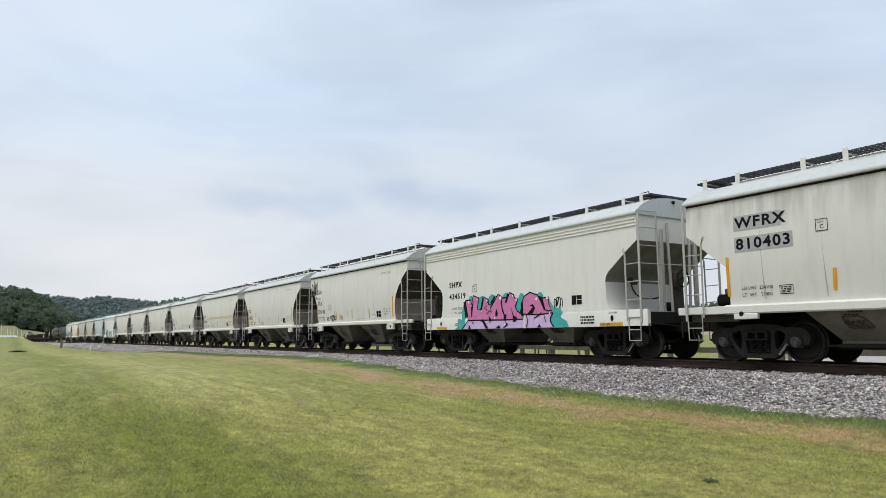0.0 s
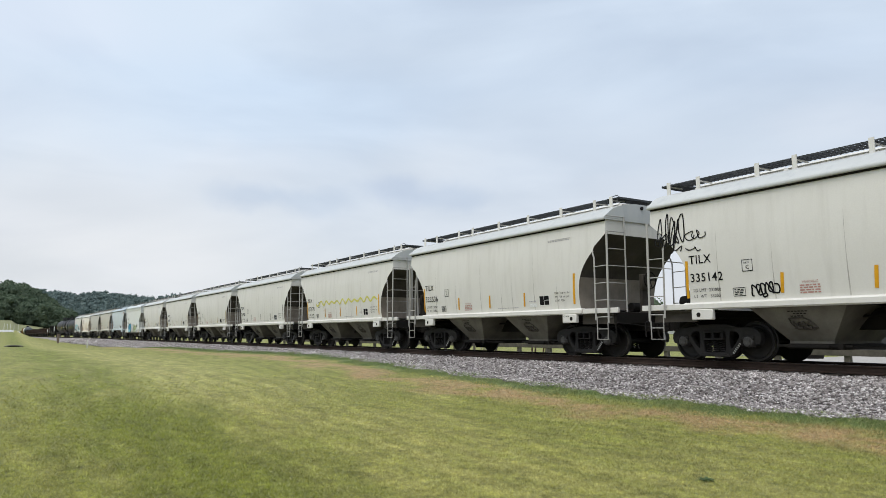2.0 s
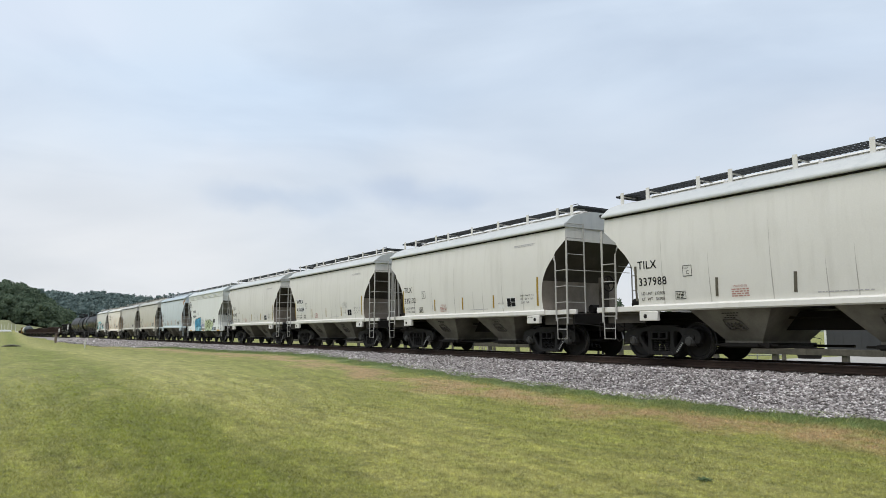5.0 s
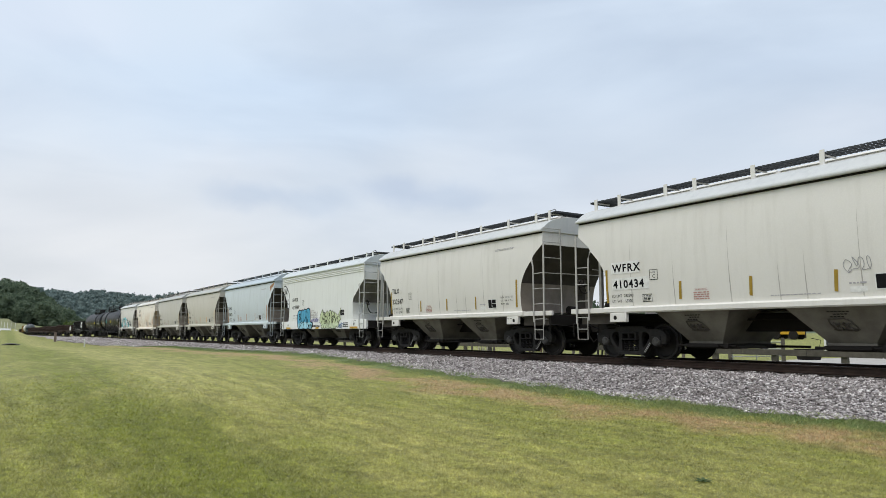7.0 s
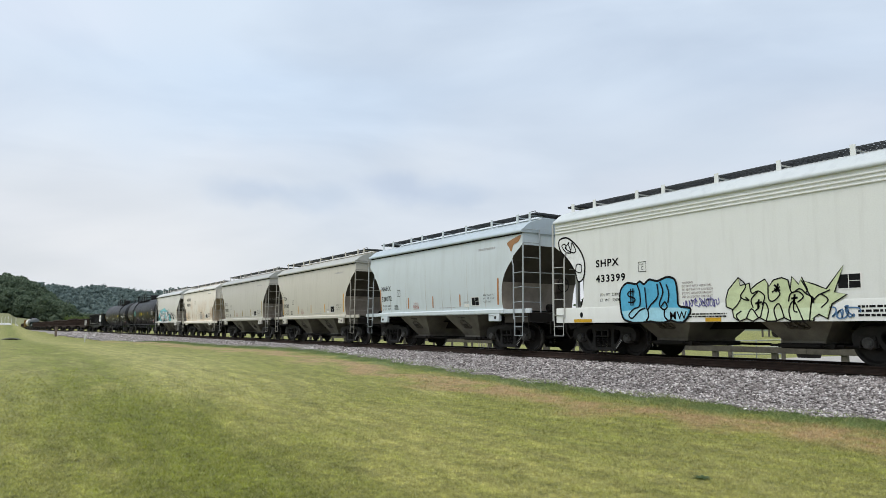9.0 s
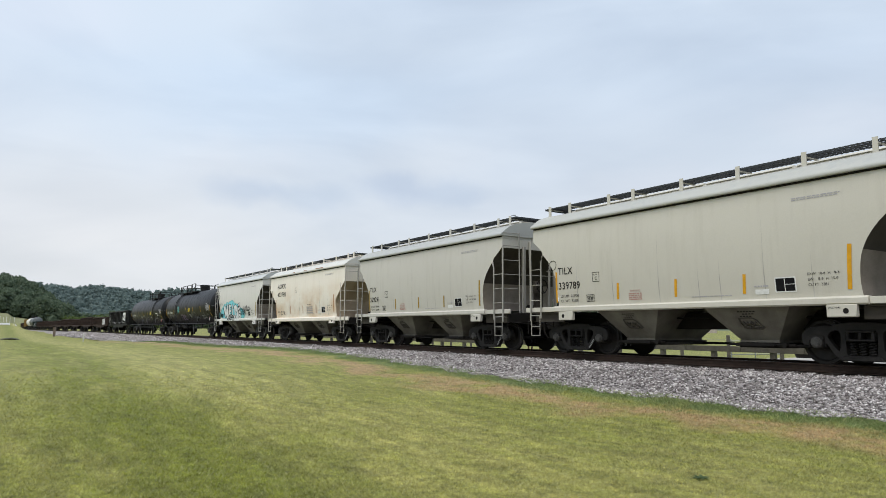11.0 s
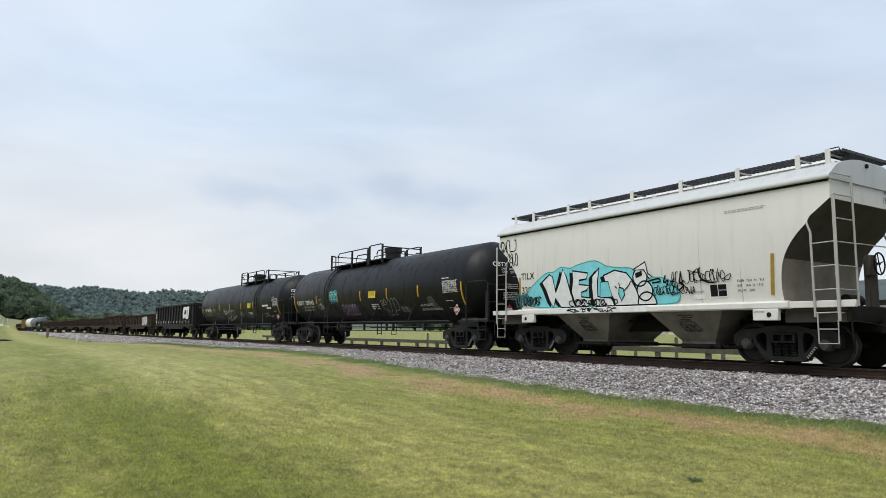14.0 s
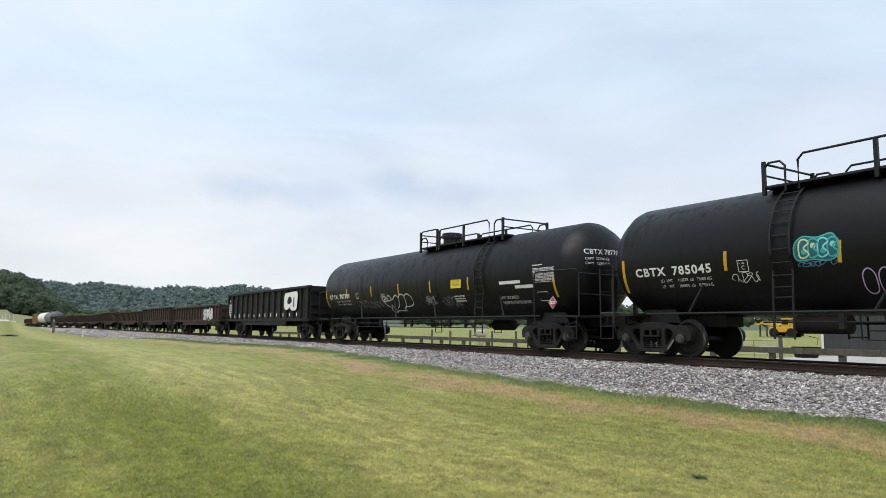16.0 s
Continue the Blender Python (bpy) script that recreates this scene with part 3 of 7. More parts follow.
def flat_casting(name, loops, thick, mat, bevel=0.014):
    """A cast plate in x and z with rounded edges and holes; loops: the outline, then the holes."""
    cu = bpy.data.curves.new(name, "CURVE")
    cu.dimensions, cu.fill_mode = "2D", "BOTH"
    cu.extrude, cu.bevel_depth, cu.bevel_resolution, cu.offset = thick / 2 - bevel, bevel, 1, -bevel
    for pts in loops:
        sp = cu.splines.new("POLY")
        sp.points.add(len(pts) - 1)
        sp.use_cyclic_u = True
        for q, (x, z) in zip(sp.points, pts):
            q.co = (x, z, 0, 1)
    tmp = bpy.data.objects.new(name, cu)
    scene.collection.objects.link(tmp)
    bpy.context.view_layer.update()
    me = bpy.data.meshes.new_from_object(tmp.evaluated_get(bpy.context.evaluated_depsgraph_get()))
    me.transform(Matrix(((1, 0, 0, 0), (0, 0, -1, 0), (0, 1, 0, 0), (0, 0, 0, 1))))
    bpy.data.objects.remove(tmp)
    bpy.data.curves.remove(cu)
    me.materials.clear()
    me.materials.append(mat)
    me.shade_smooth()
    me.set_sharp_from_angle(angle=radians(40))
    return me


def mirrored(half):
    return half + [(-x, z) for x, z in reversed(half)]


def sideframe_plate():
    outer = mirrored([(0.36, 0.10), (0.46, 0.13), (0.60, 0.30), (0.70, 0.44), (0.74, 0.555), (1.03, 0.555), (1.045, 0.40), (1.17, 0.40), (1.215, 0.52),
                      (1.20, 0.64), (1.10, 0.74), (0.92, 0.785), (0.62, 0.79), (0.40, 0.85), (0.20, 0.865)])
    spring_gap = mirrored([(0.27, 0.205), (0.29, 0.25), (0.30, 0.62), (0.27, 0.70)])
    side_gap = smooth_loop([(0.415, 0.66), (0.55, 0.69), (0.655, 0.60), (0.60, 0.47), (0.47, 0.31), (0.42, 0.34)], 3)
    return flat_casting("sideframe", [outer, spring_gap, side_gap, [(-x, z) for x, z in reversed(side_gap)]], 0.17, TRUCK)


def spring_mesh():
    s = Shape()
    path = [(0.062 * math.cos(a * 1.2), 0.062 * math.sin(a * 1.2), 0.19 + 0.29 * a / 29) for a in range(30)]
    return s.rod(path, 0.018, 4)


WHEELSET = wheelset_mesh()
SIDEFRAME = sideframe_plate()
SEAT = mesh_of("spring_seat", Shape().prism([(-0.42, 0.10), (0.42, 0.10), (0.36, 0.19), (-0.36, 0.19)], -0.13, 0.13), TRUCK, 0.015)
ADAPTER = mesh_of("bearing_adapter", Shape().box(-0.15, 0.15, -0.11, 0.11, 0.50, 0.60).box(-0.19, -0.15, -0.07, 0.07, 0.36, 0.60).box(0.15, 0.19, -0.07, 0.07, 0.36, 0.60), TRUCK, 0.012)
BOLSTER_END = mesh_of("bolster_end", Shape().box(-0.27, 0.27, -0.10, 0.10, 0.49, 0.53).box(-0.27, 0.27, -0.10, 0.10, 0.66, 0.70)
                      .box(-0.27, -0.21, -0.10, 0.10, 0.53, 0.66).box(0.21, 0.27, -0.10, 0.10, 0.53, 0.66).box(-0.03, 0.03, -0.10, 0.10, 0.53, 0.66), TRUCK, 0.01)
SPRING = mesh_of("spring", spring_mesh(), TRUCK)
BOLSTER = mesh_of("bolster", Shape().box(-0.24, 0.24, -0.98, 0.98, 0.50, 0.70).box(-0.2, 0.2, -0.4, 0.4, 0.70, 0.86), TRUCK, 0.02)
BEAM = mesh_of("brake_beam", Shape().box(-0.40, -0.34, -0.75, 0.75, 0.36, 0.44).box(0.34, 0.40, -0.75, 0.75, 0.36, 0.44), UNDER, 0.01)


def frame_stencil_mesh():
    s = Shape()
    for k in range(6):
        x, z = 0.475 + 0.034 * k, 0.20 + 0.042 * k
        s.add([(x, 0, z), (x + 0.045, 0, z - 0.03), (x + 0.062, 0, z - 0.008), (x + 0.017, 0, z + 0.022)], [(0, 1, 2, 3)])
    return s


FRAME_STENCIL = mesh_of("small_stencil", frame_stencil_mesh(), tone("dull_white_stencil_paint", (0.34, 0.34, 0.33)), smooth=0)


def truck(car, x):
    t = new("truck", BOLSTER)
    t.parent = car
    t.matrix_basis = pose(x, 0, 0)
    for e in (-1, 1):
        f = part("sideframe", SIDEFRAME, None, t, at=(0, e * 1.02, 0))
        part("spring_seat", SEAT, None, f)
        part("bolster_end", BOLSTER_END, None, f, at=(0, e * 0.05, 0))
        if e < 0:
            tagged(part("small_stencil", FRAME_STENCIL, None, f, at=(0, -0.089, 0)), kind="stuff")
        for q in (-0.889, 0.889):
            part("bearing_adapter", ADAPTER, None, f, at=(q, 0, 0))
        for q in (-0.18, 0.0, 0.18):
            part("spring", SPRING, None, t, at=(q, e * 1.05, 0))
    part("brake_beam", BEAM, None, t)
    for q in (-0.889, 0.889):
        part("wheelset", WHEELSET, None, t, at=(q, 0, WHEEL_R))
    return t


def coupler_mesh():
    s = Shape().box(5.55, 6.0, -0.09, 0.09, 0.78, 0.98)
    s.prism([(5.98, 0.72), (6.10, 0.72), (6.24, 0.76), (6.24, 1.0), (6.10, 1.04), (5.98, 1.04)], -0.16, 0.13)
    s.rod([(6.0, -0.35, 0.95), (6.05, -0.35, 0.6), (6.16, -0.3, 0.42), (6.22, -0.2, 0.5)], 0.025)
    return s


def ladder_mesh(x0, x1, y, z0, z1, rungs, r=0.014):
    """Two flat stiles and round rungs on the side at y."""
    s = Shape()
    for x in (x0, x1):
        s.box(x - 0.019, x + 0.019, y - 0.012, y + 0.012, z0, z1)
    for k in range(rungs):
        z = z0 + 0.1 + (z1 - z0 - 0.2) * k / (rungs - 1)
        s.rod([(x0, y, z), (x1, y, z)], r)
    return s


def hopper_outline(style):
    """Upper right part of the side sheet, from the eave down to the sill."""
    if style == "round":
        bow = [(4.90, 2.95), (4.66, 2.72), (4.46, 2.45), (4.335, 2.16), (4.285, 1.86), (4.275, 1.58), (4.30, 1.34)]
        return [(5.38, 3.80), (5.38, 3.39), (4.96, 3.07)] + [tuple(p) for p in open_curve(bow, 3)]
    if style == "straight":
        return [(5.38, 3.73), (5.38, 2.98), (5.20, 2.85), (4.82, 2.53), (4.47, 2.25), (4.36, 2.17), (4.31, 2.08), (4.30, 1.90), (4.34, 1.26)]
    return [(5.38, 3.82), (5.38, 3.12), (5.05, 2.90), (4.62, 2.58), (4.32, 2.36), (4.23, 2.24), (4.20, 2.10), (4.22, 1.60), (4.28, 1.38), (4.36, 1.28)]


SLOPE_FOOT = {"round": 2.24, "straight": 2.1, "boxy": 2.12}


def half_width(style, z):
    return 1.60 if style == "boxy" else 1.62 - 0.11 * ((z - 2.75) / 1.5) ** 2


def hopper_shell(style):
    lv = hopper_outline(style)
    s = Shape()
    n = len(lv)
    for e in (-1, 1):
        for x, z in lv:
            w = half_width(style, z)
            s.v += [(-x, e * w, z), (x, e * w, z)]
    for k in range(n - 1):
        a, b = 2 * k, 2 * k + 2
        s.f.append((a, a + 1, b + 1, b))
        s.f.append((2 * n + a, 2 * n + b, 2 * n + b + 1, 2 * n + a + 1))
        s.f.append((a, b, 2 * n + b, 2 * n + a))
        s.f.append((a + 1, 2 * n + a + 1, 2 * n + b + 1, b + 1))
    s.f.append((0, 2 * n, 2 * n + 1, 1))
    return s


def hopper_roof(style):
    ze = hopper_outline(style)[0][1]
    s = Shape()
    arc = [(1.50, ze - 0.012), (1.652, ze - 0.012), (1.664, ze + 0.005), (1.662, ze + 0.045), (1.635, ze + 0.08), (1.57, ze + 0.12)]
    arc += [(1.5 * math.cos(a), ze + 0.10 + 0.44 * math.sin(a)) for a in (0.32, 0.55, 0.8, 1.05, 1.3)]
    prof = [(-y, z) for y, z in arc] + [(y, z) for y, z in reversed(arc)]
    return s.bar(prof, -5.42, 5.42)


def weld_seam(style, e, top):
    s = Shape()
    pts = [(e * (half_width(style, z) + 0.003), z) for z in np.linspace(1.38, top, 7)]
    for k, ((ya, za), (yb, zb)) in enumerate(zip(pts, pts[1:])):
        a, b = 0.015 - 0.0022 * k, 0.015 - 0.0022 * (k + 1)
        s.add([(-a, ya, za), (a, ya, za), (b, yb, zb), (-b, yb, zb)], [(0, 1, 2, 3)])
    return s


def running_board(e, zb):
    s = Shape()
    z = zb
    y0, y1 = e * 0.52, e * 1.02
    for k in range(4):
        y = y0 + (y1 - y0) * k / 3
        s.box(-5.35, 5.35, y - 0.007, y + 0.007, z - 0.028, z - 0.004)
    for k in range(96):
        x = -5.33 + 10.66 * k / 95
        s.box(x - 0.02, x + 0.02, min(y0, y1) - 0.01, max(y0, y1) + 0.01, z - 0.035, z)
    return s


def cross_board(q, zb):
    """The grating that joins both walkways over the end of the roof."""
    s = Shape()
    for k in range(6):
        x = q * (4.98 + 0.42 * k / 5)
        s.box(x - 0.01, x + 0.01, -1.02, 1.02, zb - 0.045, zb - 0.004)
    for k in range(36):
        y = -1.0 + 2.0 * k / 35
        s.box(min(q * 4.98, q * 5.4), max(q * 4.98, q * 5.4), y - 0.012, y + 0.012, zb - 0.038, zb - 0.012)
    for x in (q * 4.97, q * 5.41):
        s.box(x - 0.012, x + 0.012, -1.04, 1.04, zb - 0.055, zb)
    return s


def board_bracket(e, ze, zb):
    s = Shape()
    s.box(-0.055, 0.055, e * 1.035 - 0.012, e * 1.035 + 0.012, ze + 0.24, zb + 0.05)
    s.box(-0.075, 0.075, min(e * 1.02, e * 1.12), max(e * 1.02, e * 1.12), ze + 0.355, ze + 0.375)
    return s.box(-0.025, 0.025, min(e * 0.5, e * 1.02), max(e * 0.5, e * 1.02), zb - 0.065, zb - 0.04)


def bay(x):
    """One discharge hopper below the sill, tapering down to its gate."""
    s = Shape()
    t0, t1, w0, w1, z0, z1 = 1.07, 0.45, 1.50, 0.93, 1.22, 0.46
    v = [(x - t0, -w0, z0), (x + t0, -w0, z0), (x + t0, w0, z0), (x - t0, w0, z0), (x - t1, -w1, z1), (x + t1, -w1, z1), (x + t1, w1, z1), (x - t1, w1, z1)]
    s.add(v, [(0, 3, 2, 1), (4, 5, 6, 7), (0, 1, 5, 4), (1, 2, 6, 5), (2, 3, 7, 6), (3, 0, 4, 7)])
    return s.box(x - t1 - 0.03, x + t1 + 0.03, -w1 - 0.03, w1 + 0.03, z1 - 0.03, z1 + 0.02)


def on_bay(pts, x, lift):
    """Points (along, up) laid on a bay's lawn-side slope, lifted off it."""
    return [(x + a, -(0.93 + 0.57 * (z - 0.46) / 0.76) - lift * 0.8, z - lift * 0.6) for a, z in pts]


def bay_plate(x):
    """The cast vibrator bracket: a rimmed skew plate with two lugs."""
    rim = [(-0.26, 0.97), (0.06, 0.98), (0.16, 0.93), (0.28, 0.76), (0.22, 0.735), (-0.16, 0.745), (-0.25, 0.86)]
    s = Shape().rod(on_bay(rim + rim[:1], x, 0.012), 0.016, 5)
    for a in (-0.10, 0.10):
        s.rod(on_bay([(a - 0.09, 0.90), (a - 0.02, 0.80), (a + 0.07, 0.78)], x, 0.03), 0.03, 6)
        s.rod(on_bay([(a - 0.07, 0.79), (a + 0.03, 0.89)], x, 0.025), 0.022, 6)
    return s.rod(on_bay([(-0.22, 0.76), (0.24, 0.76)], x, 0.012), 0.014, 5)


def hopper(style, label):
    """A two-bay covered hopper car with all its parts."""
    car = tagged(new("covered_hopper"), label, "freight car", "cars of the freight train")
    ze = hopper_outline(style)[0][1]
    zb = ze + {"round": 0.68, "straight": 0.64, "boxy": 0.60}[style]
    cut = SLOPE_FOOT[style]
    # slot 1: overhanging slope sheets, in the shade-darkened paint
    part("body", hopper_shell(style), [PAINT, GREY_SLOPE, PAINT] if style == "boxy" else [PAINT, SHADE_GRIME, END_DUST], car, smooth=28,
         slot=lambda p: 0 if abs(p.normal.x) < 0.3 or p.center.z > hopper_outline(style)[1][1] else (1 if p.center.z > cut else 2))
    part("roof", hopper_roof(style), PAINT_ROOF, car, smooth=50)
    if style != "boxy":
        for e in (-1, 1):
            w = half_width(style, ze - 0.04) * e
            # added bar that draws the shadow line, with the seal, under the eave
            part("eave_strip", Shape().box(-5.36, 5.36, min(w, w + e * 0.02), max(w, w + e * 0.02), ze - 0.055, ze - 0.014), UNDER, car, "dark strip for eave shadow and seal")
    if style != "boxy":
        for e in (-1, 1):
            for x, top in ((-3.45, 3.0), (-2.1, 2.6), (-0.55, 3.1), (0.62, 2.2), (1.2, 2.4), (2.3, 3.1), (3.35, 2.3)):
                part("weld_seam", weld_seam(style, e, top), SEAM, car, at=(x, 0, 0), smooth=0)
    else:
        for z in (3.52, 3.61, 3.70):
            for e in (-1, 1):
                part("top_rib", Shape().bar([(e * 1.602, z - 0.025), (e * 1.63, z - 0.01), (e * 1.63, z + 0.01), (e * 1.602, z + 0.025)], -5.36, 5.36), PAINT, car)
    for e in (-1, 1):
        if style == "boxy":
            part("side_sill", Shape().bar([(e * 1.50, 0.88), (e * 1.61, 0.88), (e * 1.612, 1.27), (e * 1.602, 1.31), (e * 1.50, 1.31)], -5.35, 5.65), PAINT, car)
        else:
            zl = 1.20 if style == "round" else 1.08
            zh = 1.37 if style == "round" else 1.29
            part("side_sill", Shape().bar([(e * 1.50, zl), (e * 1.60, zl), (e * 1.63, zl + 0.03), (e * 1.63, zh - 0.04), (e * 1.58, zh), (e * 1.50, zh)], -4.42, 4.42), PAINT, car)
            for q in (-1, 1):
                part("end_sill", Shape().box(min(q * 4.42, q * 5.75), max(q * 4.42, q * 5.75), min(e * 1.50, e * 1.585), max(e * 1.50, e * 1.585), zl + 0.01, zh - 0.02), PAINT, car, bevel=0.01)
                s = Shape().box(min(q * 3.62, q * 4.2), max(q * 3.62, q * 4.2), min(e * 1.52, e * 1.635), max(e * 1.52, e * 1.635), 0.96, zl + 0.01)
                pad = part("jacking_pad", s, PAINT, car, bevel=0.015)
                part("lifting_hole", Shape().lathe([(e * 1.60, 0.0), (e * 1.60, 0.055), (e * 1.641, 0.055), (e * 1.641, 0.0)], 12, "y", (q * 4.0, 0, 1.08)), UNDER, pad)
        part("running_board", running_board(e, zb), GRATE, car, "dark steel walkway grating", smooth=0)
        br = mesh_of("board_bracket", board_bracket(e, ze, zb), PAINT)
        for x in (-5.2, -4.3, -2.7, -1.8, -0.2, 1.4, 3.0, 4.45, 5.1):
            part("board_bracket", br, None, car, at=(x, 0, 0))
    part("hatch_coaming", Shape().bar([(-0.42, ze + 0.45), (0.42, ze + 0.45), (0.36, ze + 0.62), (-0.36, ze + 0.62)], -4.9, 4.9), PAINT, car)
    for x in (-3.6, -1.2, 1.2, 3.6):
        part("hatch_cover", Shape().bar([(-0.4, ze + 0.62), (0.4, ze + 0.62), (0.33, ze + 0.68), (-0.33, ze + 0.68)], x - 1.15, x + 1.15), PAINT, car, bevel=0.01)
    for q in (-1, 1):
        # end platform, upright posts and ladders
        part("roof_platform", cross_board(q, zb), GRATE, car, "dark steel cross walkway", smooth=0)
        if q > 0:
            part("platform_grab", Shape().rod([(5.02, -0.95, zb - 0.02), (5.04, -0.97, zb + 0.06), (5.3, -0.97, zb + 0.065), (5.32, -0.95, zb - 0.02)], 0.012), TRUCK, car)
        part("end_platform", Shape().box(min(q * 4.3, q * 5.6), max(q * 4.3, q * 5.6), -1.5, 1.5, 1.16, 1.22), SHADE_GRIME, car)
        part("end_beam", Shape().box(min(q * 5.52, q * 5.62), max(q * 5.52, q * 5.62), -1.5, 1.5, 0.93, 1.24), UNDER, car, bevel=0.012)
        part("centre_sill_box", Shape().box(min(q * 3.2, q * 5.6), max(q * 3.2, q * 5.6), -0.36, 0.36, 0.74, 1.16), UNDER, car, bevel=0.015)
        part("end_vent", Shape().lathe([(q * 5.40, 0.0), (q * 5.41, 0.05), (q * 5.46, 0.05), (q * 5.47, 0.03), (q * 5.47, 0.0)], 12, "x", (0, -0.16, ze + 0.42)), TRUCK, car)
        part("coupler_pocket", Shape().box(min(q * 5.5, q * 5.85), max(q * 5.5, q * 5.85), -0.3, 0.3, 0.70, 1.08), UNDER, car, bevel=0.02)
        for e in (-1, 1):
            part("bolster_web", Shape().box(min(q * 4.22, q * 5.5), max(q * 4.22, q * 5.5), min(e * 1.36, e * 1.40), max(e * 1.36, e * 1.40), 0.92, 1.17), SHADE_GRIME, car)
            part("uncoupling_lever", Shape().rod([(q * 5.66, e * 1.56, 0.56), (q * 5.66, e * 1.58, 0.92), (q * 5.68, e * 1.5, 0.94), (q * 5.72, e * 0.9, 0.90), (q * 5.95, e * 0.25, 0.80)], 0.014), TRUCK, car)
            # ladder round the corner: side rungs from a short bent stile, end rungs from a tall one
            tall = ze + 0.10 if q * e < 0 or style != "round" else 3.35
            top = 3.43 if style == "round" else ze - 0.02
            y = e * 1.63
            part("corner_stile", Shape().box(q * 5.46 - 0.032, q * 5.46 + 0.032, y - 0.014, y + 0.014, 0.94, top), PAINT, car, bevel=0.004)
            part("short_stile", Shape().rod([(q * 4.90, e * 1.60, 2.94), (q * 4.91, y, 2.90), (q * 4.97, y, 2.74), (q * 4.985, y, 1.02)], 0.024, 5), PAINT, car)
            for z in (1.10, 1.56, 2.03, 2.50):
                part("side_rung", Shape().rod([(q * 4.97, y, z), (q * 5.46, y, z + 0.01)], 0.014), PAINT, car)
            part("side_step", Shape().rod([(q * 5.03, y, 1.12), (q * 5.035, y, 0.50), (q * 5.42, y, 0.50), (q * 5.43, y, 0.95)], 0.016).rod([(q * 5.035, y, 0.78), (q * 5.42, y, 0.78)], 0.013), PAINT, car)
            if q * e < 0:
                part("end_stile", Shape().rod([(q * 5.50, e * 0.95, 1.2), (q * 5.50, e * 0.97, tall)], 0.024, 5), PAINT, car)
                for z in (1.10, 1.56, 2.03, 2.50, 2.97, 3.45, ze + 0.08):
                    part("end_rung", Shape().rod([(q * 5.47, y, z), (q * 5.50, e * 0.96, z)], 0.013), PAINT, car)
                part("grab_iron", Shape().rod([(q * 5.50, e * 0.96, 2.50), (q * 5.54, e * 0.8, 2.50), (q * 5.54, -e * 0.9, 2.52)], 0.013), PAINT, car)
        c = coupler_mesh()
        c.v = [(q * x, q * y, z) for x, y, z in c.v]
        part("coupler", c, UNDER, car)
        truck(car, q * 3.99)
    part("centre_sill", Shape().box(-3.3, 3.3, -0.33, 0.33, 0.72, 1.14), UNDER, car, bevel=0.015)
    for x in (-1.72, 1.72):
        b = part("discharge_bay", bay(x), BAY_SHADE_DUST, car, "dusty discharge hopper", smooth=0)
        part("outlet_gate", Shape().box(x - 0.50, x + 0.62, -0.98, 0.98, 0.31, 0.43).box(x + 0.62, x + 1.55, -0.9, -0.82, 0.33, 0.39).box(x + 0.62, x + 1.55, 0.82, 0.9, 0.33, 0.39)
             .box(x - 0.5, x + 0.45, -1.12, -0.98, 0.34, 0.42), UNDER, b, bevel=0.012)
        part("vibrator_bracket", bay_plate(x), SHADE_GRIME, b)
        for k, (xa, zz) in enumerate(((-0.22, 1.10), (-0.12, 1.05), (-0.2, 1.0))):
            s = Shape()
            for q in range(4 if k else 6):
                a = xa + 0.075 * q
                s.add(on_bay([(a, zz), (a + 0.055, zz), (a + 0.055, zz + 0.022), (a, zz + 0.022)], x, 0.005), [(0, 1, 2, 3)])
            tagged(part("small_stencil", s, UNDER, b, smooth=0), kind="stuff")
        part("gate_rod", Shape().rod([(x - 0.7, -1.05, 0.38), (x + 0.9, -1.05, 0.38)], 0.03).lathe([(-1.16, 0.0), (-1.16, 0.06), (-1.05, 0.06), (-1.05, 0.0)], 10, "y", (x + 0.7, 0, 0.38)), UNDER, b)
    part("brake_stand", Shape().box(5.24, 5.36, -0.16, 0.2, 1.22, 2.3).box(5.3, 5.42, -0.22, 0.06, 1.9, 2.34), SHADE_GRIME, car, bevel=0.02)
    part("brake_cylinder", Shape().lathe([(-0.28, 0.0), (-0.28, 0.13), (0.3, 0.13), (0.34, 0.07), (0.34, 0.0)], 14, "y", (4.75, 0.3, 1.42)), UNDER, car)
    part("air_reservoir", Shape().lathe([(-0.42, 0.0), (-0.38, 0.16), (0.38, 0.16), (0.42, 0.0)], 14, "x", (-4.9, -0.55, 1.45)), UNDER, car)
    part("brake_valve", Shape().box(-5.25, -5.0, -0.45, -0.15, 1.22, 1.75).box(-5.0, -4.6, -0.25, -0.1, 1.3, 1.5), END_DUST, car, bevel=0.02)
    ring = Shape().rod([(5.47, 0.05 + 0.23 * math.cos(a), 2.16 + 0.23 * math.sin(a)) for a in np.linspace(0, 6.3, 22)], 0.018)
    for a in (0.3, 1.87, 3.44, 5.01):
        ring.rod([(5.46, 0.05, 2.16), (5.47, 0.05 + 0.23 * math.cos(a), 2.16 + 0.23 * math.sin(a))], 0.012, 5)
    part("brake_wheel", ring.rod([(5.34, 0.05, 2.16), (5.49, 0.05, 2.16)], 0.03), UNDER, car)
    if style == "boxy":
        part("air_hose", Shape().rod([(4.62, -1.05, 2.08), (4.66, -1.05, 1.9), (4.78, -1.05, 1.74), (4.98, -1.05, 1.62), (5.25, -1.02, 1.58), (5.5, -0.95, 1.62)], 0.022), UNDER, car)
        part("retainer_valve", Shape().lathe([(-0.06, 0.0), (-0.06, 0.07), (0.02, 0.09), (0.08, 0.05), (0.08, 0.0)], 10, "y", (4.62, -1.06, 2.12)).box(4.66, 4.8, -1.1, -1.0, 2.0, 2.06), TRUCK, car)
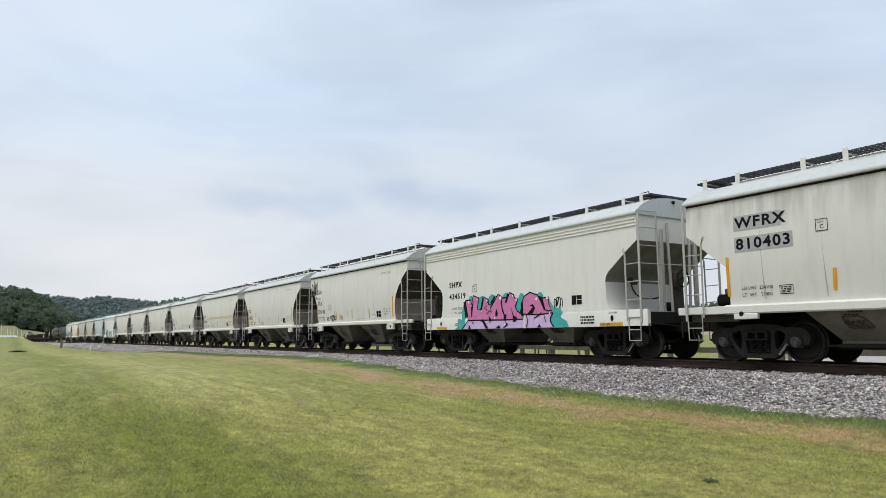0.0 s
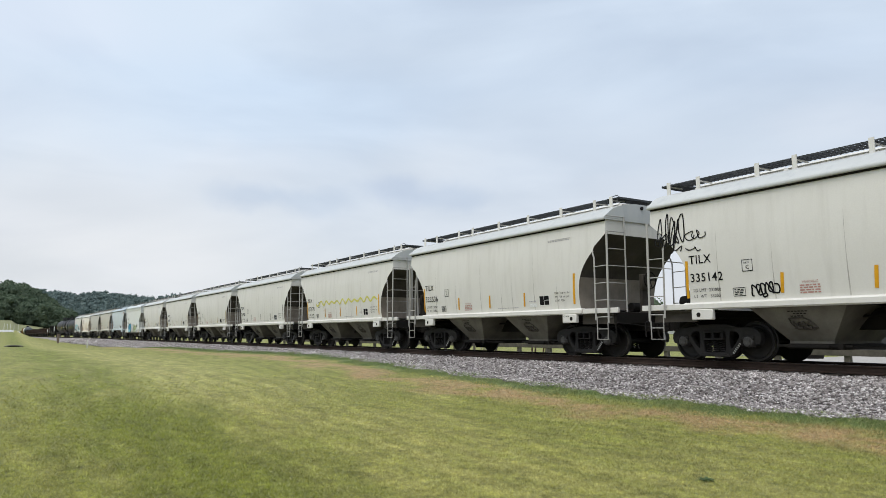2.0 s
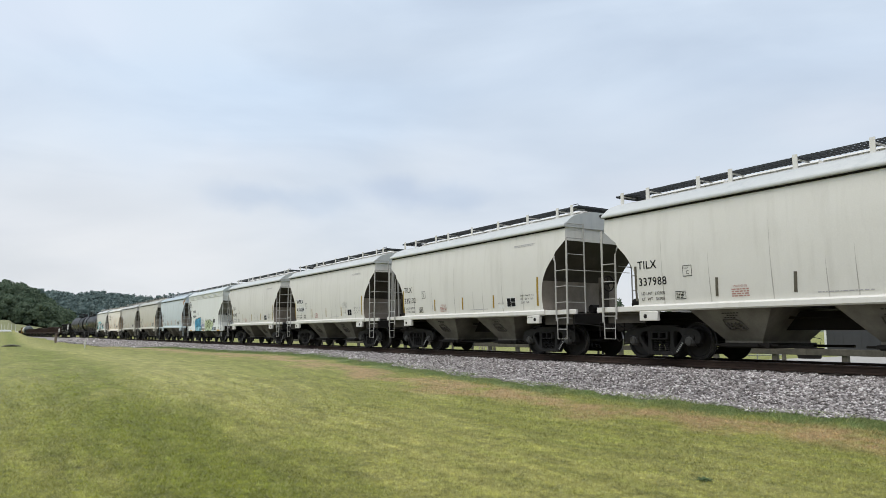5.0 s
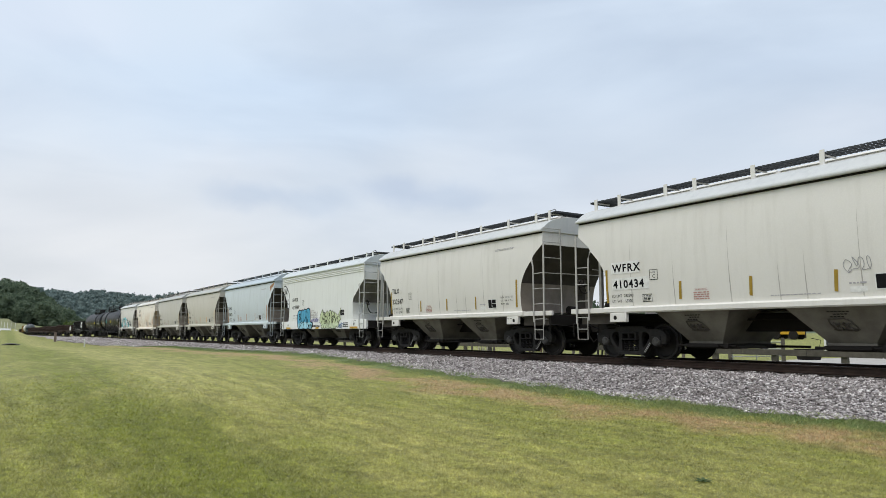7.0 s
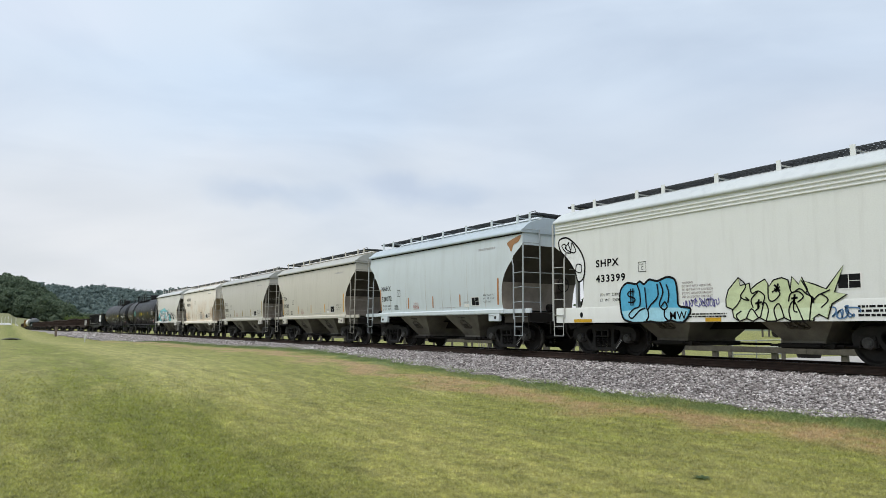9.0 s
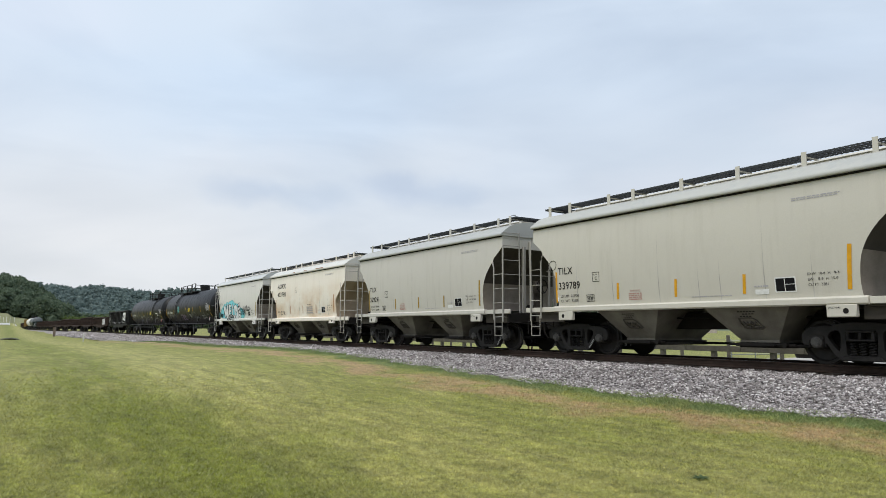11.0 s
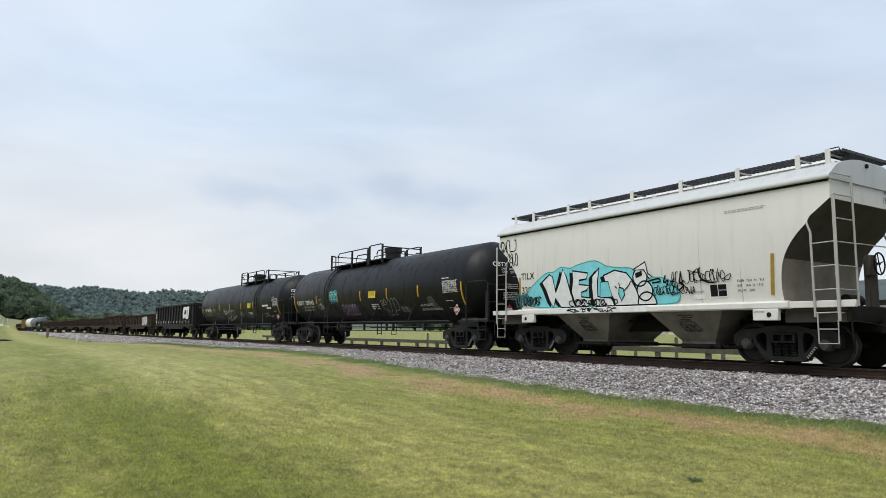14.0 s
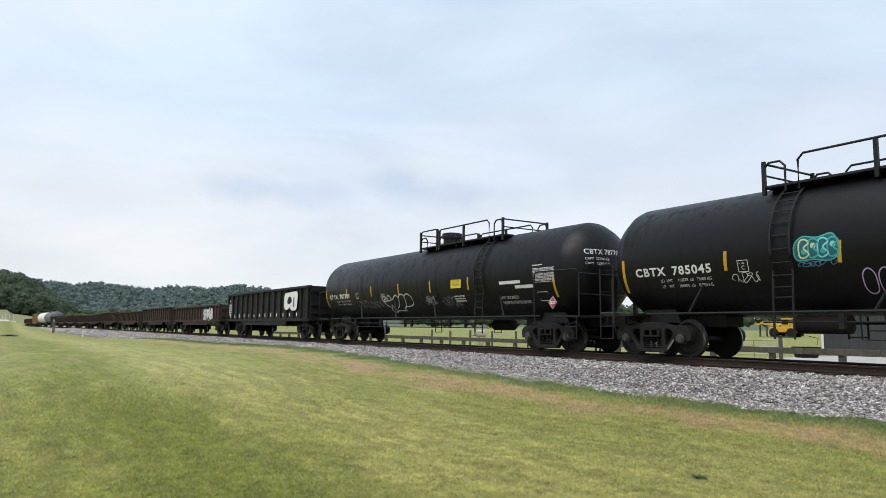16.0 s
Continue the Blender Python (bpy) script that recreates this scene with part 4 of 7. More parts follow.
    part("brake_pipe", Shape().rod([(-5.6, -0.55, 1.05), (-3.0, -0.55, 1.0), (3.0, -0.55, 1.0), (5.6, -0.55, 1.05)], 0.03), UNDER, car)
    return car


TANK_R, TANK_Z = 1.50, 2.50


def tank_car(label, px=0.0, lx=-4.65, L=8.78, truck_x=7.75, far_reach=0.77):
    car = tagged(new("tank_car"), label, "freight car", "cars of the freight train")
    R, Z = TANK_R, TANK_Z
    prof = [(-L - 0.74, 0.0), (-L - 0.73, 0.25), (-L - 0.66, 0.62), (-L - 0.52, 0.98), (-L - 0.28, 1.3), (-L, 1.47), (-L + 0.12, R),
            (-2.8, R), (2.8, R), (L - 0.12, R), (L, 1.47), (L + 0.28, 1.3), (L + 0.52, 0.98), (L + 0.66, 0.62), (L + 0.73, 0.25), (L + 0.74, 0.0)]
    part("tank", Shape().lathe(prof, 72, "x", (0, 0, Z)), PAINT_TANK, car, smooth=35)
    trim = BLACK_TANK_TRIM
    part("valve_dome", Shape().lathe([(3.92, 0.36), (4.30, 0.36), (4.31, 0.41), (4.50, 0.41), (4.53, 0.35), (4.55, 0.0)], 28, "z", (px - 0.5, 0, 0)), trim, car)
    for e in (-1, 1):
        part("top_platform", Shape().box(px - 5.25, px + 0.4, min(e * 0.55, e * 1.0), max(e * 0.55, e * 1.0), 3.88, 3.93), trim, car)
        for a, b, h in ((-5.2, -4.7, 0.55), (-4.4, -1.1, 0.62), (-2.3, -1.15, 0.34), (-0.95, 0.32, 0.68), (-0.2, 0.3, 0.4)):
            a, b = a + px, b + px
            s = Shape().rod([(a, e * 1.0, 3.75), (a, e * 1.0, 3.9 + h - 0.12), (a + 0.12, e * 1.0, 3.9 + h), (b - 0.12, e * 1.0, 3.9 + h), (b, e * 1.0, 3.9 + h - 0.12), (b, e * 1.0, 3.75)], 0.027)
            part("safety_rail", s, trim, car)
        for x in (-5.2, -2.8, -1.1, -0.95, 0.32):
            part("stanchion", Shape().box(px + x - 0.04, px + x + 0.04, e * 1.0 - 0.035, e * 1.0 + 0.035, 3.72, 4.5 if x < -1.0 else 4.57), trim, car)
    for x in (-5.2, 0.32):
        part("end_rail", Shape().rod([(px + x, -1.0, 4.45), (px + x, 1.0, 4.45)], 0.026).rod([(px + x, -1.0, 4.18), (px + x, 1.0, 4.18)], 0.022), trim, car)
    part("chain", Shape().rod([(px - 1.1, -1.0, 4.45), (px - 1.03, -1.0, 4.38), (px - 0.95, -1.0, 4.45)], 0.012), trim, car)
    for e in (-1, 1):
        for x in (lx - 0.22, lx + 0.22):
            arc = [(x, e * 1.56 * math.cos(a), Z + 1.56 * math.sin(a)) for a in np.linspace(-0.35, 1.1, 14)]
            part("ladder_stile", Shape().rod([(x, e * 1.5, 0.5), (x, e * 1.5, 1.3)] + arc, 0.026), trim, car)
        for k in range(11):
            a = -0.8 + 1.85 * k / 10
            y, z = (e * 1.56 * math.cos(a), Z + 1.56 * math.sin(a)) if a > -0.35 else (e * 1.5, Z + 1.56 * math.sin(a))
            part("ladder_rung", Shape().rod([(lx - 0.22, y, z), (lx + 0.22, y, z)], 0.015), trim, car)
        part("lower_rung", Shape().rod([(lx - 0.22, e * 1.5, 0.55), (lx + 0.22, e * 1.5, 0.55)], 0.016).rod([(lx - 0.22, e * 1.5, 0.9), (lx + 0.22, e * 1.5, 0.9)], 0.016), trim, car)
        part("side_rail", Shape().rod([(-L + 0.88, e * 1.5, 1.07), (L - 0.88, e * 1.5, 1.07)], 0.03), trim, car)
        part("brake_rod", Shape().rod([(-4.3, e * 1.30, 0.86), (5.9, e * 1.30, 0.86)], 0.022), trim, car)
        part("drain_pipe", Shape().rod([(-2.2, e * 1.1, 0.70), (5.9, e * 1.1, 0.70)], 0.02), trim, car)
        for x in (-6.1, -1.9, 1.2, 4.4):
            part("rail_strut", Shape().rod([(x, e * 1.5, 1.07), (x + 0.35, e * 1.38, 1.75)], 0.03), trim, car)
        for x in (-2.6, 0.2, 2.9, 5.4):
            part("hanger", Shape().box(x - 0.05, x + 0.05, e * 1.33 - 0.04, e * 1.33 + 0.04, 0.72, 1.1), trim, car)
        part("step_bracket", Shape().rod([(-2.2, e * 1.45, 1.07), (-2.2, e * 1.4, 0.52), (-1.75, e * 1.4, 0.52), (-1.75, e * 1.45, 1.07)], 0.02), trim, car)
    for q in (-1, 1):
        out = L + (far_reach if q > 0 else 0.77)
        part("stub_sill", Shape().box(min(q * 5.9, q * (L + 0.82)), max(q * 5.9, q * (L + 0.82)), -0.36, 0.36, 0.76, 1.12), UNDER, car, bevel=0.015)
        part("saddle", Shape().prism([(q * (truck_x - 0.65), 0.86), (q * (truck_x + 0.65), 0.86), (q * (truck_x + 0.45), 1.3), (q * (truck_x - 0.45), 1.3)], -0.75, 0.75), trim, car)
        part("end_platform", Shape().box(min(q * (L - 0.4), q * out), max(q * (L - 0.4), q * out), -1.45, 1.45, 1.03, 1.09), trim, car)
        for e in (-1, 1):
            a = L + (0.22 if far_reach > 1 else -1.13)
            part("end_rail", Shape().rod([(q * a, e * 1.5, 0.75), (q * a, e * 1.52, 2.35), (q * (a + 0.1), e * 1.52, 2.43), (q * (out - 0.05), e * 1.5, 2.42), (q * out, e * 1.45, 2.32), (q * out, e * 1.45, 1.08)], 0.022), trim, car)
            part("sill_step", Shape().rod([(q * (out - 0.5), e * 1.5, 1.08), (q * (out - 0.5), e * 1.5, 0.42), (q * (out - 0.05), e * 1.5, 0.42), (q * (out - 0.05), e * 1.5, 1.08)], 0.022).rod([(q * (out - 0.5), e * 1.5, 0.75), (q * (out - 0.05), e * 1.5, 0.75)], 0.018), trim, car)
        part("step_board", Shape().box(min(q * (L - 0.1), q * out), max(q * (L - 0.1), q * out), -1.46, -1.44, 1.10, 1.14), CAP, car)
        part("end_cross_rail", Shape().rod([(q * out, -1.45, 2.3), (q * out, 1.45, 2.3)], 0.022).rod([(q * out, -1.45, 1.7), (q * out, 1.45, 1.7)], 0.018), trim, car)
        part("jacket_post", Shape().box(q * (L + 0.72) - 0.05, q * (L + 0.72) + 0.05, -1.02, -0.9, 1.08, 2.1), trim, car)
        c = coupler_mesh()
        c.v = [(q * (x + L - 4.92), q * y, z) for x, y, z in c.v]
        part("coupler", c, UNDER, car)
        truck(car, q * truck_x)
    part("brake_reservoir", Shape().lathe([(-0.6, 0.0), (-0.55, 0.2), (0.55, 0.2), (0.6, 0.0)], 16, "x", (-3.3, -0.7, 0.82)), UNDER, car)
    return car


def gondola(label, length, high, mat, ribs, floor_z=1.02):
    car = tagged(new("gondola"), label, "freight car", "cars of the freight train")
    h = length / 2
    for e in (-1, 1):
        side = part("side_wall", Shape().box(-h, h, min(e * 1.47, e * 1.5), max(e * 1.47, e * 1.5), floor_z, high), mat, car)
        rib = mesh_of("rib", Shape().bar([(e * 1.5, floor_z), (e * 1.6, floor_z + 0.08), (e * 1.6, high - 0.1), (e * 1.5, high - 0.02)], -0.06, 0.06), mat)
        for k in range(ribs):
            part("rib", rib, None, side, at=(-h + 0.2 + (length - 0.4) * k / (ribs - 1), 0, 0))
        part("top_chord", Shape().box(-h, h, min(e * 1.44, e * 1.62), max(e * 1.44, e * 1.62), high - 0.04, high + 0.09), mat, car, bevel=0.01)
        part("bottom_sill", Shape().prism([(-h, floor_z - 0.02), (h, floor_z - 0.02), (h, floor_z + 0.14), (-h, floor_z + 0.14)], min(e * 1.5, e * 1.58), max(e * 1.5, e * 1.58)), mat, car)
        part("drop_sill", Shape().prism([(-h + 3.4, floor_z), (h - 3.4, floor_z), (h - 3.9, floor_z - 0.28), (-h + 3.9, floor_z - 0.28)], min(e * 1.49, e * 1.53), max(e * 1.49, e * 1.53)), mat, car)
    for q in (-1, 1):
        part("end_wall", Shape().box(min(q * (h - 0.03), q * h), max(q * (h - 0.03), q * h), -1.47, 1.47, floor_z, high + 0.05), mat, car)
        for z in (floor_z + 0.35, floor_z + 0.8, high - 0.25):
            part("end_rib", Shape().box(min(q * h, q * (h + 0.1)), max(q * h, q * (h + 0.1)), -1.5, 1.5, z, z + 0.1), mat, car)
        part("stub_sill", Shape().box(min(q * (h - 3), q * (h + 0.3)), max(q * (h - 3), q * (h + 0.3)), -0.35, 0.35, 0.74, 1.0), UNDER, car)
        for e in (-1, 1):
            part("corner_ladder", ladder_mesh(q * (h - 0.5), q * (h - 0.05), e * 1.66, 0.5, high - 0.1, 5), mat, car)
        c = coupler_mesh()
        c.v = [(q * (x + h - 5.6), q * y, z) for x, y, z in c.v]
        part("coupler", c, UNDER, car)
        truck(car, q * (h - 1.75))
    part("floor", Shape().box(-h + 0.05, h - 0.05, -1.46, 1.46, floor_z, floor_z + 0.08), mat, car)
    part("load", scrap_heap(h - 0.2, high), RUST, car, "rusty scrap load", smooth=0)
    return car


def scrap_heap(h, high):
    s = Shape()
    n = int(h * 2)
    for i in range(n + 1):
        x = -h + 2 * h * i / n
        s.v += [(x, y, high - 0.25 - 0.22 * abs(y) + 0.25 * noise.noise((x * 0.9, y * 1.7, h))) for y in (-1.44, -0.9, -0.3, 0.3, 0.9, 1.44)]
    for i in range(n):
        s.f += [(i * 6 + k, i * 6 + 6 + k, i * 6 + 7 + k, i * 6 + k + 1) for k in range(5)]
    return s


def end_posts(car):
    """Upright posts that stand on the end platforms of some cars."""
    for q in (-1, 1):
        for e in (-1, 1):
            part("end_post", Shape().bar([(e * 0.63, 1.22), (e * 0.74, 1.22), (e * 0.74, 3.46), (e * 0.63, 3.46)], q * 5.40 - 0.06, q * 5.40 + 0.04), PAINT, car, bevel=0.008)
            part("end_strut", Shape().rod([(q * 5.42, e * 0.36, 1.22), (q * 5.42, e * 0.46, 3.64)], 0.04, 6), PAINT, car)


def repaint(car, colour):
    for o in car.children_recursive:
        # ladders and posts: wear plus shade, both as one darker colour factor
        shade_wear = 0.55 if o.name.split(".")[0] in ("corner_stile", "short_stile", "end_stile", "side_rung", "end_rung", "side_step", "grab_iron", "end_post", "end_strut") else 1.0
        # roofs: same paint, multiplied darker and bluer for how the sky lights them
        sky_tint = (0.74, 0.775, 0.81) if o.name.split(".")[0] == "roof" else (shade_wear, shade_wear, shade_wear)
        o.color = (*(w * q for w, q in zip(sky_tint, colour)), 1)


def joined(car, at_start):
    movers.append((car, at_start))
    return car

# ---- the train: place along the line at the start, in metres ----
PITCH = 12.334
FIRST = -54.85
SPEED = 11.81
GREY_WHITE, CREAM, BLUE_WHITE = (0.655, 0.638, 0.60), (0.80, 0.745, 0.66), (0.55, 0.61, 0.64)


FADED_TEXT = tone("faded_brown_stencil_paint", (0.24, 0.19, 0.19))
RED_TEXT = tone("red_stencil_paint", (0.48, 0.25, 0.22))
AMBER = tone("orange_reflective_strip", (0.72, 0.36, 0.02), 0.4)
OLIVE_STRIP = tone("dirty_yellow_strip", (0.36, 0.24, 0.04))
DULL_STRIP = tone("grimy_dark_strip", (0.12, 0.105, 0.08))
RUST_STRIP = tone("faded_orange_strip", (0.48, 0.22, 0.09))
PATCH_GREY = tone("grey_number_patch", (0.42, 0.41, 0.43))
SPRAY = {
    "pink": tone("pink_spray_paint", (0.62, 0.20, 0.42)), "lilac": tone("lilac_spray_paint", (0.62, 0.46, 0.74)),
    "teal": tone("teal_spray_paint", (0.06, 0.40, 0.38)), "cyan": tone("cyan_spray_paint", (0.22, 0.66, 0.74)),
    "blue": tone("blue_spray_paint", (0.10, 0.42, 0.64)), "green": tone("pale_green_spray_paint", (0.58, 0.66, 0.40)),
    "yellow": tone("yellow_spray_paint", (0.66, 0.63, 0.14)), "white": tone("white_spray_paint", (0.78, 0.80, 0.80)),
    "violet": tone("violet_spray_paint", (0.16, 0.15, 0.36)), "navy": tone("navy_spray_paint", (0.10, 0.20, 0.36)),
    "sky": tone("light_blue_spray_paint", (0.36, 0.66, 0.78)), "lime": tone("pale_lime_spray_paint", (0.66, 0.76, 0.52)), "deep_teal": tone("dark_teal_spray_paint", (0.03, 0.13, 0.15)),
    "silver": tone("thin_grey_spray_paint", (0.30, 0.30, 0.31)),
}
WARM_RUST = tone("orange_rust_bloom", (0.36, 0.19, 0.09))


def side_of(style):
    if style == "boxy":
        return lambda z: 1.602 if z > 1.31 else 1.613
    return lambda z: half_width(style, z) + 0.004


def square(x0, x1, z0, z1):
    return [(x0, z0), (x1, z0), (x1, z1), (x0, z1)]


def plate_box(car, x, z, size, surface, ink=None):
    ink = ink or LETTER_BLACK
    stroke(square(x, x + size, z, z + size), 0.018, ink, car, surface, 0, "plate_frame", True)
    letters("PLATE", ink, car, x + 0.035, z + size * 0.68, size * 0.14, surface)
    letters("C", ink, car, x + size * 0.33, z + size * 0.18, size * 0.36, surface)


def stencils(car, style, mark, number, loads, strip_mat, dx=0.0, marks_z=2.29, high=0.2, bold=1, warn=True, plate=True, mids=True):
    """Reporting marks, weights, strips and small notices on the lawn side."""
    sf = side_of(style)
    boxy = style == "boxy"
    x = -3.72 if boxy else -4.22 + dx
    if boxy:
        letters(mark, LETTER_BLACK, car, x, 2.41, 0.19, sf, 1.16, fat=2)
        letters(number, LETTER_BLACK, car, x, 1.99, 0.19, sf, 1.16, fat=2)
        plate_box(car, -2.2, 2.18, 0.25, sf)
        wx, wz = -3.58, (1.60, 1.45)
    elif style == "straight":
        x = -4.04
        high = 0.23 if bold else 0.26
        letters(mark, LETTER_BLACK, car, x, 3.0, high, sf, 1.18, fat=1 + bold)
        letters(number, LETTER_BLACK, car, x, 2.52, high, sf, 1.16, fat=1 + bold)
        plate_box(car, -2.2 if bold else -1.15, 2.70, 0.24, sf)
        wx, wz = -4.0, (1.61, 1.46)
    else:
        letters(mark, LETTER_BLACK, car, x, marks_z, high, sf, 1.08 if bold == 2 else 0.98, fat=bold)
        letters(number, LETTER_BLACK, car, x, marks_z - 0.43, high, sf, 1.08 if bold == 2 else 0.98, fat=bold)
        if plate:
            plate_box(car, -2.82, 2.02, 0.25, sf)
        wx, wz = -4.16, (1.62, 1.48)
    for row, z in ((mark, 3.72), (number, 3.52)):
        o = letters(row, LETTER_BLACK, car, 0.55, z, 0.12, lambda q: 0.0, 0.95, fat=0)
        for v in o.data.vertices:
            v.co = (5.386, v.co.x, v.co.z)
    letters("LD LMT  " + loads[0], LETTER_BLACK, car, wx, wz[0], 0.075, sf, 1.0)
    letters("LT  WT   " + loads[1], LETTER_BLACK, car, wx, wz[1], 0.075, sf, 1.0)
    if not boxy:
        strip(-4.29, 1.48, 2.37, 0.075, strip_mat, car, sf, 0, lean=-0.04)
        for xs in (-1.9, -0.02, 1.83) if mids else ():
            strip(xs, 1.50, 1.93, 0.075, strip_mat, car, sf, 0, lean=-0.04)
        strip(4.13, 1.50, 2.38, 0.085, strip_mat, car, sf, 0, lean=-0.07)
        stroke(square(-3.1, -2.80, 1.48, 1.66), 0.016, LETTER_BLACK, car, sf, 0, "notice_box", True)
        bars(-3.07, -2.84, 1.50, 1.64, 4, LETTER_BLACK, car, sf, 0, 3)
    bx = 2.85 if boxy else 2.55
    fill(square(bx - 0.025, bx + 0.445, 1.495, 1.815), LETTER_WHITE, car, sf, -0.5, "panel_border")
    panel = fill(square(bx, bx + 0.42, 1.52, 1.79), LETTER_BLACK, car, sf, 0, "inspection_panel")
    stroke([(bx + 0.2, 1.52), (bx + 0.2, 1.79)], 0.015, LETTER_WHITE, panel, sf, 1)
    stroke([(bx + 0.2, 1.66), (bx + 0.42, 1.66)], 0.012, LETTER_WHITE, panel, sf, 1)
    ex = 3.25 if not boxy else 3.25
    if boxy:
        bars(3.2, 3.75, 0.95, 1.2, 3, LETTER_BLACK, car, sf, 0, 4)
        for xa, xb in ((3.95, 4.8), (-4.6, -3.9), (-0.22, 0.2)):
            fill(square(xa, xb, 0.89, 0.98), YELLOW, car, sf, 0, "jacking_mark")
        letters("LIFT HERE", LETTER_BLACK, car, 4.3, 1.22, 0.05, sf)
        letters("JACK HERE", LETTER_BLACK, car, 4.0, 0.91, 0.05, sf, layer=1)
        for xs in (-4.3, 4.42):
            fill(smooth_loop([(xs, 1.02), (xs + 0.05, 1.06), (xs + 0.05, 1.14), (xs, 1.18), (xs - 0.05, 1.14), (xs - 0.05, 1.06)], 3), LETTER_BLACK, car, sf, 0, "lifting_hole")
    else:
        letters("EXW  10-8  H   9-3", LETTER_BLACK, car, ex, 1.82, 0.055, sf)
        letters("EW    8-8  H  15-0", LETTER_BLACK, car, ex, 1.71, 0.055, sf)
        letters("CU FT  3281", LETTER_BLACK, car, ex, 1.60, 0.055, sf)
        fill(square(2.06, 2.38, 1.47, 1.58), LETTER_WHITE, car, sf, 0, "notice_label")
        bars(2.05, 2.4, 1.62, 1.68, 1, PATCH_GREY, car, sf, 0, 8)
        bars(0.4, 1.5, 1.46, 1.5, 1, PATCH_GREY, car, sf, 0, 9)
        bars(3.0, 4.0, 3.38, 3.46, 2, PATCH_GREY, car, sf, 0, 10)
        if warn:
            letters("WARNING", RED_TEXT, car, -1.5, 1.68, 0.05, sf)
            bars(-1.55, -1.12, 1.46, 1.66, 4, RED_TEXT, car, sf, 0, 6)
        letters("JACK HERE", LETTER_BLACK, car, 3.66, 1.13, 0.035, lambda z: 1.638)
    return sf


def graffiti(car, pts, colour, sf, layer, line=0.05, ink=None, name="graffiti_shape"):
    g = fill(smooth_loop(pts, 4), SPRAY[colour], car, sf, layer, name, colour + " sprayed graffiti")
    if line:
        stroke(smooth_loop(pts, 4), line, ink or LETTER_BLACK, g, sf, layer + 1, "outline", True)
    return g


def piece(car, pts, colour, sf, layer, line=0.045, name="graffiti_letter"):
    """One sharp-cornered sprayed letter or patch with its black outline."""
    g = fill(pts, LETTER_BLACK if colour == "black" else SPRAY[colour], car, sf, layer, name, colour + " sprayed graffiti")
    if line:
        stroke(pts, line, LETTER_BLACK, g, sf, layer + 1, "outline", True)
    return g


def swirl(car, lines, width, sf, layer, mat=None):
    for pts in lines:
        stroke(open_curve(pts), width, mat or LETTER_BLACK, car, sf, layer, "graffiti_line")


def disc(x, z, r, rz=None):
    return [(x + r * math.cos(a), z + (rz or r) * math.sin(a)) for a in np.linspace(0, 2 * math.pi, 18)[:-1]]


def star(x, z, r):
    return [(x + (r if k % 2 else 0.42 * r) * math.sin(k * math.pi / 5 + 0.35), z + (r if k % 2 else 0.42 * r) * math.cos(k * math.pi / 5 + 0.35)) for k in range(10)]


round_hopper = hopper("round", "light grey covered hopper car with rounded slope ends")
straight_hopper = hopper("straight", "light grey covered hopper car with straight slope ends")
boxy_hopper = hopper("boxy", "white covered hopper car with deep side sills")
TRAIN = [  # model, cars from the first, colour, label
    (straight_hopper, 4, (0.65, 0.64, 0.60), "light grey covered hopper car with grime runs and bold numbers"),
    (boxy_hopper, 3, (0.685, 0.675, 0.64), "white covered hopper car with pink and teal graffiti"),
    (round_hopper, 2, GREY_WHITE, "light grey covered hopper car with black scrawls at one end"),
    (round_hopper, 1, GREY_WHITE, "light grey covered hopper car with bright yellow strips"),
    (round_hopper, 0, GREY_WHITE, "light grey covered hopper car with a yellow zigzag line"),
    (round_hopper, -1, GREY_WHITE, "light grey covered hopper car with dark grimy strips"),
    (round_hopper, -2, GREY_WHITE, "light grey covered hopper car, dusty at the ends"),
    (round_hopper, -3, GREY_WHITE, "light grey covered hopper car with boxed black numbers"),
    (round_hopper, -4, GREY_WHITE, "light grey covered hopper car with small black stencils"),
    (boxy_hopper, -5, (0.70, 0.715, 0.69), "white covered hopper car with blue and green graffiti"),
    (round_hopper, -6, BLUE_WHITE, "bluish white covered hopper car with a rust spot"),
    (round_hopper, -7, (0.54, 0.515, 0.45), "dull grey covered hopper car with orange strips"),
    (round_hopper, -8, (0.52, 0.50, 0.455), "dull grey covered hopper car with black numbers"),
    (straight_hopper, -9, CREAM, "cream covered hopper car with rust stains along the eave"),
    (round_hopper, -10, GREY_WHITE, "light grey covered hopper car with cyan and white graffiti"),
]
used, cars = set(), {}
for model, k, colour, label in TRAIN:
    car = model if model not in used else copy_thing(model, Matrix.Identity(4))
    used.add(model)
    tagged(car, label)
    cars[k] = joined(car, FIRST + PITCH * k)
for k in (0, 3, -3, -5, -8):
    end_posts(cars[k])
for model, k, colour, label in TRAIN:
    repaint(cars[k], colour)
for k, mat in ((4, PAINT_RUNS), (-9, PAINT_TAN)):
    for o in cars[k].children:
        if o.name.split(".")[0] == "body":
            o.data = o.data.copy()
            o.data.materials[0] = mat
            if mat == PAINT_TAN:
                o.data.materials[1] = o.data.materials[2] = TAN_SLOPE

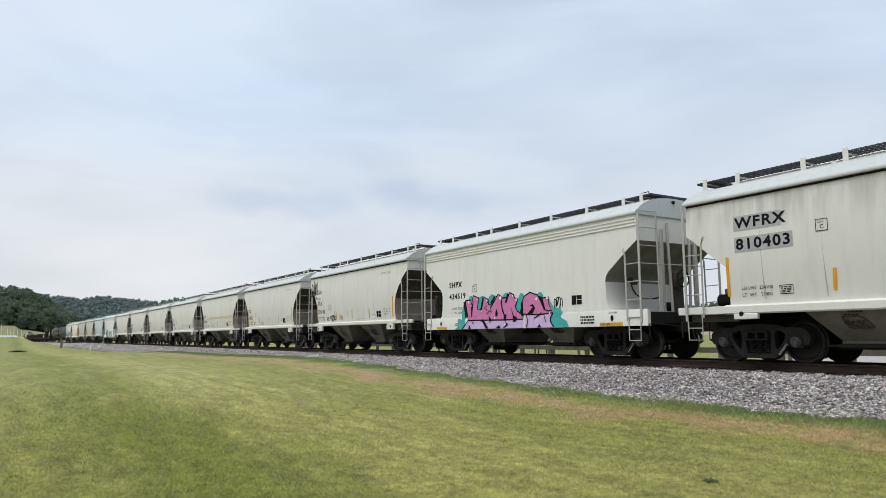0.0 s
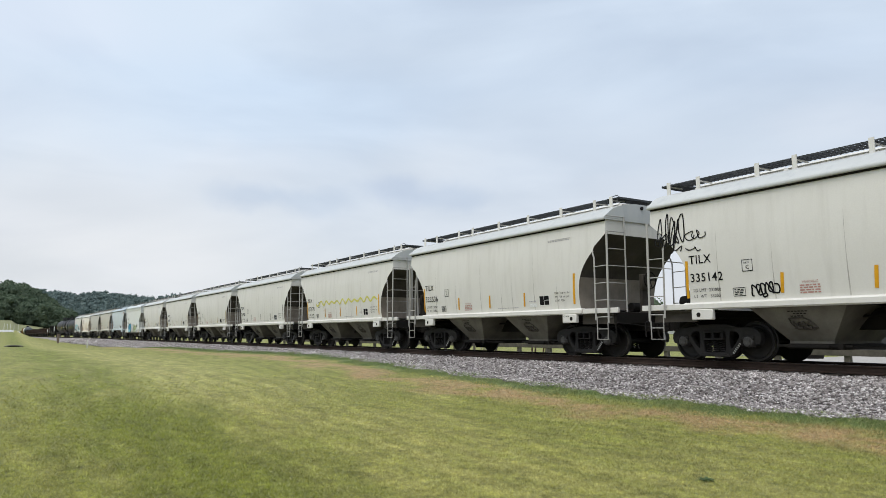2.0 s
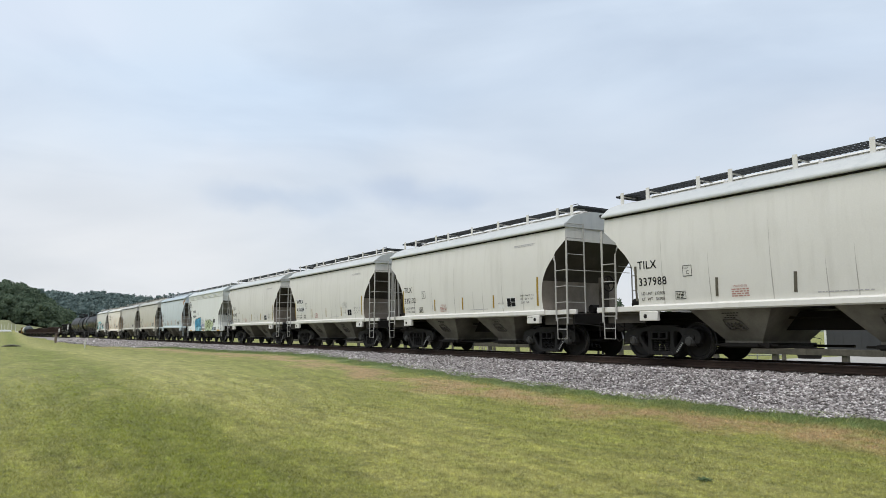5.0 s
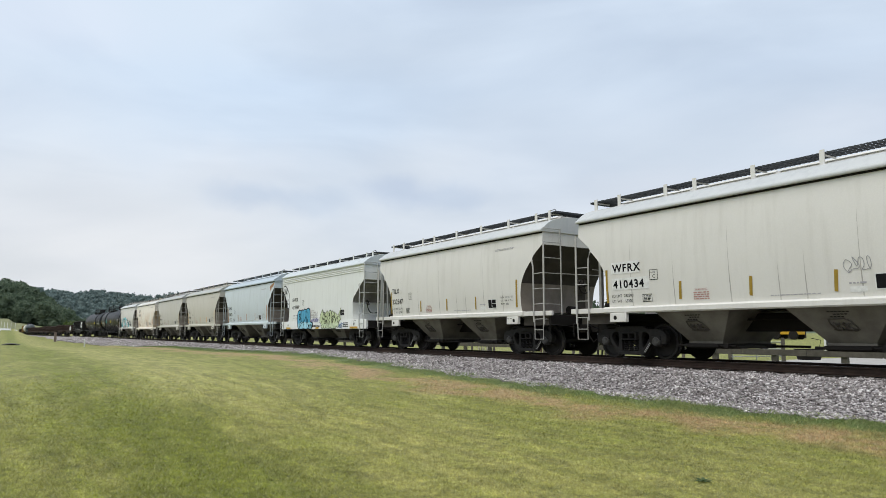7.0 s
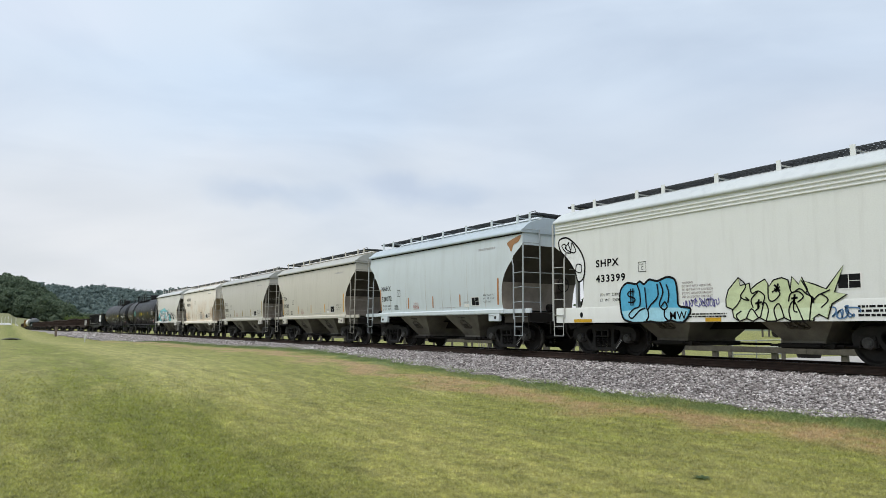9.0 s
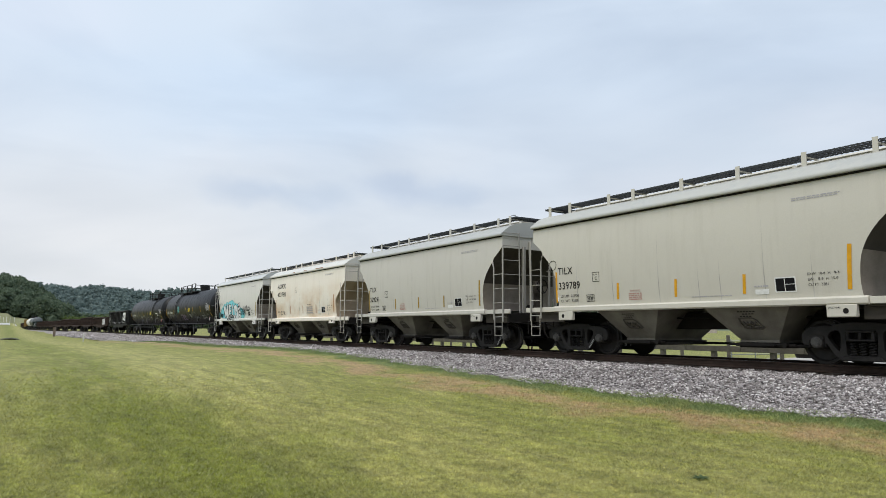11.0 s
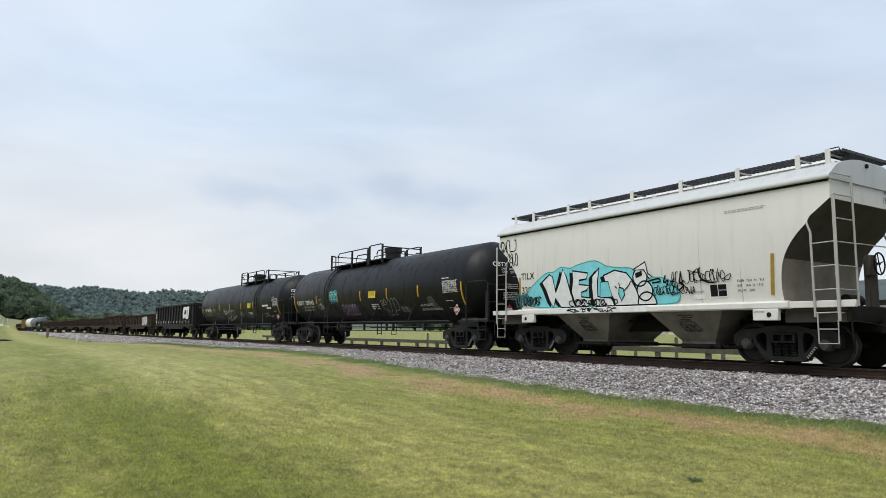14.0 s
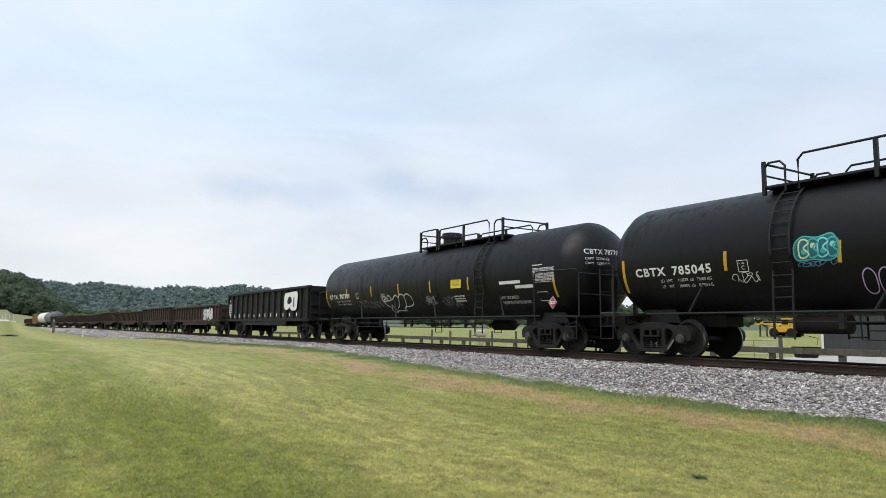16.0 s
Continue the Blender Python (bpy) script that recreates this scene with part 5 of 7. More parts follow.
# writing and graffiti, car by car
sf = stencils(cars[4], "straight", "WFRX", "810403", ("234100", "51900"), AMBER, bold=1, warn=False)
for z, x1 in ((2.94, -2.95), (2.46, -2.7)):
    fill(square(-4.08, x1, z, z + 0.33), PATCH_GREY, cars[4], sf, -0.5, "number_patch")
sf = stencils(cars[3], "boxy", "SHPX", "434519", ("232800", "53200"), AMBER)
c = cars[3]
flat = lambda z: 1.617
for pts in (
        [(-2.86, 1.54), (-2.77, 1.73), (-2.62, 1.83), (-2.54, 1.40), (-2.70, 1.22), (-2.61, 0.89), (-3.36, 0.89), (-3.01, 1.03), (-3.18, 1.19), (-3.09, 1.27), (-2.88, 1.22)],
        [(-2.45, 1.84), (-2.39, 2.03), (-2.21, 2.05), (-2.14, 1.86)],
        [(-1.93, 1.55), (-1.77, 1.98), (-1.56, 2.01), (-1.68, 1.51)],
        [(-1.28, 1.82), (-1.21, 1.96), (-1.05, 2.04), (-0.87, 2.00), (-0.92, 1.82), (-1.10, 1.67)],
        [(-0.47, 1.88), (-0.37, 2.02), (-0.17, 2.05), (-0.08, 1.98), (-0.14, 1.79)],
        [(0.13, 1.78), (0.40, 1.86), (0.52, 2.01), (0.65, 1.96), (0.59, 1.68), (0.50, 1.35), (0.25, 1.49)],
        [(1.30, 1.84), (1.37, 1.96), (1.53, 1.97), (1.61, 1.85), (1.51, 1.75)],
        [(1.85, 1.77), (2.08, 1.47), (2.37, 1.44), (2.46, 1.31), (2.35, 1.19), (2.63, 1.06), (2.71, 0.89), (2.06, 0.90), (1.93, 1.05), (1.94, 1.24), (2.03, 1.36)]):
    piece(c, pts, "teal", flat, 0, 0, "graffiti_cloud")
for pts in (
        [(-2.63, 1.89), (-2.31, 1.91), (-2.26, 1.73), (-2.12, 2.05), (-1.81, 1.96), (-1.89, 1.57), (-1.70, 1.53), (-1.54, 1.99), (-1.25, 1.88), (-1.23, 1.70), (-1.08, 1.61), (-0.69, 2.02), (-0.47, 1.93), (-0.52, 1.71), (-0.46, 1.48), (-0.36, 1.30), (-0.37, 1.16), (-2.47, 1.19), (-2.49, 1.33)],
        [(-0.50, 1.88), (-0.26, 1.89), (-0.23, 1.74), (-0.05, 2.04), (0.16, 1.96), (0.19, 1.87), (0.35, 1.79), (0.30, 1.66), (0.22, 1.60), (0.33, 1.43), (0.54, 1.32), (0.61, 1.16), (-0.37, 1.16), (-0.37, 1.35), (-0.47, 1.58)],
        [(0.57, 1.32), (0.54, 1.64), (0.69, 1.88), (0.98, 1.99), (1.35, 1.89), (1.54, 1.63), (1.58, 1.78), (1.85, 1.81), (1.88, 1.57), (2.05, 1.32), (1.39, 1.28)]):
    piece(c, pts, "pink", flat, 2)
for pts in (
        [(-2.47, 1.19), (-2.70, 1.00), (-2.85, 0.89), (-2.39, 0.89), (-1.14, 0.89), (-0.32, 0.89), (0.60, 0.89), (0.61, 1.16), (-0.37, 1.16)],
        [(0.71, 1.29), (1.39, 1.28), (2.05, 1.32), (1.92, 1.15), (1.98, 0.99), (2.09, 0.89), (0.68, 0.89)]):
    piece(c, pts, "lilac", flat, 2, 0)
swirl(c, ([(-2.47, 1.19), (-2.70, 1.00), (-2.85, 0.90)], [(2.05, 1.32), (1.92, 1.15), (1.98, 0.99), (2.09, 0.90)]), 0.045, flat, 4)
for pts in (
        [(-2.75, 1.85), (-2.60, 1.87), (-2.47, 1.35), (-2.64, 1.28)], [(-2.27, 1.20), (-2.27, 1.62), (-2.11, 1.88), (-2.16, 1.61)],
        [(-1.72, 1.53), (-1.57, 1.95), (-1.48, 1.94), (-1.61, 1.53)], [(-1.83, 1.18), (-1.54, 1.21), (-1.24, 0.89), (-1.41, 0.89), (-1.60, 1.12)],
        [(-1.23, 1.34), (-1.11, 1.22), (-1.16, 1.03)], [(-0.84, 1.42), (-0.76, 1.54), (-0.70, 1.38), (-0.74, 1.28), (-0.84, 1.31)],
        [(-1.05, 1.70), (-0.79, 1.96), (-0.91, 1.96), (-1.10, 1.78)], [(-0.85, 0.89), (-0.65, 1.00), (-0.55, 0.89)], [(-0.37, 1.35), (-0.22, 1.33), (-0.30, 1.11), (-0.39, 1.18)],
        [(-0.30, 1.11), (-0.14, 1.00), (-0.39, 0.89), (-0.46, 0.89), (-0.26, 1.00)], [(0.00, 1.62), (0.06, 1.47), (0.15, 1.29), (0.32, 1.23), (0.28, 1.10), (0.10, 1.08), (0.10, 1.28)],
        [(-0.30, 1.73), (-0.18, 2.01), (-0.07, 2.01), (-0.22, 1.70)], [(0.48, 1.39), (0.62, 1.77), (0.64, 1.57), (0.64, 1.21)], [(-2.41, 1.04), (-2.29, 0.89), (-2.46, 0.89)],
        [(0.83, 1.31), (1.12, 1.53), (0.97, 1.58), (1.12, 1.62), (1.23, 1.50), (1.11, 1.33)], [(1.39, 1.86), (1.58, 1.82), (1.71, 1.42), (1.59, 1.49)], [(1.29, 0.89), (1.42, 1.00), (1.50, 0.89)]):
    piece(c, pts, "black", flat, 5, 0, "black_shading")
piece(c, star(*[(-1.23, 1.59)][0], 0.24), "pink", flat, 6, 0.03)
for (x, z), r in zip([(-2.40, 1.83), (-1.88, 1.90), (-1.32, 1.84), (-0.54, 1.89), (0.12, 1.92), (0.30, 1.79), (-1.63, 1.48), (-0.87, 1.23), (-2.22, 1.25), (-0.33, 1.01)] + [(1.31, 1.77), (1.81, 1.78), (1.91, 1.31)], (0.05, 0.03, 0.03, 0.06, 0.03, 0.04, 0.03, 0.03, 0.03, 0.04, 0.05, 0.05, 0.03)):
    piece(c, disc(x, z, r), "white", flat, 7, 0, "highlight")
swirl(c, ([(-2.24, 1.20), (-2.19, 1.10), (-2.08, 1.09)], [(-1.11, 1.22), (-1.08, 1.10)], [(1.16, 1.18), (1.39, 1.26), (1.52, 1.35)], [(1.62, 1.45), (1.83, 1.39), (2.01, 1.40)], [(0.79, 1.29), (0.85, 1.08), (0.78, 0.90)], [(1.65, 1.25), (1.69, 1.11), (1.74, 1.03)]), 0.035, flat, 6)
scrawl(2.1, 2.45, 1.42, 1.76, 4, 0.028, LETTER_BLACK, c, sf, 5)
scrawl(-3.3, -2.8, 0.98, 1.12, 3, 0.02, LETTER_BLACK, c, sf, 6)
c = cars[2]
sf = stencils(c, "round", "TILX", "335142", ("232800", "53200"), AMBER)
scrawl(-5.15, -4.35, 2.75, 3.55, 6, 0.032, LETTER_BLACK, c, sf, 11)
scrawl(-4.75, -4.4, 2.6, 3.1, 3, 0.03, LETTER_BLACK, c, sf, 12)
scrawl(-4.25, -3.75, 2.86, 3.1, 3, 0.026, LETTER_BLACK, c, sf, 15)
scrawl(-4.25, -3.85, 2.60, 2.78, 2, 0.026, LETTER_BLACK, c, sf, 16)
scrawl(-2.62, -2.02, 1.45, 1.75, 6, 0.035, LETTER_BLACK, c, sf, 13)
scrawl(0.9, 2.2, 0.78, 1.0, 5, 0.035, LETTER_BLACK, c, lambda z: 1.42, 14)
c = cars[1]
sf = stencils(c, "round", "TILX", "333536", ("232700", "53300"), AMBER)
c = cars[0]
sf = stencils(c, "round", "TILX", "337678", ("232700", "53300"), AMBER)
zig = [(-3.05, 2.20), (-2.95, 2.10)] + [(-2.72 + 0.335 * k, (2.30 if k % 2 else 2.13) + 0.035 * math.sin(k * 2.3)) for k in range(21)]
stroke(open_curve(zig, 4), 0.085, SPRAY["yellow"], c, sf, 1, "sprayed_zigzag", label="yellow sprayed zigzag line")
sf = stencils(cars[-1], "round", "TILX", "337988", ("232800", "53200"), DULL_STRIP)
sf = stencils(cars[-2], "round", "TILX", "335132", ("232500", "53500"), OLIVE_STRIP)
c = cars[-3]
sf = stencils(c, "round", "WFRX", "410434", ("232500", "53200"), OLIVE_STRIP, dx=0.15, bold=2)
for z, x1 in ((2.24, -3.15), (1.81, -2.86)):
    fill(square(-4.12, x1, z, z + 0.31), LETTER_WHITE, c, sf, -0.5, "number_patch")
scrawl(2.0, 2.6, 1.85, 2.15, 5, 0.012, SPRAY["silver"], c, sf, 17)
sf = stencils(cars[-4], "round", "TILX", "332947", ("232700", "53300"), OLIVE_STRIP)
c = cars[-5]
sf = stencils(c, "boxy", "SHPX", "433399", ("233000", "53000"), AMBER)
graffiti(c, [(-2.82, 1.30), (-2.84, 1.59), (-2.76, 1.79), (-2.57, 1.91), (-2.28, 1.87), (-2.14, 1.93), (-2.01, 1.85), (-1.84, 1.96), (-1.60, 1.91), (-1.43, 1.95), (-1.24, 1.99), (-1.04, 1.90), (-0.98, 1.58), (-0.95, 1.28), (-0.63, 1.21), (-0.67, 1.04), (-0.82, 0.89), (-1.01, 0.89), (-1.20, 0.92), (-1.41, 0.89), (-1.62, 0.89), (-1.82, 0.90), (-2.10, 0.89), (-2.43, 0.89), (-2.69, 0.95), (-2.79, 1.12)], "blue", flat, 1, 0.055)
piece(c, [(-2.77, 1.17), (-2.34, 1.21), (-2.17, 1.26), (-0.95, 1.23), (-0.68, 1.17), (-0.73, 1.02), (-0.85, 0.90), (-1.01, 0.90), (-1.20, 0.96), (-1.41, 0.90), (-1.62, 0.90), (-1.82, 0.93), (-2.10, 0.90), (-2.43, 0.90), (-2.67, 0.99)], "sky", flat, 3, 0)
swirl(c, ([(-2.23, 1.85), (-2.15, 1.63), (-2.16, 1.31), (-2.37, 1.22), (-2.53, 1.07), (-2.41, 0.99), (-2.17, 1.18), (-1.97, 1.24)], [(-1.98, 1.77), (-1.96, 1.55), (-1.92, 1.21), (-1.80, 1.32), (-1.57, 1.53), (-1.59, 1.84)], [(-1.50, 1.88), (-1.41, 1.63), (-1.53, 1.33), (-1.40, 1.19), (-1.29, 1.26), (-1.36, 1.38), (-1.47, 1.27)],
         [(-1.30, 1.81), (-1.23, 1.59), (-1.27, 1.35)], [(-1.90, 1.21), (-1.88, 1.03), (-1.97, 0.90)], [(-1.37, 1.20), (-1.38, 1.03), (-1.27, 0.92)]), 0.042, flat, 5)
swirl(c, ([(-2.32, 1.69), (-2.52, 1.67), (-2.53, 1.57), (-2.32, 1.50), (-2.36, 1.40), (-2.55, 1.41)], [(-2.45, 1.76), (-2.45, 1.32)], [(-2.37, 1.76), (-2.38, 1.32)]), 0.035, flat, 6)
piece(c, [(2.25, 0.90), (2.32, 1.35), (2.12, 1.72), (2.40, 1.62), (2.62, 1.52), (2.98, 1.97), (2.78, 1.45), (3.02, 1.40), (2.72, 1.22), (2.62, 0.93), (2.45, 1.02)], "green", flat, 1, 0.03)
piece(c, [(2.27, 0.91), (2.32, 1.24), (2.68, 1.23), (2.60, 0.95), (2.45, 1.04)], "lime", flat, 3, 0)
swirl(c, ([(2.35, 1.3), (2.5, 1.42), (2.65, 1.3), (2.5, 1.15)], [(2.5, 1.42), (2.7, 1.5)]), 0.028, flat, 4)
letters("MW", LETTER_BLACK, c, *[(-1.23, 0.95)][0], 0.19, flat, 1.0, 5, "graffiti_tag", 1)
piece(c, [(0.35, 1.22), (0.35, 1.40), (0.42, 1.60), (0.68, 1.86), (0.72, 1.68), (0.95, 1.72), (0.97, 1.58), (1.13, 1.70), (1.32, 1.79), (1.41, 1.63), (1.51, 1.76), (1.70, 1.80), (1.84, 1.74), (1.88, 1.56), (1.92, 1.81), (2.06, 1.64), (2.13, 1.79), (2.24, 1.53), (2.20, 1.44), (2.35, 1.36), (2.36, 1.17), (2.34, 0.89), (2.22, 0.89), (2.12, 0.89), (1.96, 0.89), (1.86, 0.89), (1.71, 0.96), (1.53, 0.89), (1.31, 0.89), (1.15, 0.97), (1.00, 0.89), (0.85, 0.95), (0.67, 0.89), (0.53, 0.98), (0.50, 1.16)], "green", flat, 1, 0.03)
piece(c, [(0.55, 1.12), (0.92, 1.15), (1.39, 1.15), (1.82, 1.15), (2.33, 1.16), (2.31, 0.90), (2.22, 0.93), (2.12, 0.90), (1.96, 0.90), (1.86, 0.90), (1.71, 1.00), (1.53, 0.90), (1.31, 0.90), (1.15, 1.00), (1.00, 0.90), (0.85, 0.99), (0.67, 0.90), (0.55, 1.00)], "lime", flat, 2, 0)
swirl(c, ([(0.68, 1.86), (0.86, 1.67), (0.72, 1.43), (0.93, 1.34), (0.84, 1.42)], [(0.95, 1.72), (1.00, 1.50), (1.16, 1.54), (1.30, 1.42), (1.23, 1.24)], [(1.02, 1.18), (0.98, 1.36), (1.14, 1.52)], [(1.39, 1.68), (1.39, 1.36), (1.51, 1.32), (1.65, 1.47), (1.52, 1.58)], [(1.47, 1.50), (1.66, 1.61)],
         [(1.84, 1.74), (1.91, 1.48), (2.08, 1.55), (2.20, 1.45)], [(1.83, 1.29), (1.88, 1.45), (2.05, 1.49), (2.15, 1.38), (2.02, 1.27)], [(0.50, 1.14), (0.64, 1.26), (0.75, 1.43)], [(0.84, 0.94), (0.98, 1.16), (1.16, 0.96), (1.28, 1.29), (1.37, 1.13), (1.31, 0.90)], [(1.55, 0.90), (1.50, 1.13), (1.62, 1.25), (1.72, 0.96)],
         [(1.86, 0.90), (1.83, 1.13), (1.95, 1.29), (2.12, 0.90)], [(0.67, 0.90), (0.60, 1.02), (0.73, 1.12)], [(1.12, 1.31), (1.16, 1.20), (1.06, 1.11)], [(1.96, 1.39), (1.93, 1.12), (2.01, 1.07)]), 0.03, flat, 4)
swirl(c, ([(1.07, 1.27), (1.23, 1.30)], [(1.16, 1.36), (1.13, 1.15)], [(1.53, 1.66), (1.65, 1.52)], [(1.62, 1.68), (1.56, 1.50)], [(1.89, 1.35), (2.03, 1.37)], [(1.97, 1.44), (1.94, 1.23)]), 0.045, flat, 4)
graffiti(c, [(-5.2, 3.3), (-4.9, 3.36), (-4.6, 3.2), (-4.3, 2.9), (-4.15, 2.55), (-4.2, 2.15), (-4.42, 2.05), (-4.55, 2.35), (-4.85, 2.72), (-5.15, 3.0)], "white", sf, 1, 0.05)
stroke(smooth_loop([(-4.5, 2.35), (-4.3, 2.3), (-4.28, 2.5), (-4.45, 2.55), (-4.5, 2.45)], 4), 0.03, LETTER_BLACK, c, sf, 3, "graffiti_line", True)
scrawl(-5.1, -4.5, 2.85, 3.2, 3, 0.035, LETTER_BLACK, c, sf, 36, 3)
for k, row in enumerate(("WARNING", "DO NOT APPLY VIBRATORS", "TO ANY PART OF CAR BODY", "EXCEPT VIBRATOR BRACKET", "USE ON LOADED CAR ONLY")):
    letters(row, FADED_TEXT, c, -0.86, 1.80 - 0.085 * k, 0.052, sf, 0.88)
for k in range(9):
    scrawl(-0.80 + 0.105 * k, -0.68 + 0.105 * k, 1.22, 1.44, 2, 0.022, SPRAY["violet"], c, flat, 138 + k)
bars(-0.7, 0.35, 0.98, 1.10, 2, LETTER_BLACK, c, flat, 0, 38)
scrawl(2.68, 3.2, 0.92, 1.2, 5, 0.03, SPRAY["navy"], c, flat, 39)
c = cars[-6]
sf = stencils(c, "round", "NAHX", "328072", ("232800", "53200"), RUST_STRIP)
fill(smooth_loop([(4.6, 3.5), (4.9, 3.62), (5.3, 3.7), (5.2, 3.5), (4.95, 3.42), (4.85, 3.2), (4.72, 3.36)], 4), WARM_RUST, c, sf, 0, "rust_patch")
c = cars[-7]
sf = stencils(c, "round", "TILX", "339789", ("232700", "53300"), AMBER)
stroke(smooth_loop([(-4.6, 2.62), (-4.45, 2.72), (-4.3, 2.66), (-4.32, 2.5), (-4.5, 2.42), (-4.62, 2.5)], 4), 0.018, LETTER_BLACK, c, sf, 1, "graffiti_line", True)
sf = stencils(cars[-8], "round", "TILX", "329291", ("232800", "53200"), OLIVE_STRIP)
c = cars[-9]
sf = stencils(c, "straight", "AOKX", "493798", ("232800", "53200"), RUST_STRIP, bold=0, warn=False)
for x0, x1 in ((-1.5, -1.15), (0.15, 0.55), (1.85, 2.75)):
    fill(smooth_loop([(x0, 3.79), (x1, 3.79), (x1 - 0.05, 3.83), ((x0 + x1) / 2, 3.815), (x0 + 0.05, 3.83)], 4), WARM_RUST, c, lambda z: 1.664, 0, "rust_stain")
letters("WARNING", LETTER_BLACK, c, 0.65, 1.93, 0.07, sf)
bars(0.5, 1.35, 1.5, 1.88, 4, PATCH_GREY, c, sf, 0, 41)
c = cars[-10]
sf = stencils(c, "round", "TILX", "3380", ("232700", "53300"), OLIVE_STRIP, warn=False, plate=False, mids=False)
weld = lambda z: 1.634 if z < 1.375 else sf(z)
graffiti(c, [(-3.97, 1.51), (-3.83, 1.66), (-4.01, 1.79), (-3.66, 2.10), (-3.08, 2.41), (-2.71, 2.44), (-2.39, 2.56), (-2.02, 2.50), (-1.68, 2.58), (-1.05, 2.64), (-0.61, 2.46), (-0.19, 2.39), (0.28, 2.32), (0.36, 2.04), (0.60, 2.13), (0.97, 2.06), (1.20, 2.04), (1.54, 1.90), (1.70, 1.66), (1.63, 1.44), (1.29, 1.39), (0.93, 1.39), (-1.10, 1.39), (-3.30, 1.41)], "cyan", sf, 1, 0.03, SPRAY["teal"])
for pts in (
        [(-3.24, 2.16), (-2.90, 2.37), (-2.77, 2.30), (-2.66, 1.81), (-2.47, 2.14), (-2.32, 2.50), (-2.18, 2.26), (-2.04, 1.78), (-1.91, 1.39), (-2.48, 1.39), (-2.70, 1.67), (-2.82, 1.39), (-2.96, 1.60), (-3.09, 1.92)],
        [(-1.92, 2.42), (-1.32, 2.32), (-1.39, 2.16), (-1.67, 2.14), (-1.69, 2.02), (-1.29, 1.97), (-1.41, 1.84), (-1.63, 1.79), (-1.62, 1.67), (-1.23, 1.62), (-1.39, 1.40), (-1.87, 1.39), (-2.01, 1.83), (-1.93, 2.13)],
        [(-1.17, 2.21), (-0.88, 2.43), (-0.97, 2.07), (-1.00, 1.65), (-0.52, 1.60), (-0.40, 1.39), (-1.13, 1.39), (-1.20, 1.66)],
        [(-0.74, 2.21), (-0.33, 2.33), (0.08, 2.23), (0.31, 1.97), (0.42, 1.64), (0.43, 1.39), (-0.37, 1.39), (-0.42, 1.55), (-0.63, 1.89)]):
    piece(c, [(x - 0.13, max(z - 0.04, 1.385)) for x, z in pts], "black", sf, 2, 0, "black_shading")
    piece(c, pts, "white", sf, 3, 0.04)
piece(c, [(-0.86, 2.04), (-0.58, 2.04), (-0.47, 1.63), (-0.91, 1.62)], "cyan", sf, 5, 0.025)
piece(c, [(-0.20, 1.87), (-0.06, 1.83), (-0.03, 1.66), (-0.16, 1.51), (-0.23, 1.69)], "cyan", sf, 5, 0.035)
swirl(c, ([(-0.05, 1.76), (0.13, 1.90), (0.23, 2.01), (0.33, 1.86), (0.41, 1.73)], [(-0.27, 1.84), (-0.35, 1.90)], [(-0.18, 1.89), (-0.20, 1.99)]), 0.03, sf, 6)
for (x, z), r in zip([(0.52, 2.09), (0.65, 1.74), (0.69, 1.41)], (0.23, 0.25, 0.30)):
    piece(c, [(a, max(b, 1.39)) for a, b in disc(x, z, r)], "white", sf, 4, 0.04)
piece(c, [(0.37, 2.20), (0.59, 2.25), (0.60, 2.13), (0.39, 2.07)], "black", sf, 6, 0, "black_shading")
piece(c, [(0.30, 2.29), (0.72, 2.47), (0.78, 2.17), (0.92, 2.08), (0.82, 2.04), (0.66, 2.27)], "white", sf, 6, 0.035)
fill(square(-3.0, 0.75, 1.215, 1.355), SPRAY["white"], c, lambda z: 1.634, 0, "sprayed_band")
swirl(c, ([(0.78, 1.97), (1.09, 2.02), (1.15, 1.95), (0.90, 1.92)], [(1.32, 2.09), (1.26, 1.92), (1.39, 1.96), (1.33, 1.80)], [(1.57, 2.01), (1.50, 1.85), (1.61, 1.78)], [(2.32, 2.21), (2.27, 2.12), (2.33, 1.96), (2.50, 1.86), (2.70, 1.84)], [(1.78, 2.09), (1.72, 1.89), (1.85, 1.82), (1.67, 1.70)]), 0.04, sf, 6)
for k in range(7):
    scrawl(-2.1 + 0.25 * k, -1.8 + 0.25 * k, 1.40, 1.60, 2, 0.03, LETTER_BLACK, c, sf, 151 + k, 7)
    scrawl(-2.1 + 0.25 * k, -1.8 + 0.25 * k, 1.24, 1.35, 2, 0.025, LETTER_BLACK, c, lambda z: 1.634, 161 + k, 2)
for k in range(6):
    scrawl(1.35 + 0.28 * k, 1.68 + 0.28 * k, 1.83, 2.18, 3, 0.02, LETTER_BLACK, c, sf, 171 + k, 6)
    scrawl(0.95 + 0.2 * k, 1.2 + 0.2 * k, 1.6, 1.85, 3, 0.02, LETTER_BLACK, c, sf, 181 + k, 6)
scrawl(-4.5, -3.7, 1.45, 1.85, 8, 0.045, SPRAY["deep_teal"], c, sf, 191, 6)
scrawl(-4.1, -3.3, 1.45, 1.75, 6, 0.04, LETTER_BLACK, c, sf, 52, 6)
scrawl(-5.3, -4.5, 3.2, 3.62, 5, 0.03, LETTER_BLACK, c, sf, 54)
scrawl(-4.9, -4.4, 2.7, 3.2, 4, 0.03, LETTER_BLACK, c, sf, 55)

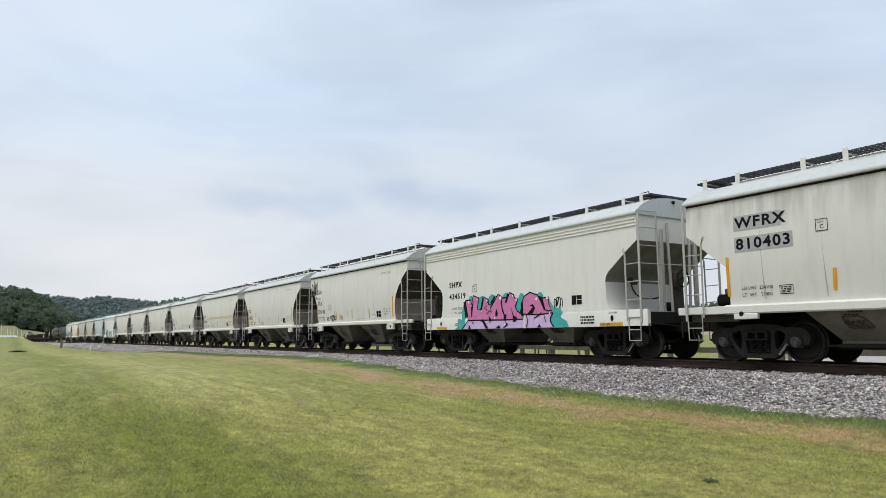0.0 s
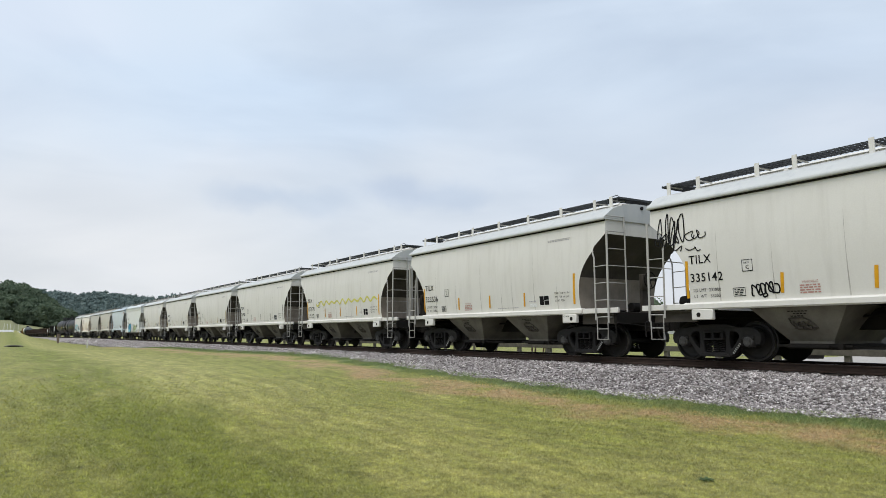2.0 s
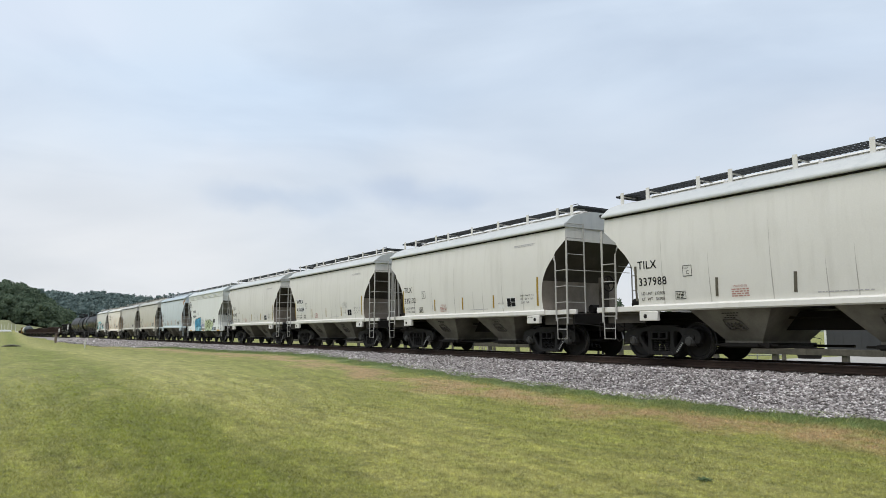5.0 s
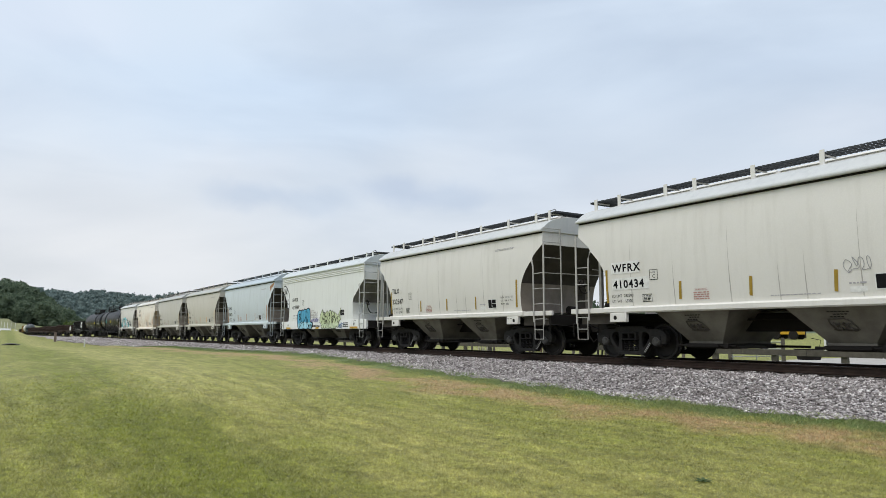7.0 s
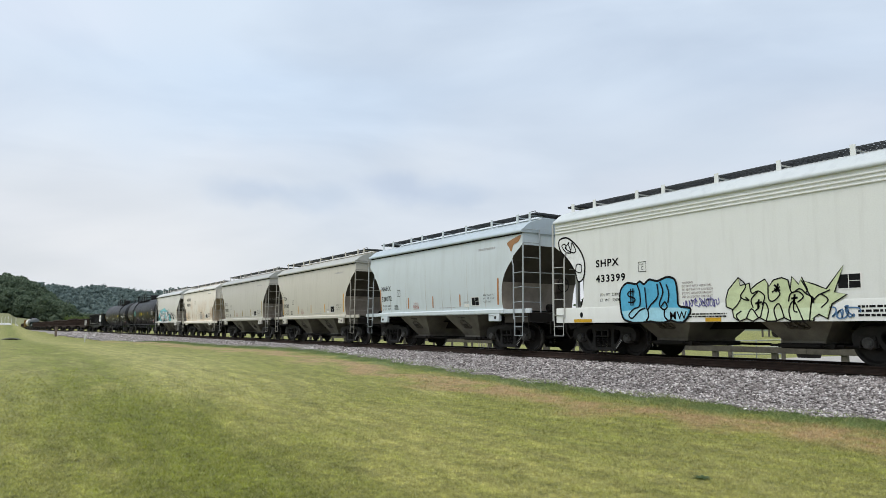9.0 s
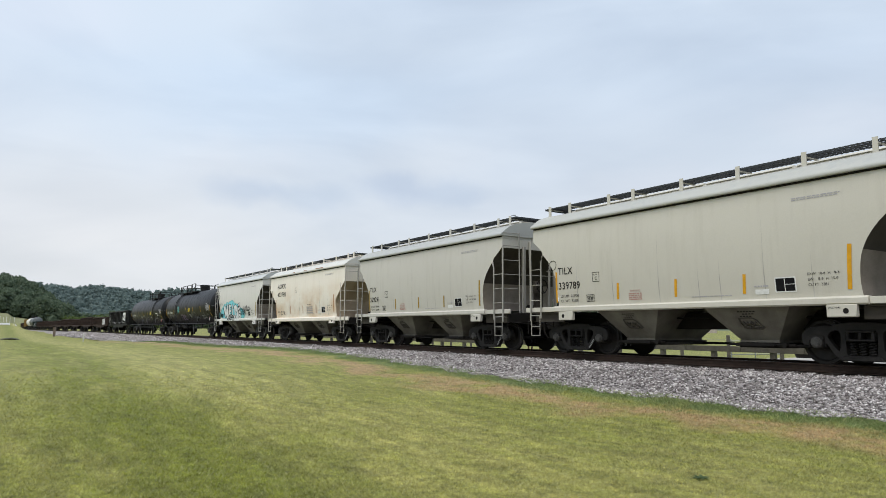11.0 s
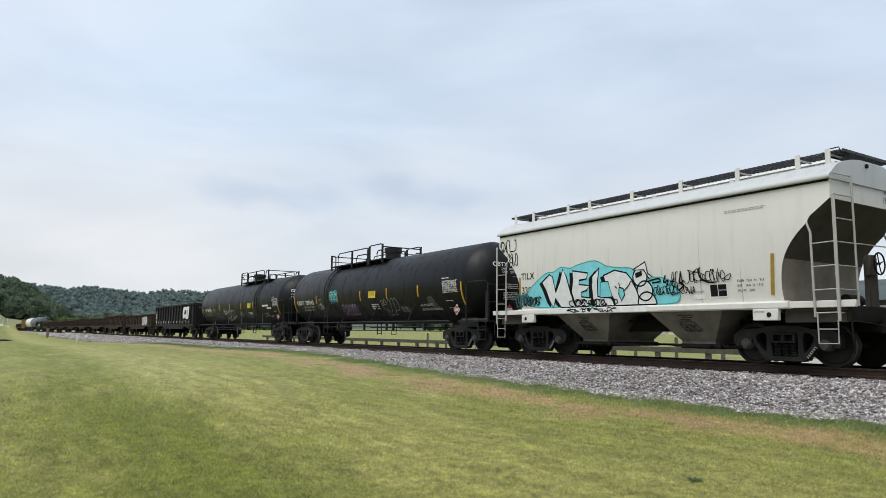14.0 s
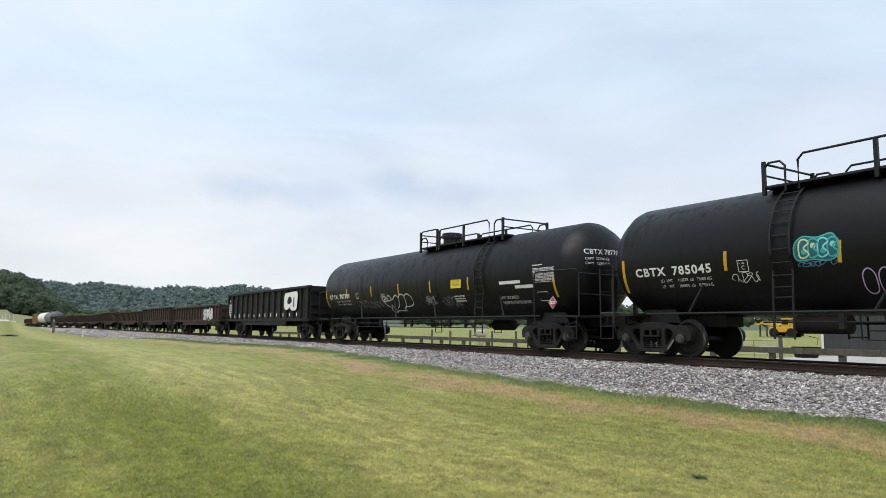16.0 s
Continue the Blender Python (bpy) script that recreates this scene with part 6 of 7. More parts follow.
# the two tank cars; the second runs the other way round
SHIFT = 0.46
tank = tank_car("black tank car with a railed top platform, ladder and yellow label", 0.4 + SHIFT, -4.17 + SHIFT, 8.27, 7.57, 1.4)
tank_twin = tank_car("black tank car with thin white scrawls, railed top platform and ladder", -0.2, -4.7)
for car in (tank, tank_twin):
    repaint(car, (0.0042, 0.0042, 0.0052))
round_side = lambda z: math.sqrt(max(TANK_R ** 2 - (z - TANK_Z) ** 2, 0.04)) + 0.002
BILLBOARD = tone("yellow_notice_label", (0.72, 0.58, 0.04))
PLACARD_RED = tone("red_placard", (0.42, 0.07, 0.09))


def tank_marks(car, number, flip, yellow_x, grid_x, start_x, ends=(-8.6, 8.5)):
    """White writing, strips and notices on the side that faces the lawn."""
    before = set(car.children)
    sf = round_side
    letters("CBTX  " + number, LETTER_WHITE, car, start_x, 2.03, 0.2, sf, 1.16, fat=2)
    letters("LD  LMT     162200  LB   73600 KG", LETTER_WHITE, car, start_x + 0.75, 1.86, 0.07, sf)
    letters("LT   WT     100800  LB   45700 KG", LETTER_WHITE, car, start_x + 0.75, 1.72, 0.07, sf)
    plate_box(car, start_x + 2.98, 1.99, 0.25, sf, LETTER_WHITE)
    for x in (-5.97, -3.4, -0.9, 1.62, 4.2):
        x += -0.2 if flip else 0.45
        strip(x, 2.04, 2.48, 0.085, YELLOW, car, sf, 0, lean=-0.04)
    for x in ends:
        strip(x, 1.64, 2.48, 0.09, YELLOW, car, sf, 0, lean=-0.05)
    lab = fill([(yellow_x, 2.12), (yellow_x + 0.66, 2.12), (yellow_x + 0.66, 2.3), (yellow_x + 0.66, 2.47), (yellow_x, 2.47), (yellow_x, 2.3)], BILLBOARD, car, lambda z: sf(2.3) + 0.004, 0, "yellow_label")
    bars(yellow_x + 0.08, yellow_x + 0.58, 2.20, 2.45, 6, OLIVE_STRIP, lab, lambda z: sf(2.3) + 0.004, 2, 61)
    bars(yellow_x + 0.05, yellow_x + 0.7, 1.62, 1.88, 3, LETTER_WHITE, car, sf, 0, 62)
    g = grid_x
    for k in range(6):
        stroke([(g, 2.12 + 0.085 * k), (g + 1.0, 2.12 + 0.085 * k)], 0.012, LETTER_WHITE, car, sf, 0, "table_line")
    bars(g + 0.03, g + 0.97, 2.13, 2.55, 5, PATCH_GREY, car, sf, 0, 63)
    stroke([(g + 0.4, 2.12), (g + 0.4, 2.545)], 0.012, LETTER_WHITE, car, sf, 1, "table_line")
    stroke([(g + 0.7, 2.12), (g + 0.7, 2.545)], 0.012, LETTER_WHITE, car, sf, 1, "table_line")
    bars(g, g + 0.45, 2.62, 2.68, 1, LETTER_WHITE, car, sf, 0, 64)
    stroke(square(g + 0.05, g + 0.52, 1.56, 1.82), 0.02, LETTER_WHITE, car, sf, 0, "notice_frame", True)
    letters("NOT-ODORIZED", LETTER_WHITE, car, g - 1.9, 1.66, 0.09, sf)
    letters("LIQUEFIED PETROLEUM GAS", LETTER_WHITE, car, g - 1.9, 1.50, 0.09, sf, 0.9)
    px, pz = g + 0.72, 1.48
    d = 0.19
    on = lambda z: sf(1.7) + 0.02
    p = fill([(px, pz - d), (px + d, pz), (px, pz + d), (px - d, pz)], PLACARD_RED, car, on, 0, "hazard_placard", "red diamond hazard placard")
    stroke([(px, pz - d), (px + d, pz), (px, pz + d), (px - d, pz)], 0.022, LETTER_WHITE, p, on, 1, "placard_frame", True)
    fill(square(px - 0.11, px + 0.11, pz - 0.045, pz + 0.045), LETTER_WHITE, p, on, 1, "placard_panel")
    letters("1075", LETTER_BLACK, p, px - 0.095, pz - 0.033, 0.066, on, 1.0, 2)
    if flip:
        turn = pose(0, 0, 0, 0, 0, 180)
        for o in set(car.children) - before:
            o.matrix_basis = turn @ o.matrix_basis


bare = set(tank.children)
tank_marks(tank, "785045", False, 0.40, 6.40, -8.22, (-8.6, 7.66))
sf = round_side
# block letters of blue and green paint, bubble letters in thin lines
HEAD_X = lambda r: float(np.interp(r, (0.0, 0.25, 0.62, 0.98, 1.3, 1.47), (9.52, 9.51, 9.44, 9.30, 9.06, 8.78)))
for row, high, z in (("CBTX 787709", 0.15, 2.92), ("CAPY  227000 LB", 0.075, 2.74), ("CAPY  33000 GAL", 0.075, 2.6)):
    o = letters(row, LETTER_WHITE, tank_twin, -0.95, z, high, lambda q: 0.0, fat=1 if high > 0.1 else 0)
    for v in o.data.vertices:
        v.co = (-HEAD_X(math.hypot(v.co.x, v.co.z - TANK_Z)) - 0.008, -v.co.x, v.co.z)
had = set(tank.children)
graffiti(tank, [(-4.35, 2.15), (-4.38, 2.45), (-4.2, 2.62), (-3.9, 2.58), (-3.6, 2.64), (-3.48, 2.45), (-3.5, 2.2), (-3.7, 2.1), (-4.0, 2.14)], "deep_teal", sf, 0, 0.03, SPRAY["teal"])
for k in range(4):
    x = -4.28 + 0.2 * k
    stroke(smooth_loop([(x, 2.22), (x + 0.01, 2.5), (x + 0.12, 2.56), (x + 0.21, 2.48), (x + 0.1, 2.38), (x + 0.2, 2.26), (x + 0.1, 2.18)], 4), 0.035, SPRAY[("green", "teal", "cyan", "teal")[k]], tank, sf, 2, "graffiti_line", True)
    fill(disc(x + 0.1, 2.3 + 0.12 * (k % 2), 0.06), SPRAY[("teal", "green", "teal", "cyan")[k]], tank, sf, 1, "painted_patch")
scrawl(-4.3, -3.55, 2.0, 2.12, 7, 0.015, SPRAY["navy"], tank, sf, 71)
scrawl(-5.9, -5.2, 1.75, 2.0, 6, 0.014, LETTER_WHITE, tank, sf, 72)
for x0, n in ((-3.15, 6),):
    for k in range(n):
        x = x0 + (0.27 if n == 6 else 0.3) * k + 0.03 * math.sin(k * 2.1)
        stroke(smooth_loop([(x, 1.5), (x + 0.02, 1.78), (x + 0.14, 1.9), (x + 0.25, 1.78), (x + 0.22, 1.5), (x + 0.1, 1.42)], 4), 0.022, SPRAY["lilac"] if n == 6 else SPRAY["silver"], tank, sf, 1, "graffiti_line", True)
scrawl(2.48, 3.07, 1.46, 1.70, 6, 0.026, SPRAY["silver"], tank, sf, 73)
BUBBLES = ([(1.67, 1.50), (1.45, 1.70), (1.39, 1.95), (1.55, 1.99), (1.68, 1.80)], [(1.62, 1.80), (1.72, 2.05), (1.85, 1.85), (1.62, 1.80)],
           [(1.90, 1.85), (2.10, 2.03), (2.20, 1.85), (2.10, 1.60), (1.95, 1.50)], [(2.20, 1.90), (2.35, 2.05), (2.50, 1.95), (2.45, 1.60), (2.25, 1.45)],
           [(2.50, 1.95), (2.65, 2.05), (2.82, 1.90), (2.82, 1.65), (2.60, 1.55), (2.35, 1.55)], [(1.67, 1.50), (1.60, 1.40), (1.72, 1.33), (1.95, 1.40), (2.28, 1.38), (2.30, 1.48)],
           [(1.67, 1.50), (1.75, 1.62), (1.85, 1.40)], [(1.45, 1.80), (1.52, 1.90), (1.57, 1.78), (1.45, 1.80)])
swirl(tank, [[(x - 0.5, z) for x, z in line] for line in BUBBLES], 0.03, sf, 1, SPRAY["silver"])
fill(smooth_loop([(4.69, 1.96), (5.03, 2.02), (5.20, 1.82), (5.33, 1.58), (5.0, 1.60), (4.8, 1.72)], 4), tone("grey_buffed_patch", (0.075, 0.075, 0.078)), tank, sf, 0, "painted_patch")
for o in set(tank.children) - had:
    o.matrix_basis = pose(0.5, 0, 0) @ o.matrix_basis
for o in set(tank.children) - bare:
    o.matrix_basis = pose(SHIFT, 0, 0) @ o.matrix_basis
# writing and a placard on the round head
rows_on_head = [("CBTX 785045", 0.155, 3.03, -0.62, 1), ("CAPY  33000 GAL", 0.075, 2.90, -0.34, 0), ("CAPY  127700 L", 0.075, 2.79, -0.30, 0)]
heads = [letters(row, LETTER_WHITE, tank, y, z, high, lambda q: 0.0, fat=fat) for row, high, z, y, fat in rows_on_head]
heads += [bars(-0.18, 0.46, 2.22, 2.42, 3, LETTER_WHITE, tank, lambda q: 0.0, 0, 65), bars(-0.22, 0.45, 1.82, 2.12, 5, LETTER_WHITE, tank, lambda q: 0.0, 0, 66)]
for o in heads:
    for v in o.data.vertices:
        v.co = (HEAD_X(math.hypot(v.co.x, v.co.z - TANK_Z)) - 0.51 + 0.008, v.co.x, v.co.z)
plaque = part("hazard_placard", Shape().add([(9.02, 0.0, 1.30), (9.02, 0.19, 1.49), (9.02, 0.0, 1.68), (9.02, -0.19, 1.49)], [(0, 1, 2, 3)]), PLACARD_RED, tank, "red diamond hazard placard", smooth=0)
part("placard_panel", Shape().add([(9.026, -0.11, 1.445), (9.026, 0.11, 1.445), (9.026, 0.11, 1.535), (9.026, -0.11, 1.535)], [(0, 1, 2, 3)]), LETTER_WHITE, plaque, smooth=0)
tank_marks(tank_twin, "787709", True, 2.9, 7.55, -8.2)
turn_back = pose(0, 0, 0, 0, 0, 180)
for line in BUBBLES:
    stroke(open_curve([(-2.7 + 1.75 * (x - 1.39), z) for x, z in line]), 0.035, SPRAY["white"], tank_twin, sf, 1, "graffiti_line").matrix_basis = turn_back
for k, (x0, x1, z0, z1, n, w) in enumerate(((-5.1, -4.0, 1.55, 1.95, 7, 0.016), (-2.75, -2.3, 1.9, 2.15, 5, 0.025), (0.9, 1.6, 1.55, 1.95, 8, 0.03), (2.1, 3.2, 1.45, 1.85, 8, 0.016), (-3.9, -2.9, 1.5, 1.85, 6, 0.014))):
    scrawl(x0, x1, z0, z1, n, w, SPRAY["silver"], tank_twin, sf, 80 + k).matrix_basis = turn_back
for x0, x1, z in ((5.8, 6.9, 2.18), (6.6, 7.5, 2.02)):
    strip_mat = stroke([(x0, z), (x1, z)], 0.1, LETTER_WHITE, tank_twin, sf, 1, "white_patch")
    strip_mat.matrix_basis = turn_back
joined(tank, -193.6 - SHIFT)
joined(tank_twin, -213.5)

# gondolas and the far tail of the train
black_gon = gondola("black ribbed gondola car with a white painted emblem", 15.5, 2.80, GON_BLACK, 15)
joined(black_gon, -231.9)
gsf = lambda z: 1.605
g = fill(smooth_loop([(4.0, 1.75), (4.0, 2.4), (4.25, 2.58), (5.1, 2.6), (6.0, 2.6), (6.05, 2.1), (5.9, 1.62), (5.2, 1.58), (4.9, 1.75), (4.5, 1.62)], 3), LETTER_WHITE, black_gon, gsf, 0, "emblem", "white painted emblem")
fill(smooth_loop([(4.5, 2.0), (4.6, 2.3), (5.0, 2.35), (5.2, 2.1), (4.9, 1.95)], 3), GON_BLACK, g, gsf, 1, "emblem_cutout")
fill(square(5.45, 5.6, 1.75, 2.3), GON_BLACK, g, gsf, 1, "emblem_cutout")
for k in range(13):
    fill(square(-6.9 + 1.07 * k, -6.78 + 1.07 * k, 1.25, 1.45), LETTER_WHITE, black_gon, gsf, 0, "reflective_strip")
letters("NS", LETTER_WHITE, black_gon, -7.1, 2.3, 0.2, gsf)
bars(-7.2, -6.6, 1.4, 2.2, 6, LETTER_WHITE, black_gon, gsf, 0, 90)
rusty = gondola("rusty brown ribbed gondola car", 15.6, 2.20, RUST, 17)
deep = gondola("rusty brown gondola car with tall ribbed sides", 14.6, 2.36, RUST, 15)
for k, (model, s) in enumerate(((rusty, -249.4), (deep, -266.2), (rusty, -282.6), (deep, -299.2), (rusty, -315.9), (rusty, -332.6), (deep, -349.2), (rusty, -366.0))):
    joined(model if k < 2 else copy_thing(model, Matrix.Identity(4)), s)
first_rusty = movers[-8][0]
for k in range(5):
    scrawl(3.2 + 0.5 * k, 3.9 + 0.5 * k, 1.1, 2.0, 4, 0.10, LETTER_WHITE, first_rusty, gsf, 95 + k)
dark_gon = gondola("dark green gondola car with white painted letters", 15.0, 2.5, plain("dark_green_car_paint", (0.016, 0.028, 0.027), (0.028, 0.040, 0.038), 2.0, 0.6), 13)
joined(dark_gon, -383.2)
for k in range(3):
    fill([(-1.0 + 1.7 * k, 1.2), (-0.3 + 1.7 * k, 2.1), (0.1 + 1.7 * k, 1.2), (-0.3 + 1.7 * k, 1.5)], LETTER_WHITE, dark_gon, gsf, 1, "painted_letter")
tail_tank = copy_thing(tank, Matrix.Identity(4))
for o in list(tail_tank.children_recursive):
    if o.name.split(".")[0] not in ("tank", "truck", "sideframe", "spring", "brake_beam", "wheelset", "valve_dome", "stub_sill", "saddle", "coupler", "end_platform", "top_platform"):
        bpy.data.objects.remove(o)
tagged(tail_tank, "dark grey tank car far down the train")
repaint(tail_tank, (0.10, 0.11, 0.115))
joined(tail_tank, -401.5)
white_tank = copy_thing(tail_tank, Matrix.Identity(4))
tagged(white_tank, "white tank car far down the train")
repaint(white_tank, (0.72, 0.71, 0.68))
joined(white_tank, -421.7)
yellow_gon = gondola("ochre yellow high-sided gondola car", 15.6, 3.6, plain("ochre_car_paint", (0.30, 0.19, 0.06), (0.2, 0.13, 0.05), 2.0), 9)
joined(yellow_gon, -440.5)
for k in range(3):
    joined(copy_thing(deep, Matrix.Identity(4)), -458.0 - 16.6 * k)
TURNED = {tank_twin}


# ---- loose ballast stones, grass blades and woods ----


def soup(name, verts, faces, mat, label, category):
    """One mesh of very many small pieces; verts (n, k, 3), faces (m, 3 or 4) of one piece."""
    n, k = verts.shape[:2]
    f = (np.asarray(faces)[None] + (np.arange(n) * k)[:, None, None]).reshape(-1, len(faces[0]))
    me = bpy.data.meshes.new(name)
    me.vertices.add(n * k)
    me.vertices.foreach_set("co", np.ascontiguousarray(verts.reshape(-1), dtype=np.float32))
    me.loops.add(f.size)
    me.loops.foreach_set("vertex_index", f.reshape(-1).astype(np.int32))
    me.polygons.add(len(f))
    me.polygons.foreach_set("loop_start", np.arange(len(f), dtype=np.int32) * f.shape[1])
    me.update(calc_edges=True)
    me.materials.append(mat)
    return tagged(new(name, me), label, category, kind="stuff")


rng = np.random.default_rng(7)


def bed_height(off):
    xs, zs = zip(*BED_PROFILE)
    return np.interp(off, xs, zs)


def scatter_stones(count, x0, x1):
    x = -np.exp(rng.uniform(np.log(-x1), np.log(-x0), count))
    off = rng.uniform(-3.85, -1.15, count) + 0.12 * np.sin(x * 1.9) + 0.1 * np.sin(x * 5.1)
    y = TRACK_Y + off
    size = rng.uniform(0.018, 0.042, count) * (1 + np.maximum(-x - 12, 0) / 50)
    base = np.array([(1, 0, 0), (-1, 0, 0), (0, 1, 0), (0, -1, 0), (0, 0, 1), (0, 0, -1)], float)
    v = base[None] * rng.uniform(0.65, 1.35, (count, 6, 1)) + rng.uniform(-0.35, 0.35, (count, 6, 3))
    v = v * np.stack([rng.uniform(0.9, 1.5, count), np.full(count, 0.9), rng.uniform(0.5, 0.8, count)], -1)[:, None]
    a = rng.uniform(0, 6.3, count)
    c, s = np.cos(a), np.sin(a)
    v = np.stack([v[..., 0] * c[:, None] - v[..., 1] * s[:, None], v[..., 0] * s[:, None] + v[..., 1] * c[:, None], v[..., 2]], -1)
    v = v * size[:, None, None]
    far = np.array([bend(q) for q in x])
    z = np.maximum(bed_height(off), land(x, y + far)) + size * rng.uniform(0.0, 0.75, count) + np.array([rise(q) for q in x])
    v += np.stack([x, y + far, z], -1)[:, None]
    f = [(0, 2, 4), (2, 1, 4), (1, 3, 4), (3, 0, 4), (2, 0, 5), (1, 2, 5), (3, 1, 5), (0, 3, 5)]
    return soup("ballast_stones", v, f, STONE, "loose grey and white crushed stones on the ballast shoulder", "ballast")


scatter_stones(84000, -160, -4.2)


def thin_leaf(m, colour, through=0.45):
    """Light passes partly through the blade."""
    mat = m.done(colour)
    glow = m.n.new("ShaderNodeBsdfTranslucent")
    both = m.n.new("ShaderNodeMixShader")
    both.inputs[0].default_value = through
    m.put(glow.inputs["Color"], colour)
    m.l.new(m.bsdf.outputs[0], both.inputs[1])
    m.l.new(glow.outputs[0], both.inputs[2])
    m.l.new(both.outputs[0], m.n["Material Output"].inputs["Surface"])
    return mat


def blade_material():
    m = Nodes("grass_blade", 0.8)
    g = m.n.new("ShaderNodeNewGeometry").outputs["Random Per Island"]
    c = lawn_tones(m, 1.55)
    c = m.mix(m.span(g, 0.62, 1.0, 0, 0.9), c, (0.52, 0.51, 0.25))
    return thin_leaf(m, c)


def scatter_grass(count):
    r = np.exp(rng.uniform(np.log(2.6), np.log(26.0), count))
    az = np.radians(np.where(rng.uniform(0, 1, count) < 0.95, rng.uniform(20, 94, count), rng.uniform(0, 360, count)))
    x, y = -r * np.sin(az), r * np.cos(az)
    keep = (y < 11.8 + 0.25 * np.sin(x * 1.7)) & (rng.uniform(0, 1, count) < 1.0 - ease(6, 25, r))
    r, x, y = r[keep], x[keep], y[keep]
    n = len(r)
    h = rng.uniform(0.013, 0.031, n) * (0.9 + r / 30) * np.where(y > 10.6, 1.6, 1.0)
    w = rng.uniform(0.0015, 0.0033, n) * (0.45 + r / 4.5)
    a = rng.uniform(0, 6.3, n)
    lean = rng.uniform(-1.3, 1.3, (n, 2)) * h[:, None]
    p = np.stack([x, y, land(x, y) - 0.006], -1)
    side = np.stack([np.cos(a), np.sin(a), 0 * a], -1) * w[:, None]
    v = np.stack([p - side, p + side, p + np.stack([lean[:, 0], lean[:, 1], h], -1)], 1)
    return soup("grass", v, [(0, 1, 2)], blade_material(), "short mown grass blades on the lawn", "grass")


scatter_grass(840000)


def scatter_fringe(count):
    """Longer, greener grass where the lawn meets the stones."""
    x = -np.exp(rng.uniform(np.log(4.0), np.log(70.0), count))
    patchy = 0.5 + 0.25 * np.sin(x * 1.3) + 0.25 * np.sin(x * 3.7 + 2)
    y = 11.42 + rng.normal(0, 0.30, count) * (0.5 + patchy) + 0.2 * np.sin(x * 1.7) + 0.15 * np.sin(x * 4.3 + 1)
    y = y + np.array([bend(q) for q in x])
    size = 0.8 + -x / 30
    h = rng.uniform(0.02, 0.07, count) * (0.5 + 0.6 * patchy) * (0.8 + -x / 80)
    w = rng.uniform(0.002, 0.004, count) * size
    a = rng.uniform(0, 6.3, count)
    lean = rng.uniform(-0.9, 0.9, (count, 2)) * h[:, None]
    z = np.maximum(land(x, y), bed_height(y - TRACK_Y)) - 0.008
    p = np.stack([x, y, z], -1)
    side = np.stack([np.cos(a), np.sin(a), 0 * a], -1) * w[:, None]
    v = np.stack([p - side, p + side, p + np.stack([lean[:, 0], lean[:, 1], h], -1)], 1)
    m = Nodes("fringe_blade", 0.8)
    g = m.n.new("ShaderNodeNewGeometry").outputs["Random Per Island"]
    c = m.mix(g, (0.085, 0.145, 0.045), (0.25, 0.33, 0.13))
    c = m.mix(m.span(m.noise(0.9, 4, 0.7), 0.45, 0.62, 0, 0.4), c, (0.33, 0.31, 0.14))
    return soup("grass_fringe", v, [(0, 1, 2)], thin_leaf(m, c, 0.4), "longer green grass along the ballast edge", "grass")


scatter_fringe(90000)


def weed(x, y):
    """A flat rosette of broad leaves in the lawn."""
    w = tagged(new("weed"), "dark green broad-leaved weed in the mown lawn", "plant")
    m = Nodes("broad_weed_leaf", 0.6)
    mat = thin_leaf(m, m.mix(m.noise(30, 3), (0.035, 0.07, 0.018), (0.08, 0.13, 0.035)), 0.3)
    leaf = mesh_of("leaf", Shape().add([(0, 0, 0.0), (0.04, -0.018, 0.03), (0.09, -0.022, 0.035), (0.15, 0, 0.01), (0.09, 0.022, 0.035), (0.04, 0.018, 0.03), (0.09, 0, 0.028), (0.04, 0, 0.024)],
                                   [(0, 1, 7), (1, 2, 6, 7), (2, 3, 6), (3, 4, 6), (4, 5, 7, 6), (5, 0, 7)]), mat)
    for k in range(15):
        part("leaf", leaf, None, w, at=pose(0, 0, 0.004, 0, -7 * ((k % 3) - 0.6), 24 * k + 9 * (k % 4)) @ Matrix.Diagonal((0.75, 0.8, 0.45, 1)))
    w.matrix_basis = pose(x, y, float(land(x, y)))
    return w


weed(-4.9, 6.41)


def leaf_material(name, dark, light, shade=0.55):
    m = Nodes(name, 0.8)
    g = m.n.new("ShaderNodeNewGeometry").outputs["Random Per Island"]
    c = m.mix(g, dark, light)
    c = m.mix(m.span(m.noise(0.06, 4, 0.7), 0.4, 0.7, 0, shade), c, tuple(0.6 * q for q in dark))
    return thin_leaf(m, c, 0.4)


def ball():
    bm = bmesh.new()
    bmesh.ops.create_icosphere(bm, subdivisions=1, radius=1)
    v = np.array([p.co[:] for p in bm.verts])
    f = [tuple(q.index for q in p.verts) for p in bm.faces]
    bm.free()
    return v, f


BALL_V, BALL_F = ball()
LEAF_V = np.array([(-1, 0, 0), (0, -0.75, 0.3), (1, 0, 0), (0, 0.75, 0.3)], float)
LEAF_F = [(0, 1, 2), (0, 2, 3)]


def turned(v, n):
    """n copies of the points v, each turned at random."""
    q = rng.normal(0, 1, (n, 4))
    a, b, c, d = (q / np.linalg.norm(q, axis=1)[:, None]).T
    m = np.stack([1 - 2 * (c * c + d * d), 2 * (b * c - a * d), 2 * (b * d + a * c), 2 * (b * c + a * d), 1 - 2 * (b * b + d * d), 2 * (c * d - a * b),
                  2 * (b * d - a * c), 2 * (c * d + a * b), 1 - 2 * (b * b + c * c)], -1).reshape(n, 3, 3)
    return np.einsum("nij,kj->nki", m, v)


